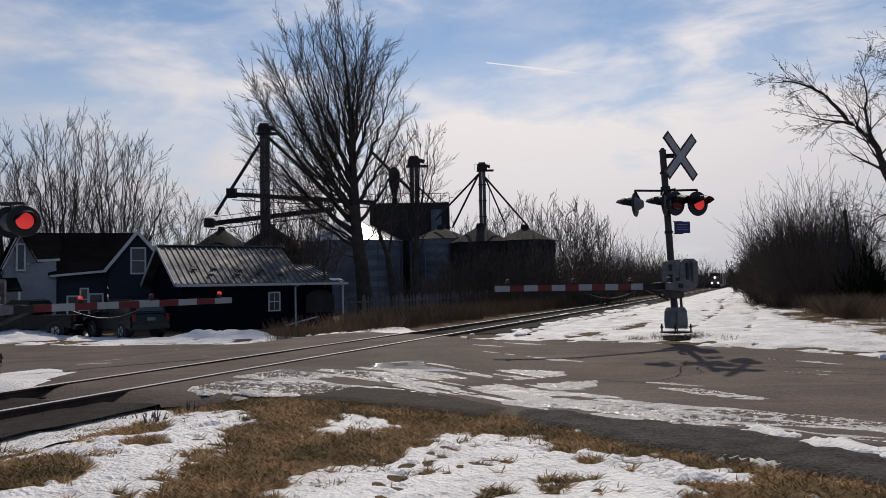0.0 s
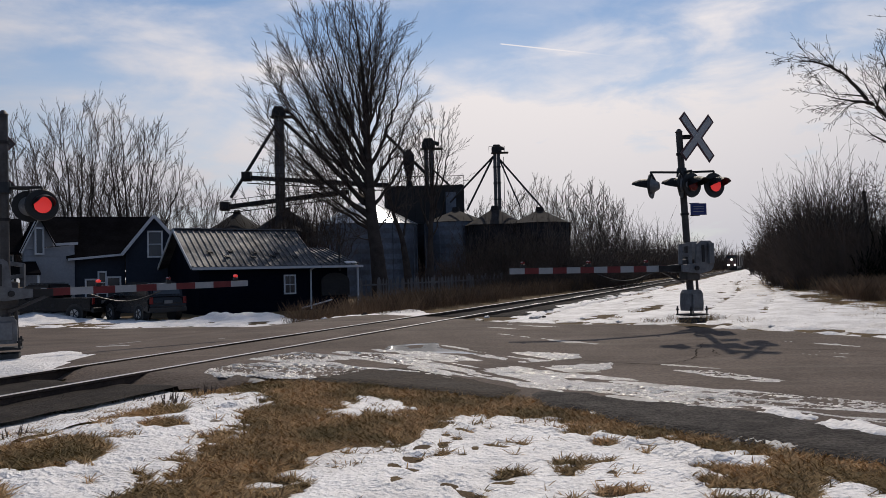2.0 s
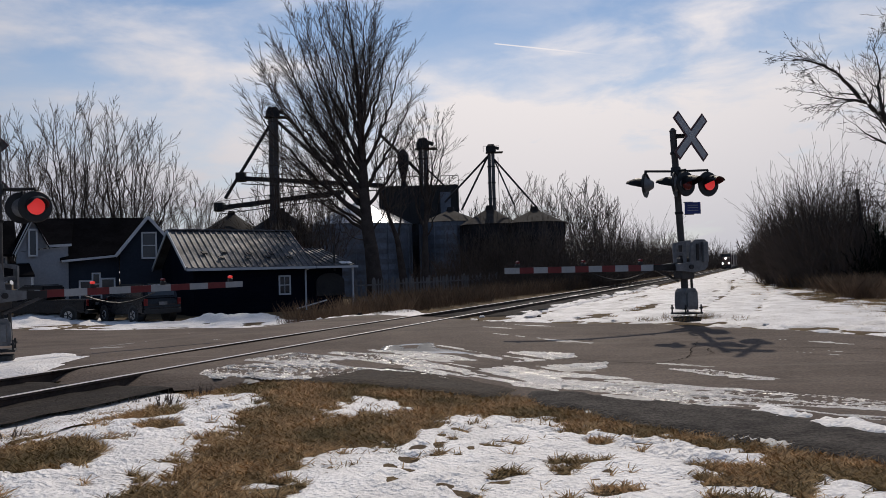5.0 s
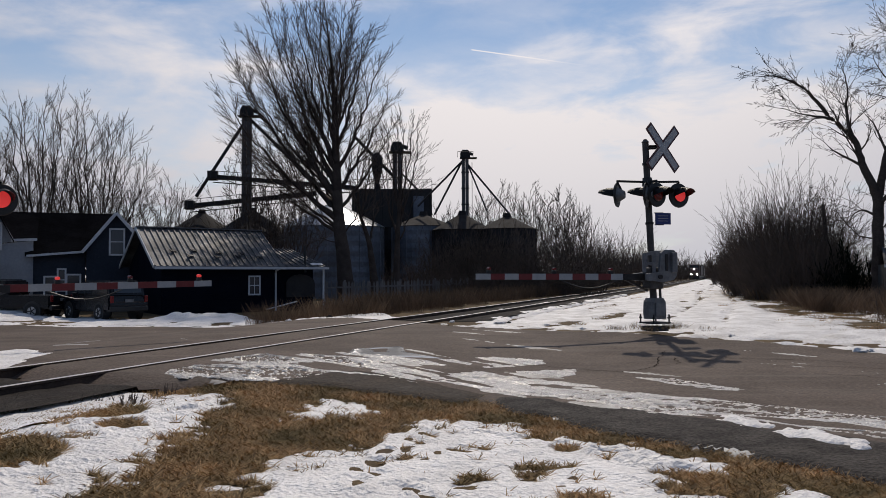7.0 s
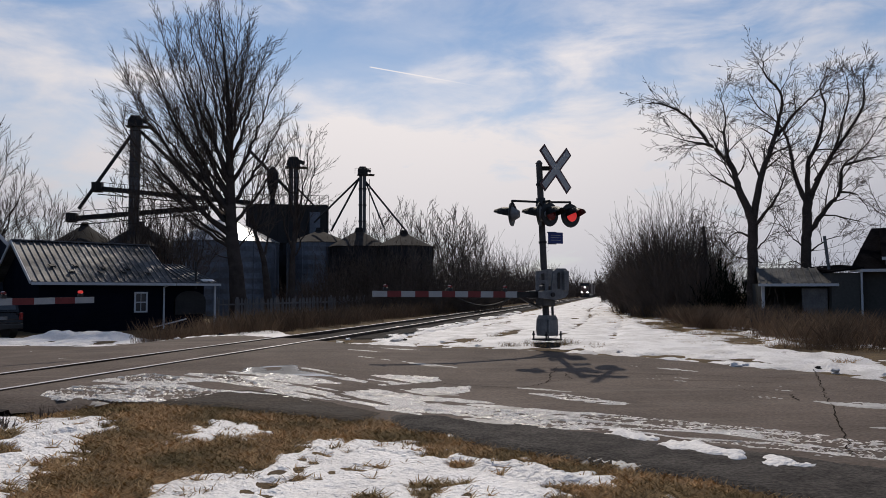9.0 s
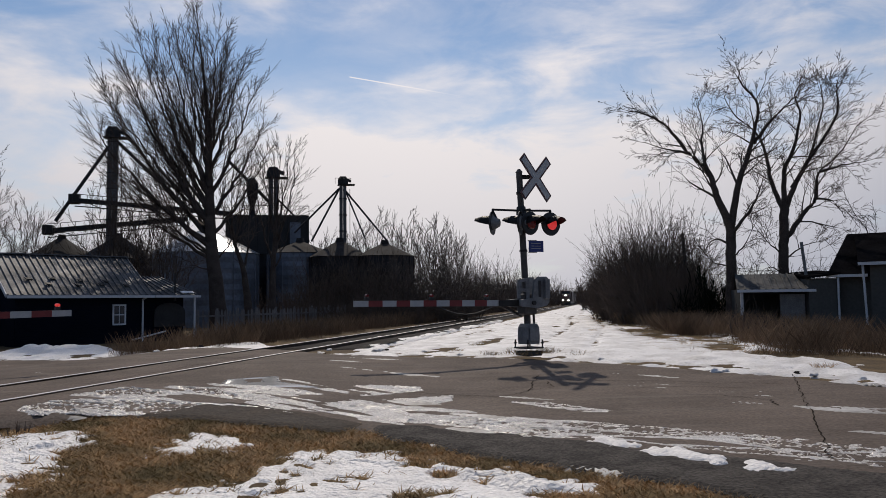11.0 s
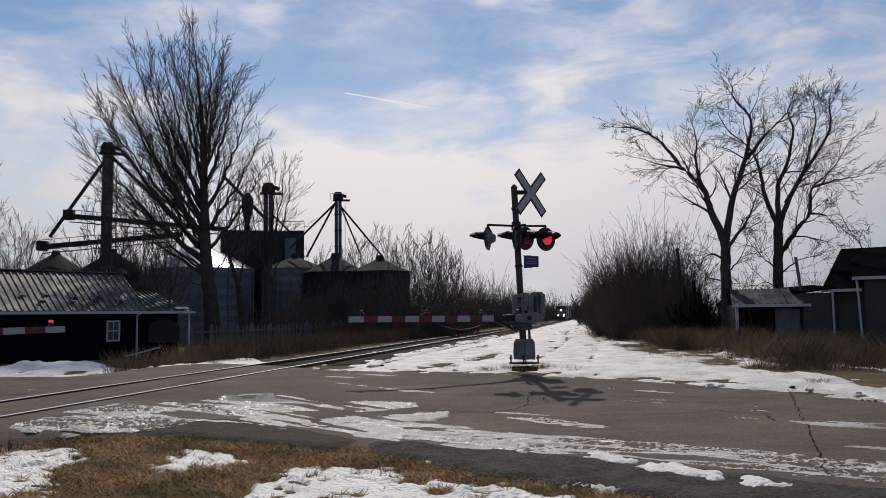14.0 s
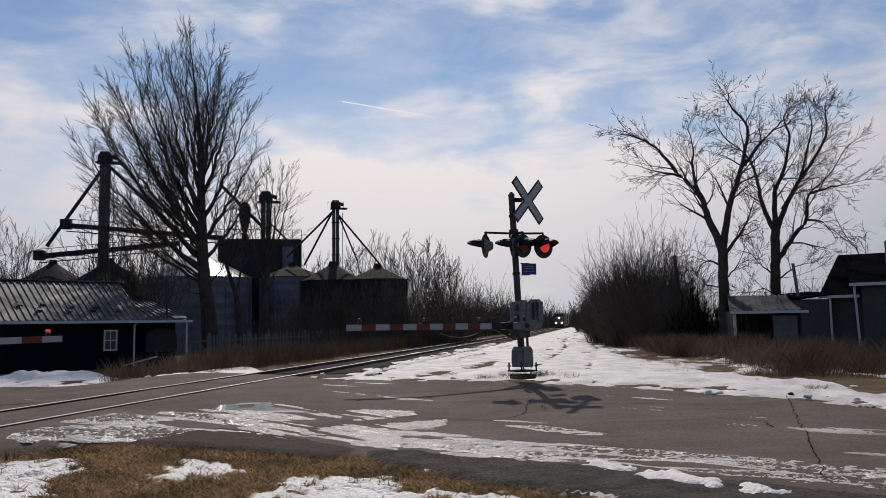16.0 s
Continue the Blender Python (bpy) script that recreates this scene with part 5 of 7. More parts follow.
LEGS = ((-12.62, 11.15, 82, 0.44, "tall galvanised bucket elevator with a head platform"), (2.82, 8.5, 74, 0.30, "slim dark bucket elevator braced by steel guys"), (-2.06, 8.9, 78, 0.42, "dark bucket elevator beside the overhead bin"))
for az_, el, dist, w_, lab in LEGS:
    top = at_az(az_, el, dist)
    leg((top.x, top.y, GZ0), top.z - GZ0, w_, lab)


def conveyor(a, b, deep, label):
    th = thing("conveyor", Matrix.Translation(a), label, "conveyor", "grain conveyors")
    d = b - a
    part("trough", beam((0, 0, 0), d, 0.5, deep * 0.55), M_STEELDARK, th)
    part("walkway", beam((0, -0.5, -deep * 0.3), d + Vector((0, -0.5, -deep * 0.3)), 0.6, 0.06), M_STEELDARK, th)
    cnt = int(d.length / 1.2)
    for k in range(cnt + 1):
        q = d * (k / cnt)
        part("rail_post", rod(q + Vector((0, -0.8, -deep * 0.3)), q + Vector((0, -0.8, deep * 0.7)), 0.03, sides=6), M_STEELDARK, th)
        if k < cnt:
            q2 = d * ((k + 1) / cnt)
            part("lattice", rod(q + Vector((0, 0.1, -deep * 0.3)), q2 + Vector((0, 0.1, -deep * 0.9)) if k % 2 else q2 + Vector((0, 0.1, -deep * 0.3)), 0.035, sides=6), M_STEELDARK, th)
    part("handrail", rod(Vector((0, -0.8, deep * 0.7)), d + Vector((0, -0.8, deep * 0.7)), 0.03, sides=6), M_STEELDARK, th)
    part("bottom_chord", rod(Vector((0, 0.1, -deep * 0.75)), d + Vector((0, 0.1, -deep * 0.75)), 0.05, sides=6), M_STEELDARK, th)
    part("drive_head", box((0.9, 0.8, 0.9), (0, 0, 0.1), (0, 0, 0), 0.05), M_STEELDARK, th)


conveyor(at_az(-14.9, 6.9, 80), at_az(-5.0, 6.3, 80), 0.7, "dark steel conveyor running between bins")
conveyor(at_az(-16.4, 4.85, 83), at_az(-7.8, 5.9, 83), 0.8, "latticed steel conveyor with a walkway")


def spout(a, b, r, label):
    part_ob = link("grain_spout", rod((0, 0, 0), b - a, r, sides=10), M_STEELDARK)
    part_ob.matrix_world = Matrix.Translation(a)
    tagged(part_ob, label, "spout", "grain spouts")


SP = "slanting dark steel grain spout"
spout(at_az(-12.9, 10.5, 82), at_az(-16.0, 5.5, 82), 0.16, SP)
spout(at_az(-12.3, 10.8, 82), at_az(-7.6, 6.4, 80), 0.16, SP)
spout(at_az(-5.2, 10.0, 80), at_az(-2.2, 7.0, 80), 0.16, SP)
spout(at_az(2.6, 8.2, 74), at_az(-0.6, 5.0, 74), 0.09, SP)
spout(at_az(2.6, 8.2, 74), at_az(0.6, 4.4, 74), 0.09, SP)
spout(at_az(3.0, 8.0, 74), at_az(6.0, 4.4, 72), 0.09, SP)
spout(at_az(3.0, 8.0, 74), at_az(4.4, 4.6, 72), 0.07, SP)
spout(at_az(-1.8, 7.4, 78), at_az(0.0, 5.6, 78), 0.09, SP)
cy = at_az(-3.5, 8.6, 79)
cyc = thing("dust_cyclone", pose(cy.x, cy.y, 0), "grey sheet-metal dust cyclone on a stack", "cyclone")
part("cone", rod((0, 0, cy.z - 2.8), (0, 0, cy.z - 1.2), 0.18, 0.55, 20), M_BINDARK, cyc)
part("drum", rod((0, 0, cy.z - 1.2), (0, 0, cy.z - 0.3), 0.55, sides=20), M_BINDARK, cyc)
part("cap", rod((0, 0, cy.z - 0.3), (0, 0, cy.z + 0.3), 0.62, 0.2, 20), M_BINDARK, cyc)
part("stack", rod((0, 0, GZ0), (0, 0, cy.z - 2.8), 0.3, sides=14), M_BINDARK, cyc)

# ---- sheds and house on the other side of the lane ----
sh = thing("open_shed", pose(*polar(30.3, 38.0), -0.02, 0, 0, -18), "open-fronted shed with a ribbed metal roof", "shed")
SL = 2.9
part("wall", box((0.1, 3, 1.9), (0.05, 1.5, 0.95)), M_GREYSIDING, sh)
part("wall", box((SL, 0.1, 2.2), (SL / 2, 2.95, 1.1)), M_GREYSIDING, sh)
part("wall", box((0.1, 3, 1.9), (SL - 0.05, 1.5, 0.95)), M_GREYSIDING, sh)
part("door", box((1.05, 0.08, 1.65), (2.2, 0.0, 0.85), (0, 0, 2)), M_FENCE, sh, "weathered grey board door")
part("post", box((0.11, 0.11, 1.9), (0.05, -0.06, 0.95)), M_TRIM, sh)
part("post", box((0.11, 0.11, 1.9), (SL + 0.05, -0.06, 0.95)), M_TRIM, sh)
srf = slope(sh, (-0.2, -0.35, 1.88), (SL + 0.2, -0.35, 1.88), (SL + 0.45, 1.7, 2.62), (0.15, 1.7, 2.62), 0.07, M_SHEDROOF)
ribs(srf, (-0.15, -0.35, 1.88), (SL + 0.15, -0.35, 1.88), (0.2, 1.7, 2.62), (SL + 0.4, 1.7, 2.62), 11, M_SHEDROOF)
slope(sh, (-0.2, 3.3, 1.88), (SL + 0.2, 3.3, 1.88), (SL + 0.45, 1.7, 2.62), (0.15, 1.7, 2.62), 0.07, M_SHEDROOF)
part("eave_board", beam((-0.2, -0.37, 1.83), (SL + 0.2, -0.37, 1.83), 0.05, 0.12), M_TRIM, sh)

sh2 = thing("lean_to", pose(*polar(34.5, 38.4), -0.02, 0, 0, -18), "low dark grey lean-to shed between the buildings", "shed")
wall_box(sh2, 0, 1.25, 0, 3, 2.35, M_GREYSIDING)
slope(sh2, (-0.1, -0.2, 2.42), (1.28, -0.2, 2.6), (1.28, 3, 2.8), (-0.1, 3, 2.7), 0.08, M_SHINGLE)
part("flue", rod((0.15, 0.8, 2.5), (0.0, 0.8, 4.0), 0.07, sides=10), M_LIGHTGREY, sh2, "grey metal flue pipe")
part("downpipe", rod((1.2, -0.08, 0.0), (1.2, -0.08, 2.4), 0.05, sides=8), M_TRIM, sh2)

rh = thing("bungalow", pose(*polar(36.05, 38.8), -0.02, 0, 0, -44), "grey bungalow with a dark shingle roof", "house")
wall_box(rh, 0, 10, 0.35, 7, 2.5, M_GREYSIDING)
part("wall", box((8.6, 1.0, 3.0), (5.7, 0.2, 1.5)), M_GREYSIDING, rh)
siding(rh, 1.42, 9.98, -0.31, 0.1, 2.9, M_GREYSIDING, 0.22)
slope(rh, (-0.3, -0.1, 2.5), (1.35, -0.1, 2.5), (2.2, 3.6, 4.5), (0.1, 3.6, 4.5), 0.12, M_SHINGLE)
slope(rh, (1.0, -0.6, 2.98), (10.4, -0.6, 2.98), (10.4, 3.6, 4.5), (0.4, 3.6, 4.5), 0.12, M_SHINGLE)
slope(rh, (-0.3, 7.4, 2.5), (10.4, 7.4, 2.5), (10.4, 3.6, 4.5), (0.1, 3.6, 4.5), 0.12, M_SHINGLE)
part("gutter", beam((1.0, -0.66, 2.92), (10.4, -0.66, 2.92), 0.11, 0.13), M_TRIM, rh)
part("gutter", beam((-0.3, -0.16, 2.44), (1.3, -0.16, 2.44), 0.1, 0.12), M_TRIM, rh)
part("downpipe", rod((1.25, -0.4, 0.0), (1.15, -0.4, 2.85), 0.05, sides=8), M_TRIM, rh)
part("vent_pipe", rod((2.3, 2.0, 3.6), (2.3, 2.0, 4.9), 0.11, sides=10), M_LIGHTGREY, rh)
part("door", box((0.95, 0.06, 2.0), (3.6, -0.35, 1.1)), M_STEELDARK, rh, "dark entrance door")
window(rh, (4.3, -0.35, 1.7), 0.9, 1.0)


# ---- fence ----
fence = thing("picket_fence", pose(0, 0, 0), "old grey picket fence behind the dry weeds", "fence")
fa, fb = Vector((*polar(-7.2, 47), -0.45)), Vector((*polar(3.0, 52), -0.3))
picket = prism([(-0.045, 0), (0.045, 0), (0.045, 1.5), (0, 1.6), (-0.045, 1.5)], -0.012, 0.012)
pm = bpy.data.meshes.new("picket")
picket.to_mesh(pm)
picket.free()
pm.materials.append(M_FENCE)
cnt = 72
for k in range(cnt):
    p = fa.lerp(fb, k / (cnt - 1))
    if random.random() < 0.08:
        continue
    o = new("picket", pm)
    o.parent = fence
    o.matrix_local = pose(p.x, p.y, p.z + random.uniform(-0.05, 0.04), random.uniform(-3, 3), random.uniform(-3, 3), 20)
for z in (0.35, 1.25):
    part("fence_rail", beam(fa + Vector((0, 0.04, z)), fb + Vector((0, 0.04, z)), 0.04, 0.09), M_FENCE, fence)
for k in range(9):
    p = fa.lerp(fb, k / 8)
    part("post", box((0.1, 0.1, 1.7), (p.x, p.y + 0.1, p.z + 0.82)), M_FENCE, fence)


# ---- parked vehicles ----
def vehicle(name, at, heading, length, height, label, truck=False):
    """A parked car seen from behind its quarter. x runs from tail to nose."""
    th = thing(name, pose(*at, 0, 0, heading), label, "car")
    L, W, Hh = length, 1.85, height
    if truck:
        low = [(-L / 2, 0.45), (-L / 2, 1.05), (-0.5, 1.08), (0.9, 1.12), (L / 2 - 0.1, 1.0), (L / 2, 0.5)]
        cab = [(-0.6, 1.06), (-0.45, Hh), (0.75, Hh), (1.35, 1.1)]
    else:
        low = [(-L / 2, 0.40), (-L / 2 - 0.03, 0.75), (-L / 2 + 0.02, 1.05), (0.75, 1.06), (L / 2 - 0.35, 0.96), (L / 2, 0.72), (L / 2, 0.38)]
        cab = [(-L / 2 + 0.04, 1.03), (-L / 2 + 0.28, Hh - 0.05), (-L / 2 + 0.6, Hh), (0.35, Hh - 0.02), (1.15, 1.05)]
    bm = prism(low, -W / 2, W / 2)
    bmesh.ops.bevel(bm, geom=bm.edges[:], offset=0.07, segments=2, affect="EDGES")
    part("body", bm, M_CARPAINT, th)
    bm = prism(cab, -W / 2 + 0.12, W / 2 - 0.12)
    bmesh.ops.bevel(bm, geom=bm.edges[:], offset=0.07, segments=2, affect="EDGES")
    cabin = part("cabin", bm, M_CARPAINT, th)
    x0, x1 = cab[0][0] + 0.3, cab[-1][0] - 0.35
    for sgn in (-1, 1):
        for a, b in ((x0, x0 + (x1 - x0) * 0.46), (x0 + (x1 - x0) * 0.52, x1)):
            part("side_window", box((b - a, 0.02, (Hh - 1.1) * 0.68), ((a + b) / 2, sgn * (W / 2 - 0.12), 1.08 + (Hh - 1.1) * 0.46)), M_GLASS, cabin)
    part("rear_window", box((0.03, W - 0.6, (Hh - 1.1) * 0.62), ((cab[0][0] + cab[1][0]) / 2 - 0.02, 0, 1.08 + (Hh - 1.1) * 0.48), (0, 18, 0)), M_GLASS, cabin)
    for sgn in (-1, 1):
        part("tail_light", box((0.05, 0.16, 0.30), (-L / 2 - 0.03, sgn * (W / 2 - 0.13), 0.92), bevel=0.01), M_REDOFF, th, "red tail light")
        part("headlight", box((0.08, 0.3, 0.16), (L / 2 - 0.06, sgn * (W / 2 - 0.25), 0.78), bevel=0.02), M_ALLOY, th)
        part("mirror", box((0.12, 0.2, 0.15), (0.75, sgn * (W / 2 + 0.05), 1.12), bevel=0.03), M_CARPAINT, th)
        for x_ in (-L / 2 + 0.85, L / 2 - 0.9):
            wheel = part("wheel", rod((x_, sgn * (W / 2 - 0.2), 0.35), (x_, sgn * (W / 2 + 0.02), 0.35), 0.35, sides=24), M_TYRE, th, "black tyre")
            part("rim", rod((x_, sgn * (W / 2 + 0.0), 0.35), (x_, sgn * (W / 2 + 0.035), 0.35), 0.22, 0.2, 20), M_ALLOY, wheel, "silver alloy rim")
            for k in range(5):
                a = 2 * math.pi * k / 5
                part("spoke", beam((x_, sgn * (W / 2 + 0.045), 0.35), (x_ + 0.2 * math.cos(a), sgn * (W / 2 + 0.045), 0.35 + 0.2 * math.sin(a)), 0.02, 0.045), M_BLACK, wheel)
            part("wheel_arch", rod((x_, sgn * (W / 2 - 0.3), 0.37), (x_, sgn * (W / 2 + 0.012), 0.37), 0.43, sides=24), M_BLACK, th)
    part("bumper", box((0.16, W - 0.1, 0.22), (-L / 2 - 0.02, 0, 0.5), bevel=0.04), M_BLACK, th)
    part("number_plate", box((0.02, 0.4, 0.14), (-L / 2 - 0.06, 0, 0.85)), M_LIGHTGREY, th)
    for sgn in (-1, 1):
        part("roof_rail", beam((cab[1][0] + 0.2, sgn * 0.62, Hh + 0.03), (cab[-2][0] - 0.1, sgn * 0.62, Hh + 0.03), 0.04, 0.04), M_BLACK, th)


vehicle("parked_suv", (*polar(-21.8, 39.5), -0.42), 139, 4.5, 1.68, "dark parked sport utility vehicle with alloy wheels")
vehicle("parked_pickup", (*polar(-27.3, 42.5), -0.42), 172, 5.3, 1.75, "black parked pickup truck beside a snow bank", truck=True)

# ---- train far down the line ----
TRS = 245.0
train = thing("locomotive", pose(*xy(TRACK_N, TRS), RAIL_Z, 0, 0, -math.degrees(math.atan2(TS, TC))), "red freight locomotive far down the line with headlights on", "train")
part("cab", box((3.0, 4, 3.4), (0, 2.2, 2.75), bevel=0.15), M_TRAINRED, train)
part("nose", box((2.2, 2.0, 2.2), (0, -0.6, 2.1), bevel=0.15), M_TRAINRED, train)
part("hood", box((2.0, 14, 2.9), (0, 11, 2.6), bevel=0.12), M_BLACK, train)
part("underframe", box((2.9, 19, 0.5), (0, 8, 0.85)), M_BLACK, train)
part("bogie", box((2.2, 3.6, 0.65), (0, 1.5, 0.325), bevel=0.05), M_BLACK, train)
part("bogie", box((2.2, 3.6, 0.65), (0, 14.5, 0.325), bevel=0.05), M_BLACK, train)
part("pilot", box((2.9, 0.3, 0.9), (0, -1.7, 0.6), bevel=0.05), M_BLACK, train)
part("windscreen", box((2.3, 0.06, 0.7), (0, 0.17, 3.8)), M_GLASS, train)
for x_, z_ in ((-0.85, 1.5), (0.85, 1.5), (0.0, 3.0)):
    bm = bmesh.new()
    bmesh.ops.create_uvsphere(bm, u_segments=14, v_segments=8, radius=0.2, matrix=pose(x_, -1.75, z_))
    part("headlight", bm, M_HEAD, train, "bright white headlight")
for k in range(6):
    car = thing("boxcar", pose(*xy(TRACK_N, TRS + 27 + 16 * k), RAIL_Z, 0, 0, -math.degrees(math.atan2(TS, TC))), "dark freight car coupled in the train", "freight car", "freight cars")
    part("body", box((2.9, 14.5, 3.2), (0, 0, 2.7), bevel=0.06), M_BINDARK if k % 2 else M_TRAINRED, car)
    part("underframe", box((2.6, 14.8, 0.5), (0, 0, 0.85)), M_BLACK, car)
    for y_ in (-5.2, 5.2):
        part("bogie", box((2.2, 2.6, 0.62), (0, y_, 0.31), bevel=0.05), M_BLACK, car)


# ---- trees and brush ----
class Wood:
    """Collects tapered tubes into one mesh."""

    def __init__(self):
        self.v, self.f = [], []

    def tube(self, pts, radii, sides):
        base = len(self.v)
        n = len(pts)
        for i, p in enumerate(pts):
            d = (pts[min(i + 1, n - 1)] - pts[max(i - 1, 0)]).normalized()
            a = d.orthogonal().normalized()
            b = d.cross(a)
            for k in range(sides):
                t = 2 * math.pi * k / sides
                q = p + radii[i] * (math.cos(t) * a + math.sin(t) * b)
                self.v.append((q.x, q.y, q.z))
        for i in range(n - 1):
            for k in range(sides):
                k2 = (k + 1) % sides
                o, o2 = base + i * sides, base + (i + 1) * sides
                self.f.append((o + k, o + k2, o2 + k2, o2 + k))


def grow(wood, rnd, start, direction, length, radius, depth, spec, trunk=None):
    """One branch, side branches along it and a fork at its tip. spec: angle, up, wander, kids, ratio, least radius."""
    angle, up, wander, kids, ratio, rmin = spec
    segs = max(2, min(9, int(length / 0.45))) if depth > 0 else 1
    pts, radii, dirs = [start.copy()], [radius], [direction.copy()]
    d, p = direction.copy(), start.copy()
    for i in range(segs):
        d = (d + Vector((rnd.uniform(-wander, wander), rnd.uniform(-wander, wander), rnd.uniform(-wander, wander) + up))).normalized()
        p = p + d * (length / segs)
        pts.append(p.copy())
        radii.append(max(radius * (1 - 0.75 * ((i + 1) / segs) ** 1.2), rmin))
        dirs.append(d.copy())
    (trunk or wood).tube(pts, radii, 8 if radius > 0.12 else 5 if radius > 0.035 else 3)
    if depth <= 0:
        return
    count = kids[min(len(kids) - 1, depth)]
    for k in range(count + 1):
        tip = k >= count
        f = 0.999 if tip else 0.2 + 0.8 * (k + rnd.random()) / count
        i = min(int(f * segs), segs - 1)
        q = pts[i].lerp(pts[i + 1], f * segs - i)
        rr = radii[i] + (radii[i + 1] - radii[i]) * (f * segs - i)
        ax = dirs[i].orthogonal().normalized()
        ax.rotate(Matrix.Rotation(rnd.uniform(0, 2 * math.pi), 3, dirs[i]))
        nd = dirs[i].copy()
        nd.rotate(Matrix.Rotation(radians(rnd.uniform(0.65, 1.25) * angle * (0.3 if tip else 1.0)), 3, ax))
        grow(wood, rnd, q, nd, length * ratio * rnd.uniform(0.65, 1.15) * (0.95 if tip else 1.25 - 0.7 * f), max(rr * (0.85 if tip else rnd.uniform(0.45, 0.7)), rmin), depth - 1, spec)


def spreading_tree(name, at, stems, seed, label, depth=4, rmin=0.011, spec_kids=(0, 5, 6, 6, 5), angle=40, up=0.03, wander=0.17, ratio=0.55):
    """A bare tree of a few large stems. stems: (start z, direction, length, radius)."""
    rnd = random.Random(seed)
    th = thing(name, pose(*at), label, "tree", "bare trees")
    tw, cw = Wood(), Wood()
    for z0, d, ln, r in stems:
        if z0 == 0:
            up_ = [Vector((0.05 * math.sin(k * 1.3 + seed), 0, ln * k / 8)) for k in range(9)]
            tw.tube(up_, [r * (1 + 0.35 * math.exp(-k * 1.6)) * (1 - 0.035 * k) for k in range(9)], 12)
            continue
        grow(cw, rnd, Vector((0, 0, z0)), Vector(d).normalized(), ln, r, depth, (angle, up, wander, spec_kids, ratio, rmin), trunk=tw)
    raw("trunk", tw.v, tw.f, M_BARK, th, True)
    raw("crown", cw.v, cw.f, M_TWIG, th)
    return th


def smooth_line(ctrl, rnd, per=5, jitter=0.03):
    """A curve through bends, with a little unevenness."""
    line = []
    for i in range(len(ctrl) - 1):
        p0, p1, p2, p3 = ctrl[max(i - 1, 0)], ctrl[i], ctrl[i + 1], ctrl[min(i + 2, len(ctrl) - 1)]
        for k in range(per):
            u = k / per
            q = 0.5 * (2 * p1 + (p2 - p0) * u + (2 * p0 - 5 * p1 + 4 * p2 - p3) * u * u + (3 * p1 - p0 - 3 * p2 + p3) * u**3)
            line.append(q + Vector([rnd.uniform(-jitter, jitter) for _ in range(3)]))
    line.append(ctrl[-1])
    return line


def side_branches(wood, rnd, line, radii, spacing, lengths, angles, rise, first, depth, spec):
    """Branches all along a limb, thinner and shorter towards its tip."""
    n = len(line) - 1
    whole = sum((line[i + 1] - line[i]).length for i in range(n))
    count = max(2, int(whole * (1 - first) / spacing))
    for k in range(count):
        f = first + (1 - first) * (k + rnd.random()) / count
        i = min(int(f * n), n - 1)
        d = (line[i + 1] - line[i]).normalized()
        ax = d.orthogonal().normalized()
        ax.rotate(Matrix.Rotation(rnd.uniform(0, 6.283), 3, d))
        nd = d.copy()
        nd.rotate(Matrix.Rotation(radians(rnd.uniform(*angles)), 3, ax))
        nd = (nd + Vector((0, 0, rise))).normalized()
        grow(wood, rnd, line[i].lerp(line[i + 1], f * n - i), nd, rnd.uniform(*lengths) * (1.2 - 0.6 * f), max(radii[i] * rnd.uniform(0.30, 0.48), spec[5] * 2.4), depth, spec)


def limbed_tree(name, at, turn, stem, limbs, seed, label, rmin=0.007):
    """A bare tree whose main limbs bend as given: (radius, bends as across and up), with crooked side branches."""
    rnd = random.Random(seed)
    th = thing(name, pose(*at, 0, 0, turn), label, "tree", "bare trees")
    tw, cw = Wood(), Wood()
    for j, (r0, bends) in enumerate([stem] + limbs):
        depth_way = 0.0 if j == 0 else 0.5 * math.sin(j * 2.4 + seed)
        line = smooth_line([Vector((a, depth_way * abs(a) if j else 0.0, b)) for a, b in bends], rnd)
        n = len(line) - 1
        radii = [r0 * (1 + 0.5 * math.exp(-i * 1.2)) * (1 - 0.18 * i / n) if j == 0 else max(0.95 * r0 * (1 - 0.92 * (i / n) ** 0.7), 0.014) for i in range(n + 1)]
        tw.tube(line, radii, 12 if j == 0 else 8)
        if j:
            side_branches(cw, rnd, line, radii, 0.30, (0.8, 2.1), (22, 58), 0.01, 0.14, 3, (38, 0.012, 0.24, (0, 2, 3, 4), 0.52, rmin))
    raw("trunk", tw.v, tw.f, M_BARK, th, True)
    raw("crown", cw.v, cw.f, M_TWIG, th)
    return th


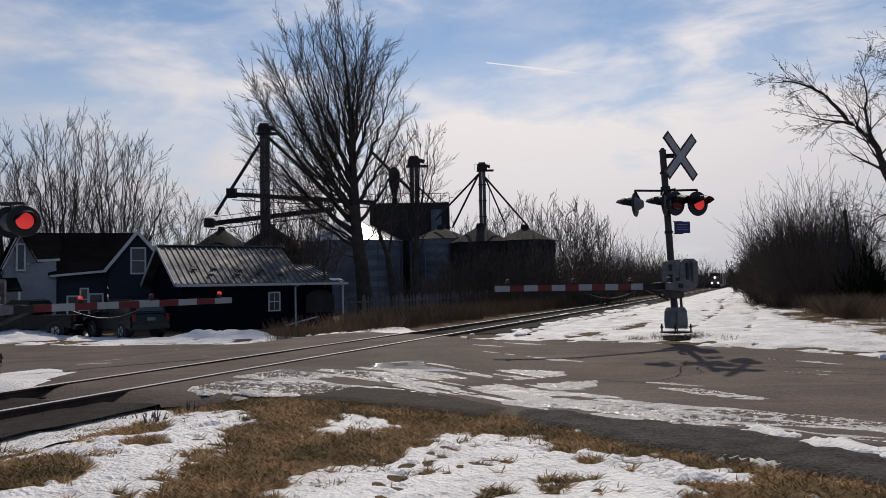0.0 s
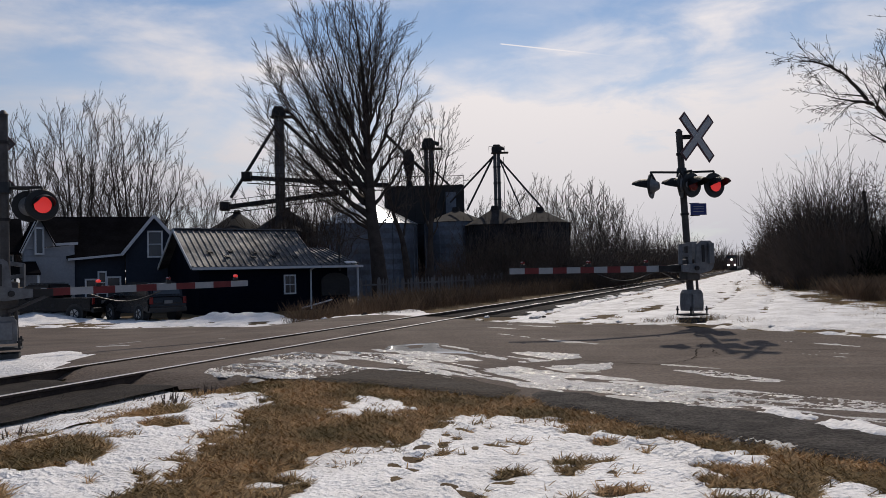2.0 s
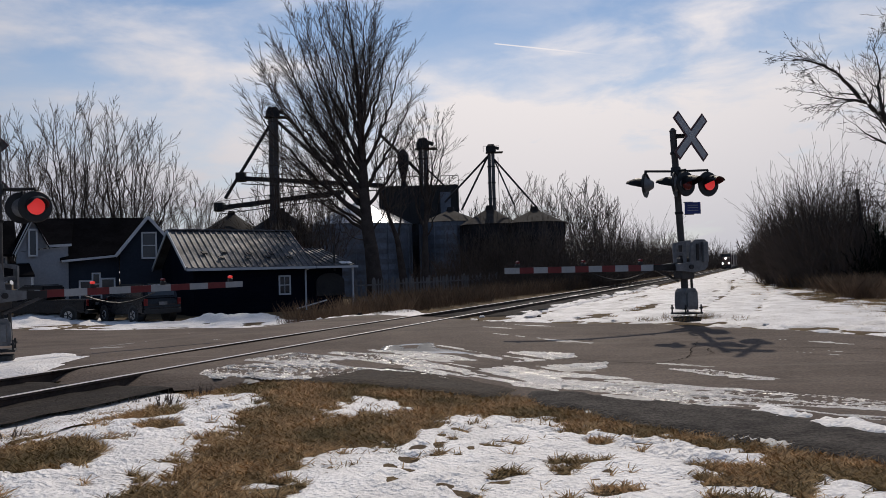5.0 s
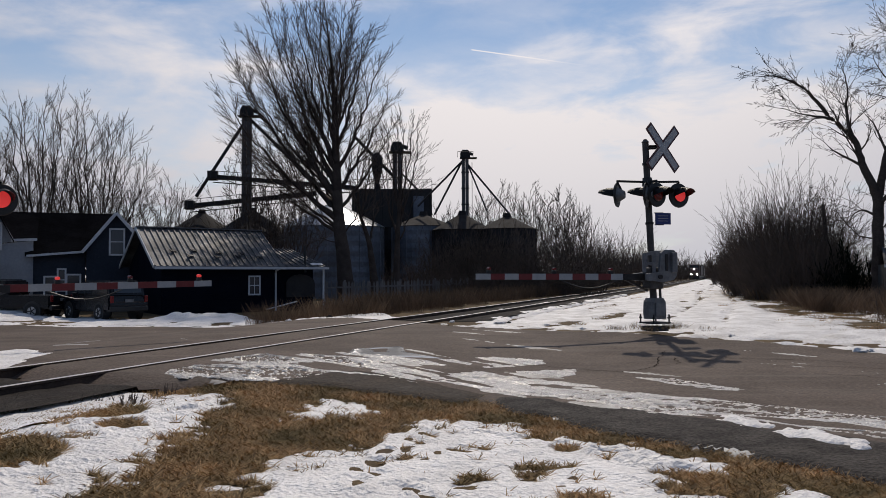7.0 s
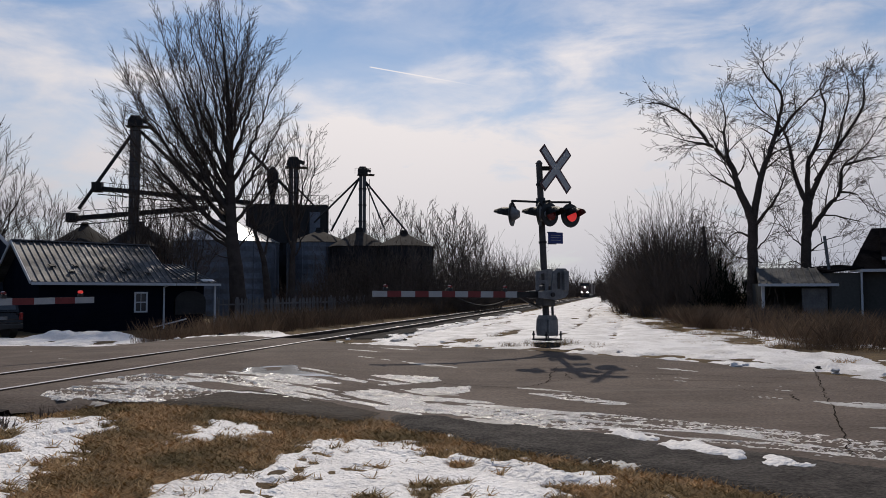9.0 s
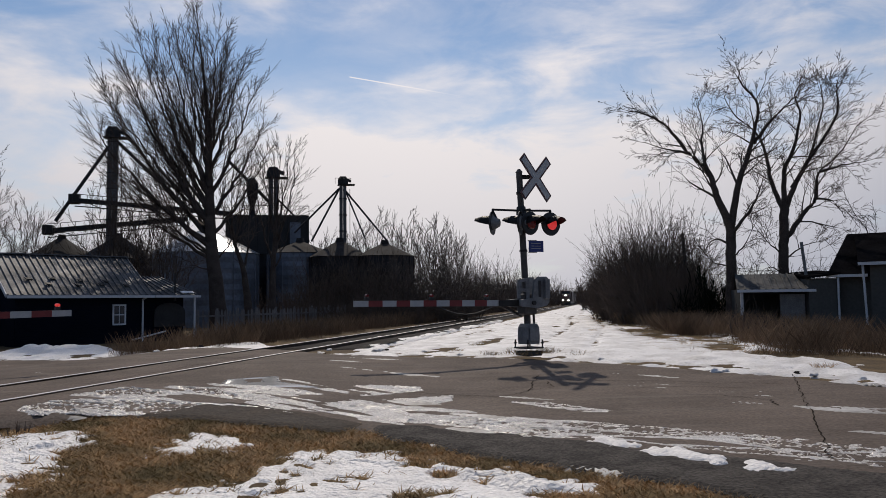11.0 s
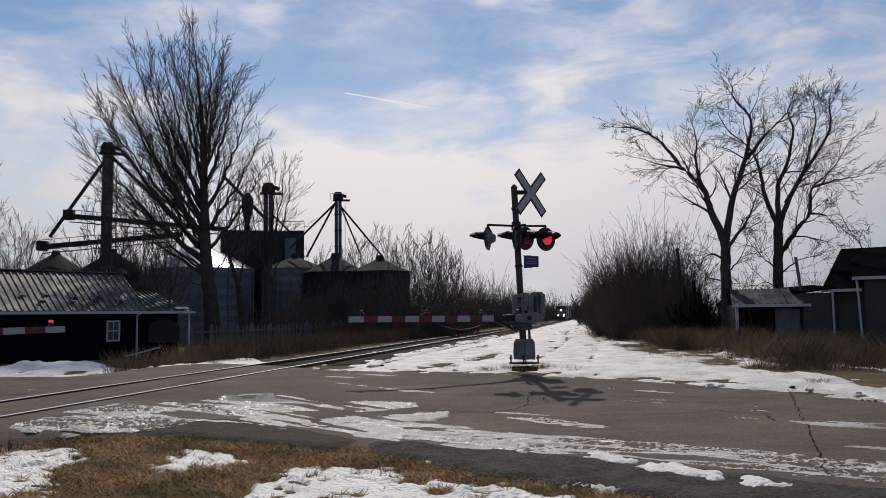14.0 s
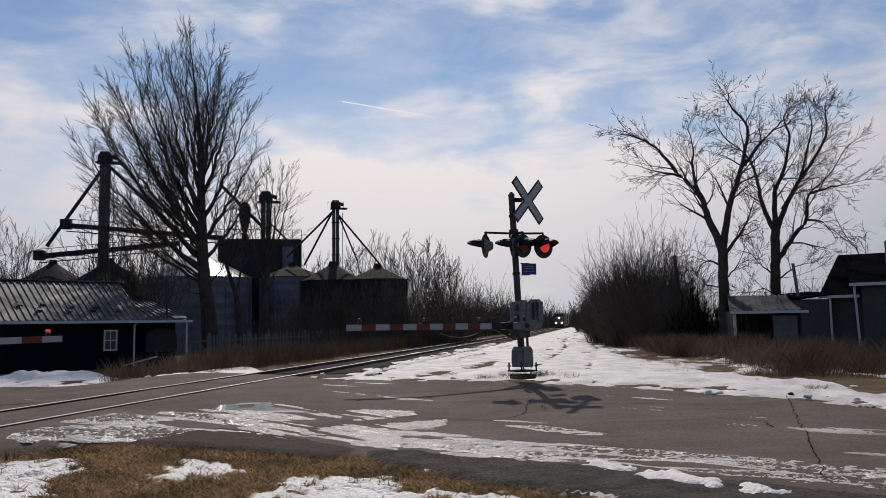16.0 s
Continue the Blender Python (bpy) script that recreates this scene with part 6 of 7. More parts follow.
def crowned_tree(name, at, turn, trunk_r, lead, limbs, seed, label, spacing=0.34, lengths=(1.0, 2.6), rmin=0.008, kids=(0, 4, 5), depth=2, bow=0.55):
    """A bare tree with a leading stem (across, up) and limbs (start height, across, away, end height, radius) that sweep out and then rise."""
    rnd = random.Random(seed)
    th = thing(name, pose(*at, 0, 0, turn), label, "tree", "bare trees")
    tw, cw = Wood(), Wood()
    stem = smooth_line([Vector((a, 0.0, b)) for a, b in lead], rnd, 5, 0.02)
    n = len(stem) - 1
    top = lead[-1][1]
    radii = [max(trunk_r * ((1 - p.z / (top * 1.02)) ** 1.35 * 1.12 if len(limbs) and top > 6 else 1 - 0.3 * i / n) * (1 + 0.35 * math.exp(-p.z * 1.5)), 0.02) for i, p in enumerate(stem)]
    tw.tube(stem, radii, 12)
    spec = (27, 0.03, 0.07, kids, 0.50, rmin)
    if top > 6:
        side_branches(cw, rnd, stem, [r * 0.4 for r in radii], spacing, lengths, (18, 36), 0.20, 0.42, depth, spec)
    heights = [p.z for p in stem]
    for z0, across, away, z1, r in limbs:
        a = Vector((float(np.interp(z0, heights, [p.x for p in stem])), 0, z0))
        b = Vector((across, away, z1))
        c = Vector((a.x + (b.x - a.x) * bow, b.y * bow, z0 + (z1 - z0) * (0.62 - 0.42 * bow)))
        line = []
        for k in range(15):
            u = k / 14
            w = 0.05 + 0.10 * u
            line.append(a * (1 - u) ** 2 + c * (2 * u * (1 - u)) + b * u * u + Vector([rnd.uniform(-w, w) if k else 0.0 for _ in range(3)]))
        rr = [max(r * (1 - 0.92 * (k / 14) ** 0.75), rmin * 1.5) for k in range(15)]
        tw.tube(line, rr, 7)
        side_branches(cw, rnd, line, rr, spacing, lengths, (16, 38), 0.14, 0.16, depth, spec)
    raw("trunk", tw.v, tw.f, M_BARK, th, True)
    raw("crown", cw.v, cw.f, M_TWIG, th)
    return th


def fan_tree(az_, dist, base, height, spread, stems, seed, label, **more):
    """A tree of many stems that open like a fan from one foot; highest in the middle."""
    rnd = random.Random(seed)
    limbs = []
    for k in range(stems):
        u = -1 + 2 * (k + 0.5 + rnd.uniform(-0.35, 0.35)) / stems
        away = rnd.uniform(-0.6, 0.6) * spread
        limbs.append((rnd.uniform(0.3, 1.9), spread * u, away, height * (1 - 0.32 * u * u) * rnd.uniform(0.86, 1.02), rnd.uniform(0.08, 0.14) * height / 12))
    return crowned_tree("bare_tree", (*polar(az_, dist), base), -az_, 0.26 * height / 12, [(0, -0.1), (0.03, 1.0), (0, 2.0)], limbs, seed, label, **{"bow": 0.5, **more})


def bush(at, radius, height, stems, seed, name="shrub", label="dense leafless brown thicket", depth=2, spread=0.35, rmin=0.008, kids=(0, 5, 6)):
    rnd = random.Random(seed)
    w = Wood()
    for k in range(stems):
        a, rr = rnd.uniform(0, 2 * math.pi), radius * math.sqrt(rnd.random())
        p = Vector((rr * math.cos(a), rr * math.sin(a), 0))
        d = Vector((math.cos(a) * spread * rr / radius + rnd.uniform(-0.2, 0.2), math.sin(a) * spread * rr / radius + rnd.uniform(-0.2, 0.2), 1)).normalized()
        h = height * rnd.uniform(0.6, 0.95) * (1 - 0.45 * (rr / radius) ** 2)
        grow(w, rnd, p, d, h, 0.012 + 0.006 * h, depth, (38, 0.03, 0.14, kids, 0.45, rmin))
    ob = raw(name, w.v, w.f, M_BRUSH)
    ob.matrix_world = pose(*at)
    return tagged(ob, label, "shrub", "leafless shrubs", "stuff" if depth < 2 or name == "weed_clump" else "")


def gzf(x, y):
    return float(field(np.array(x), np.array(y)))


# the maple: limbs sweep far out on one side, and stay close on the other
MAPLE = [(4.6, -6.5, 1.2, 9.9, 0.13), (5.4, -7.2, -1.5, 12.3, 0.2), (6.0, -6.4, 1.0, 14.1, 0.2), (6.6, -5.3, -0.8, 15.6, 0.21), (7.4, -4.0, 1.2, 17.0, 0.2), (8.3, -3.0, -1.0, 17.8, 0.17), (9.8, -2.1, 0.8, 18.6, 0.13),
         (5.8, -3.3, 5.0, 13.5, 0.17), (8.8, -0.2, -4.4, 15.8, 0.16), (4.4, 1.9, 0.8, 7.9, 0.08), (6.0, 2.9, -1.0, 11.3, 0.14), (7.2, 2.6, 1.0, 13.3, 0.16), (8.4, 2.1, -0.8, 15.3, 0.16), (9.8, 1.3, 0.8, 16.9, 0.14),
         (11.2, 0.4, -0.6, 18.3, 0.12), (3.9, -3.1, -0.6, 5.2, 0.05), (4.8, -4.3, 0.5, 8.1, 0.09), (10.4, -2.6, 0.6, 18.6, 0.12), (11.4, -0.2, -0.5, 18.6, 0.12), (12.4, -1.9, 0.4, 19.2, 0.1), (10.8, 1.2, -0.4, 17.2, 0.11),
         (9.2, -3.6, 0.3, 17.0, 0.12), (12.0, 0.4, 1.2, 17.8, 0.09), (6.2, -6.6, -0.5, 14.2, 0.14), (5.6, -7.3, 0.6, 11.8, 0.12), (7.0, -5.4, 0.3, 15.8, 0.13), (6.6, -4.6, -0.9, 14.0, 0.1), (5.0, -6.2, -0.7, 10.0, 0.09),
         (7.6, -5.9, 0.2, 16.6, 0.12), (8.4, -4.8, -0.3, 17.6, 0.11), (6.9, -6.9, 0.1, 15.2, 0.12), (9.0, -4.2, 0.4, 18.2, 0.1)]
crowned_tree("bare_tree", (*polar(-5.7, 50), -0.5), 5.7, 0.50, [(0.05, -0.1), (-0.15, 3.0), (-0.5, 6.0), (-0.7, 11.0), (-0.85, 14.5), (-1.15, 17.2), (-1.5, 20.2)], MAPLE, 11, "tall bare maple towering over the grain bins", spacing=0.34, lengths=(1.2, 2.6), rmin=0.0075, kids=(0, 4, 5))
crowned_tree("bare_tree", (*polar(-2.2, 52), -0.5), 2.2, 0.28, [(0, -0.1), (0.1, 3.0), (0.2, 6.0), (0.4, 8.5), (0.6, 11.6)],
             [(4.5, -1.3, 0.4, 10.5, 0.09), (5.0, 1.6, -0.3, 11.2, 0.10), (5.6, 1.2, 0.5, 12.0, 0.10), (6.2, -0.6, -0.5, 11.6, 0.09), (4.0, 1.6, 0.4, 8.2, 0.07), (7.0, 0.2, 0.8, 11.8, 0.07)], 5, "slim bare tree standing beside the maple", spacing=0.5, lengths=(1.1, 2.4), kids=(0, 3, 4))
crowned_tree("bare_tree", (*polar(-3.55, 51), -0.5), 3.55, 0.30, [(0, -0.1), (-0.2, 2.2), (-0.5, 4.2), (-1.1, 6.2), (-1.2, 9.6)],
             [(4.2, 0.7, 0.3, 9.4, 0.09), (5.0, -1.9, -0.4, 9.2, 0.08), (5.6, -0.2, 0.5, 10.8, 0.08)], 8, "slim leaning bare tree beside the maple", spacing=0.55, lengths=(1.0, 2.2), kids=(0, 3, 4))
FAN = "bare many-stemmed tree behind the houses"
for az_, dist, h, sp, st, sd in ((-28.6, 60, 13.6, 3.6, 9, 21), (-25.6, 59, 14.6, 3.7, 12, 22), (-22.5, 60, 15.0, 4.3, 15, 23), (-31.8, 61, 13.0, 4.0, 9, 25), (-20.0, 62, 9.0, 2.2, 7, 24), (-17.6, 63, 9.4, 2.2, 9, 26)):
    fan_tree(az_, dist, -0.5, h * 0.92, sp * 0.92, st, sd, FAN, spacing=0.58, lengths=(1.3, 2.9), rmin=0.009, kids=(0, 3, 5), bow=0.58)
for az_, dist, h, sp, sd in ((-14.6, 90, 9.0, 2.6, 31), (-12.6, 58, 10.4, 2.4, 33), (-10.6, 60, 10.8, 2.5, 34), (-9.0, 57, 8.0, 2.0, 35), (-8.6, 92, 10.0, 3.0, 36)):
    fan_tree(az_, dist, -0.5, h, sp, 8, sd, "small bare tree behind the garage", spacing=0.55, lengths=(1.2, 2.6), rmin=0.010, kids=(0, 3, 4))
for az_, dist, h, sp, sd in ((3.8, 82, 9.8, 2.6, 131), (5.6, 80, 10.6, 2.8, 132), (7.4, 79, 10.2, 2.6, 133), (1.2, 84, 9.0, 2.4, 134), (9.3, 74, 9.4, 1.8, 135), (10.6, 80, 9.2, 2.0, 136)):
    fan_tree(az_, dist, -0.5, h, sp, 9, sd, "bare many-stemmed tree behind the grain bins", spacing=0.6, lengths=(1.1, 2.6), rmin=0.012, kids=(0, 3, 4))
# the two large walnuts on the other side of the lane
x, y = polar(29.7, 40)
limbed_tree("bare_tree", (x, y, 0.0), -29.7, (0.27, [(0, -0.1), (0.03, 1.7), (0.07, 3.6), (0.1, 5.1)]),
            [(0.22, [(0.08, 4.9), (-0.47, 6.36), (-0.81, 7.5), (-1.63, 8.4), (-2.6, 9.7), (-3.6, 10.4), (-4.5, 10.5)]), (0.11, [(-0.8, 7.4), (-1.1, 8.8), (-1.03, 10.0), (-1.3, 11.1)]),
             (0.09, [(-1.63, 8.4), (-2.5, 8.55), (-3.6, 8.9)]), (0.20, [(0.14, 4.9), (0.53, 6.95), (1.03, 8.35), (1.3, 9.5), (1.5, 10.7), (0.75, 11.8), (0.76, 12.4)]),
             (0.12, [(1.25, 8.8), (2.1, 9.9), (3.0, 10.8), (3.4, 11.2)]), (0.11, [(0.2, 4.6), (0.92, 5.5), (1.4, 6.4), (1.65, 7.2)]), (0.08, [(-0.03, 4.1), (-0.65, 4.3), (-1.3, 3.6)]), (0.06, [(0.1, 3.4), (0.7, 4.0), (1.2, 5.0)]), (0.05, [(0.0, 3.0), (-0.8, 3.3), (-1.6, 4.4)])], 41,
            "large bare walnut with wide crooked limbs")
x, y = polar(33.1, 42)
limbed_tree("bare_tree", (x, y, 0.0), -33.1, (0.26, [(0, -0.1), (-0.03, 3.0), (0.02, 4.3), (0.1, 6.0)]),
            [(0.15, [(0.03, 5.8), (-0.4, 7.0), (-0.65, 8.5), (-1.05, 9.7), (-2.1, 10.9), (-2.55, 12.0)]), (0.16, [(0.1, 5.8), (0.16, 7.6), (0.6, 8.7), (0.95, 10.3), (0.75, 11.3), (1.1, 11.8)]),
             (0.16, [(0.15, 5.8), (0.83, 7.4), (1.6, 8.6), (2.55, 10.2), (2.6, 11.3), (2.65, 11.8)]), (0.16, [(0.1, 4.3), (0.9, 5.5), (1.5, 6.3), (1.7, 7.5), (2.6, 8.4), (3.55, 9.9)]),
             (0.09, [(1.7, 7.4), (2.6, 7.55), (3.6, 7.6)]), (0.08, [(1.5, 6.3), (2.25, 6.15), (2.8, 5.3)]), (0.11, [(0.45, 6.8), (1.3, 8.3), (1.95, 10.6), (1.9, 11.7)]), (0.06, [(0.0, 3.6), (-0.7, 4.2), (-1.4, 5.2)]), (0.06, [(0.0, 3.3), (0.9, 4.0), (2.0, 4.3)]), (0.05, [(0.0, 2.6), (-0.6, 3.0), (-1.1, 2.7)])], 43,
            "large bare walnut with many rising limbs")
for k in range(10):
    x, y = polar(27.6 + 1.35 * k, 84 + 5 * math.sin(k * 1.9))
    bush((x, y, 0.0), 3.2, 4.4 + 1.2 * math.sin(k * 2.7), 34, 500 + k, label="far leafless brush behind the sheds", kids=(0, 2, 4), rmin=0.013)
x, y = polar(40.5, 60)
spreading_tree("bare_tree", (x, y, 0.0), [(0.3 * k, (math.cos(k * 2.4) * 0.4, math.sin(k * 2.4) * 0.4, 1), 6.5, 0.12) for k in range(4)], 47, "small bare tree behind the bungalow", depth=3, ratio=0.45)

# thicket beside the lane
for k, (az_, dist, r, h, st) in enumerate(((21.6, 78, 1.2, 4.6, 30), (22.1, 68, 1.6, 5.8, 40), (22.6, 60, 1.7, 6.4, 44), (23.1, 53, 1.9, 6.6, 50), (23.7, 49, 2.0, 6.7, 52), (24.6, 47, 2.0, 7.0, 52), (25.5, 46, 1.9, 6.9, 50), (26.3, 46, 1.3, 6.0, 34),
                                           (22.2, 55, 1.6, 3.8, 80), (22.9, 49, 1.7, 4.2, 90), (23.8, 45, 1.7, 4.2, 90), (24.8, 43, 1.7, 4.2, 90), (25.8, 42, 1.6, 3.8, 90), (26.7, 42, 1.3, 2.6, 50), (21.8, 66, 1.2, 3.2, 50))):
    x, y = polar(az_, dist)
    bush((x, y, gzf(x, y)), r, h * 0.86, int(st * 1.35), 60 + k, kids=(0, 3, 7) if h > 4.3 else (0, 3, 7), spread=0.2 if h > 4.3 else 0.35, rmin=0.0075)
# brush in front of the bins, then the row of growth that runs on beside the track
for k, (az_, dist, r, h) in enumerate(((-0.8, 57, 2.2, 3.0), (1.0, 58, 2.2, 3.8), (2.4, 57, 2.2, 4.6), (3.8, 56, 2.2, 4.8), (5.2, 56, 2.2, 5.0), (6.6, 56, 2.2, 5.0), (7.9, 58, 2.2, 5.0), (9.2, 62, 2.4, 4.8), (10.4, 68, 2.6, 4.8), (8.6, 54, 2.0, 2.6), (6.0, 51, 2.0, 2.4), (3.4, 51, 2.0, 2.2), (1.2, 51, 2.0, 2.0), (4.8, 52, 2.0, 2.6), (10.2, 57, 2.0, 2.4))):
    x, y = polar(az_, dist)
    bush((x, y, -0.4), r * 1.1, h, 64, 90 + k, label="leafless brush growing along the railway", kids=(0, 3, 6), rmin=0.0085)
for k in range(15):
    az_ = 10.4 + 8.2 * (k / 14) ** 0.8
    dist = 15.5 / math.sin(radians(20.6 - az_))
    x, y = polar(az_, dist)
    far_ = dist / 75
    bush((x, y, -0.3), 2.4 * far_ ** 0.8, (6.4 + 1.4 * math.sin(k * 2.2)) * (1 + 0.06 * far_), 44, 210 + k, label="row of leafless brush beside the railway", kids=(0, 3, 5), rmin=0.008 * far_)
    bush((x * 0.965 + 0.4, y * 0.965, -0.3), 2.6 * far_ ** 0.8, 4.6, 66, 240 + k, label="low leafless brush beside the railway", kids=(0, 3, 5), rmin=0.009 * far_)
for k, (az_, dist, r, h) in enumerate(((20.3, 330, 6, 6), (19.6, 480, 10, 9), (20.55, 150, 2.4, 4.0), (20.6, 108, 1.8, 4.2), (18.9, 380, 7, 8))):
    x, y = polar(az_, dist)
    bush((x, y, 0), r, h, 50, 140 + k, label="distant leafless brush beside the line", rmin=0.03)


def tufts(name, label, places, height, blades, seed, mat, width=0.012, lay=0.5):
    """Many thin leaning blades as one mesh."""
    rnd = np.random.default_rng(seed)
    V, F = [], []
    for (x_, y_, z_, r_) in places:
        a = rnd.random(blades) * 2 * np.pi
        rr = r_ * np.sqrt(rnd.random(blades))
        bx2, by2 = x_ + rr * np.cos(a), y_ + rr * np.sin(a)
        h = height * (0.45 + 0.75 * rnd.random(blades)) * rnd.choice([0.3, 0.5, 0.7, 0.9, 1.2])
        dx, dy = rnd.normal(0, lay, blades) * h, rnd.normal(0, lay, blades) * h
        t = rnd.random(blades) * np.pi
        wx2, wy2 = width * np.cos(t), width * np.sin(t)
        for i in range(blades):
            o = len(V)
            V += [(bx2[i] - wx2[i], by2[i] - wy2[i], z_), (bx2[i] + wx2[i], by2[i] + wy2[i], z_), (bx2[i] + dx[i] * 0.55 + wx2[i] * 0.7, by2[i] + dy[i] * 0.55 + wy2[i] * 0.7, z_ + h[i] * 0.6), (bx2[i] + dx[i], by2[i] + dy[i], z_ + h[i])]
            F += [(o, o + 1, o + 2), (o, o + 2, o + 3)]
    return tagged(raw(name, V, F, mat), label, "grass", kind="stuff")


rnd2 = random.Random(9)
places = []
for k in range(1100):          # dry weeds between the track and the garage
    n_, s_ = rnd2.uniform(-18, -10.9), rnd2.uniform(24, 75)
    x, y = xy(n_, s_)
    if inside(ROAD, np.array(x), np.array(y)) < -0.9 and (n_ > -16.5 or s_ > 36):
        places.append((x, y, gzf(x, y), 0.5))
tufts("dry_weeds", "knee-high brown dry weeds beside the track", places, 0.68, 84, 1, M_WEED, 0.0038, 0.28)
places = []
for k in range(620):          # weeds between the lane and the sheds
    s_ = rnd2.uniform(19, 60)
    n_ = np.interp(s_, *LANE_EDGE) + 1.6 + abs(rnd2.gauss(0, 1)) * 3.2 + 1.2 * math.sin(s_ * 0.9) * math.sin(s_ * 0.37 + 1)
    x, y = xy(n_, s_)
    places.append((x, y, gzf(x, y), 0.5))
tufts("dry_weeds", "brown dry weeds in front of the sheds", places, 0.62, 96, 2, M_WEED, 0.0032, 0.34)
places = []
for k in range(420):          # matted straw at the lane's edge
    s_ = rnd2.uniform(19, 70)
    n_ = np.interp(s_, *LANE_EDGE) + 0.8 + rnd2.gauss(0, 1.0)
    x, y = xy(n_, s_)
    places.append((x, y, gzf(x, y), 0.4))
for k in range(36):          # thin tufts coming through the snow of the lane and verge
    s_ = rnd2.uniform(16, 60)
    n_ = np.interp(s_, *LANE_EDGE) - abs(rnd2.gauss(0, 1)) * 1.3 if k % 3 else rnd2.uniform(-6, -3.2)
    x, y = xy(n_, s_)
    if inside(ROAD, np.array(x), np.array(y)) < -0.3:
        places.append((x, y, gzf(x, y) + 0.03, 0.22))
for k in range(12):
    s_ = rnd2.uniform(24, 44)
    x, y = xy(np.interp(s_, *LANE_EDGE) + 1.8 + rnd2.uniform(0.5, 7), s_)
    bush((x, y, gzf(x, y)), 0.8, rnd2.uniform(0.7, 1.2), 10, 300 + k, name="weed_clump", label="dry brown weed clump with thin stems", depth=2, rmin=0.005, kids=(0, 2, 3))
for k in range(14):
    n_, s_ = rnd2.uniform(-17, -11.5), rnd2.uniform(30, 60)
    x, y = xy(n_, s_)
    bush((x, y, gzf(x, y)), 0.9, rnd2.uniform(0.6, 1.0), 10, 330 + k, name="weed_clump", label="dry brown weed clump with thin stems", depth=2, rmin=0.005, kids=(0, 2, 3))
x, y = polar(27.8, 41)
ev = bush((x, y, gzf(x, y)), 1.1, 2.3, 46, 350, name="juniper", label="dark evergreen juniper beside the walnut", kids=(0, 5, 7), rmin=0.02)
ev.data.materials[0] = M_EVERGREEN
stub = link("dead_trunk", rod((0.1, 0, 0), (-0.25, 0, 4.9), 0.13, 0.09, 9), M_BARK)
stub.matrix_world = pose(*polar(27.0, 44), 0.05)
tagged(stub, "bare leaning dead trunk in the thicket", "trunk")
tufts("verge_straw", "flattened straw-brown grass at the lane edge", places, 0.08, 70, 3, M_STRAW, 0.005, 1.1)
places = [(4.96 + rnd2.gauss(0, 0.55), 17.3 + rnd2.gauss(0, 0.3), 0.30, 0.2) for k in range(34)]
tufts("verge_straw", "dry tufts round the signal foundation", places, 0.12, 26, 4, M_STRAW, 0.004, 0.6)

# turf of the bare lawn
rg = np.random.default_rng(12)
cand = np.stack([rg.uniform(-6.5, 5.0, 420000), rg.uniform(3.9, 10.4, 420000)], 1)
okay = (lawn_snow(cand[:, 0], cand[:, 1]) < -0.01 + 0.05 * rg.random(len(cand)) ** 8) & (inside(ROAD, cand[:, 0], cand[:, 1]) < 0.12 * rg.normal(0, 1, len(cand))) & (ns(cand[:, 0], cand[:, 1])[0] > TRACK_N + 1.75)
cand = cand[okay][:190000]
cz = field(cand[:, 0], cand[:, 1])
nb = len(cand)
hh = 0.010 + 0.055 * rg.random(nb) ** 2
tt, ln = rg.random(nb) * 2 * np.pi, 0.04 + 0.09 * rg.random(nb)
wd, t2 = 0.0026 + 0.0034 * rg.random(nb), tt + np.pi / 2
A0 = np.stack([cand[:, 0] - wd * np.cos(t2), cand[:, 1] - wd * np.sin(t2), cz], 1)
A1 = np.stack([cand[:, 0] + wd * np.cos(t2), cand[:, 1] + wd * np.sin(t2), cz], 1)
A2 = np.stack([cand[:, 0] + 0.6 * ln * np.cos(tt) + wd * np.cos(t2), cand[:, 1] + 0.6 * ln * np.sin(tt) + wd * np.sin(t2), cz + 0.68 * hh], 1)
A3 = np.stack([cand[:, 0] + ln * np.cos(tt), cand[:, 1] + ln * np.sin(tt), cz + hh], 1)
V = np.stack([A0, A1, A2, A3], 1).reshape(-1, 3)
ii = np.arange(nb) * 4
F = np.concatenate([np.stack([ii, ii + 1, ii + 2], 1), np.stack([ii, ii + 2, ii + 3], 1)])
tagged(raw("lawn_grass", V.tolist(), F.tolist(), M_STRAW), "matted dead brown lawn grass", "grass", kind="stuff")

# ---- small things ----
def lump(name, at, size, mat, seed, label, category, squash=0.6):
    """A rough stone or clod."""
    rnd = random.Random(seed)
    bm = bmesh.new()
    bmesh.ops.create_icosphere(bm, subdivisions=3, radius=size)
    for v in bm.verts:
        k = 0.72 + 0.55 * noise.noise(v.co * (1.6 / size) + Vector((seed, 0, 0))) + 0.2 * noise.noise(v.co * (4 / size))
        v.co = Vector((v.co.x * k, v.co.y * k, max(v.co.z * k * squash, -0.15 * size)))
    ob = link(name, bm, mat, True)
    ob.matrix_world = pose(at[0], at[1], at[2], 0, 0, rnd.uniform(0, 360))
    return tagged(ob, label, category, name + "s")


def top_z(x, y):
    return gzf(x, y) + 0.05


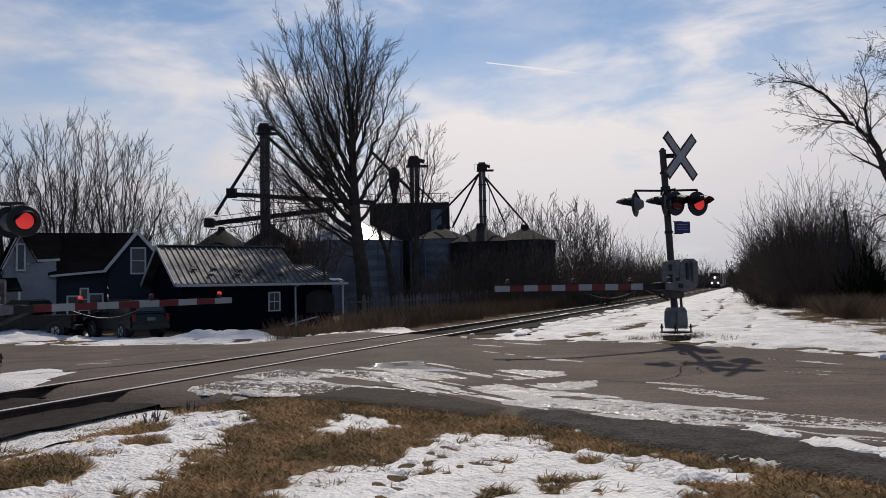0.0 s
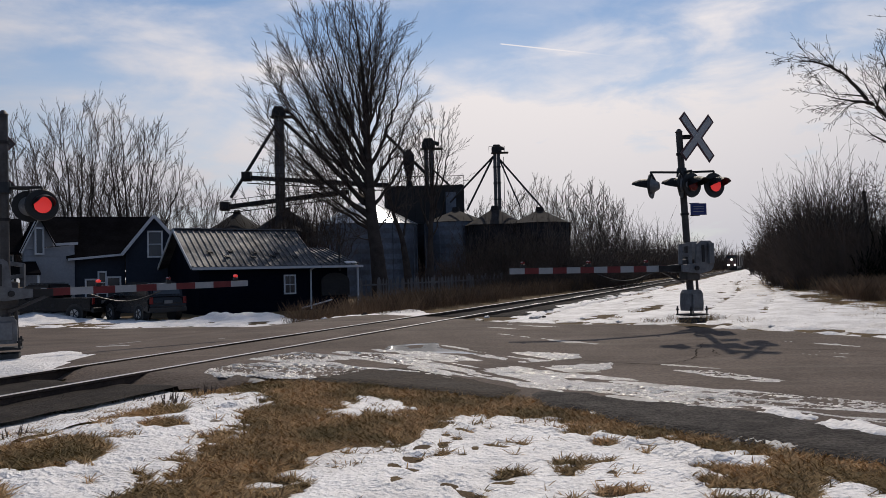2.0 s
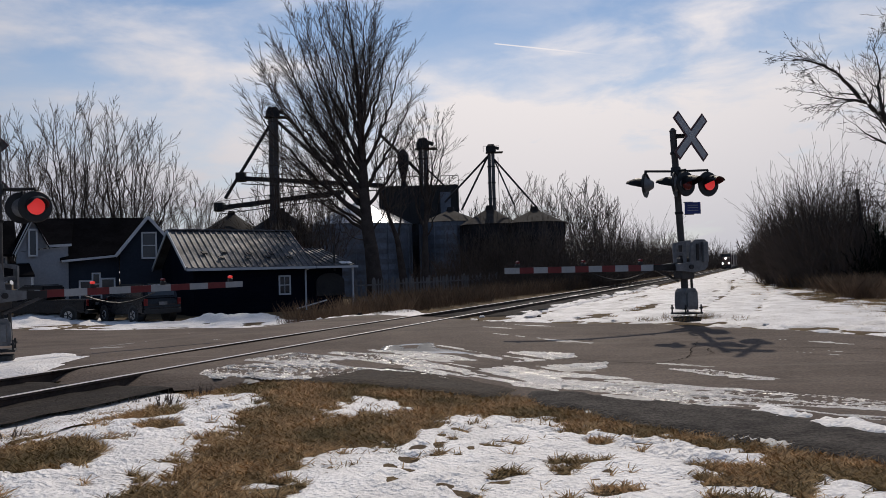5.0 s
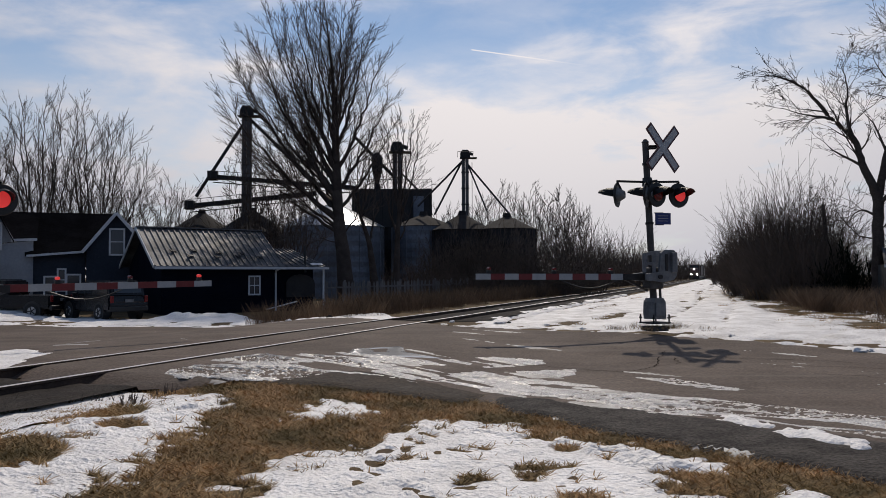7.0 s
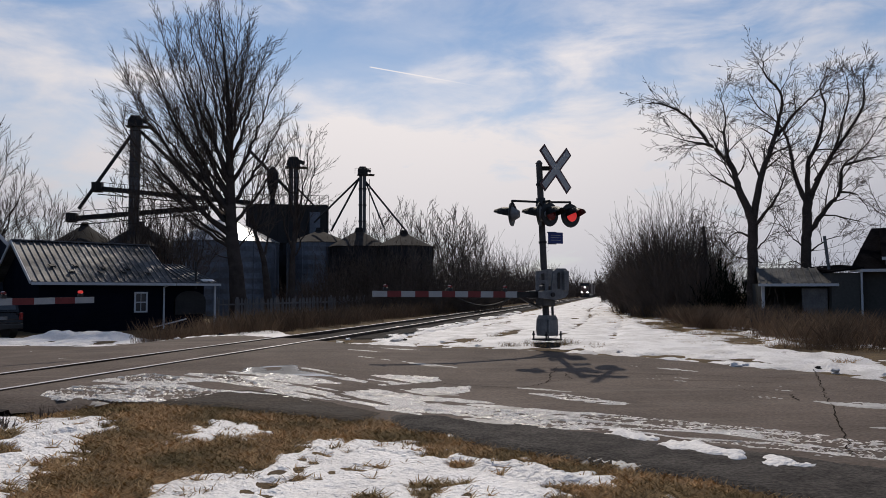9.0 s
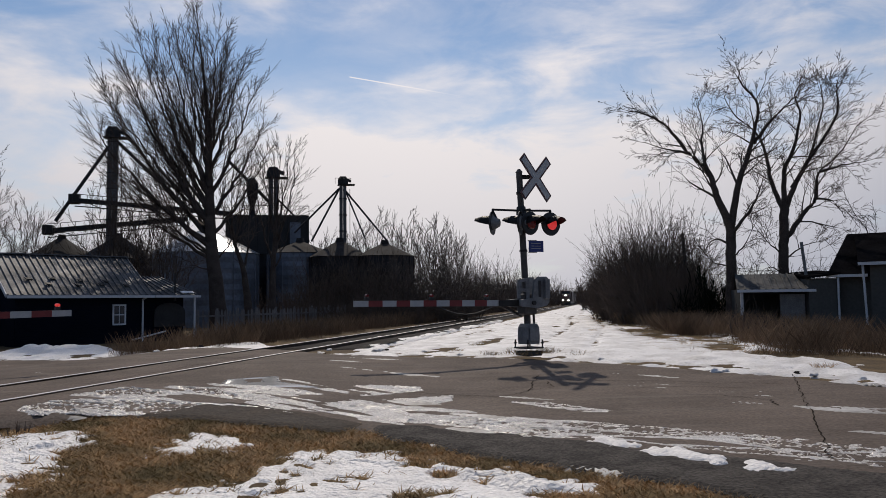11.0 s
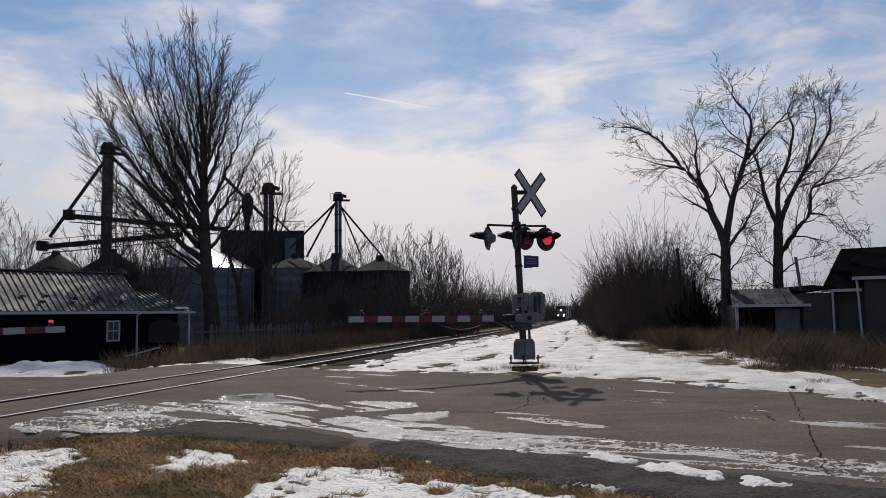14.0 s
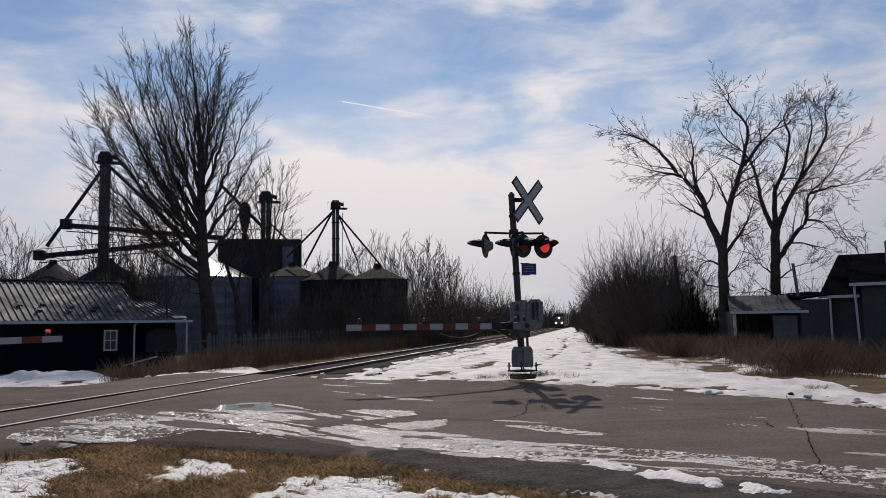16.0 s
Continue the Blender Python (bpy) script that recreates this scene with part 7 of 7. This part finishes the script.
for k, (x, y, r_) in enumerate(((7.5, 13.75, 0.13), (7.75, 13.85, 0.08), (1.9, 20.9, 0.16), (2.05, 21.2, 0.10), (3.0, 19.9, 0.09), (-4.6, 26.9, 0.12), (0.7, 21.7, 0.10), (3.6, 18.4, 0.08), (6.3, 16.4, 0.09), (8.9, 12.9, 0.10), (9.4, 12.3, 0.08))):
    lump("snow_clod", (x, y, top_z(x, y)), r_, M_SNOWLANE, 400 + k, "frozen clod of ploughed snow at the road edge", "snow clod")
for k, (x, y, r_) in enumerate(((8.9, 13.4, 0.07), (-3.2, 26.6, 0.14), (-1.5, 10.9, 0.04), (-0.9, 9.9, 0.035), (2.2, 21.4, 0.09))):
    lump("stone", (x, y, top_z(x, y) - 0.02), r_, M_BALLAST, 430 + k, "small dark stone beside the road", "stone")
for k, (x, y) in enumerate(((-3.75, 8.9), (-3.4, 9.1), (-4.3, 8.4), (-4.0, 7.0), (-3.0, 9.3), (-4.6, 8.9), (-3.2, 8.7))):
    bush((x, y, gzf(x, y)), 0.14, 0.17, 8, 450 + k, name="grass_sprig", label="dry sprig standing in the snow", depth=1, spread=0.6, rmin=0.0018, kids=(0, 4))
brd = link("snowy_board", box((1.5, 0.18, 0.05), (0, 0, 0), (0, -14, 0), 0.01), M_TRIM)
brd.matrix_world = pose(*polar(-10.2, 38.5), 0.1, 0, 0, 20)
tagged(brd, "pale snow-covered board lying in the dry weeds", "board")
low_fence = thing("low_fence", pose(*polar(39.0, 24.0), float(field(np.array(15.1), np.array(18.6))), 0, 0, -52), "low weathered wire and picket fence by the bungalow", "fence")
for k in range(26):
    part("picket", box((0.035, 0.02, 0.5 + 0.05 * math.sin(k * 2.3)), (0.16 * k, 0, 0.25)), M_TRIM if k % 3 else M_FENCE, low_fence)
for z_ in (0.14, 0.4):
    part("wire", rod((-0.1, 0, z_), (4.2, 0, z_), 0.008, sides=6), M_FENCE, low_fence)

# ---- ties, last ----
tie = box((2.55, 0.22, 0.16), bevel=0.012)
tm = bpy.data.meshes.new("tie")
tie.to_mesh(tm)
tie.free()
tm.materials.append(M_TIE)
s_ = -8.0
made = 0
while made < 240:
    if not 7.7 < s_ < 22.3:
        o = new("tie", tm)
        o.parent = railway
        o.matrix_local = pose(*xy(TRACK_N + random.uniform(-0.04, 0.04), s_), RAIL_Z - 0.25, 0, 0, -math.degrees(math.atan2(TS, TC)) + random.uniform(-1, 1))
        made += 1
    s_ += 0.56
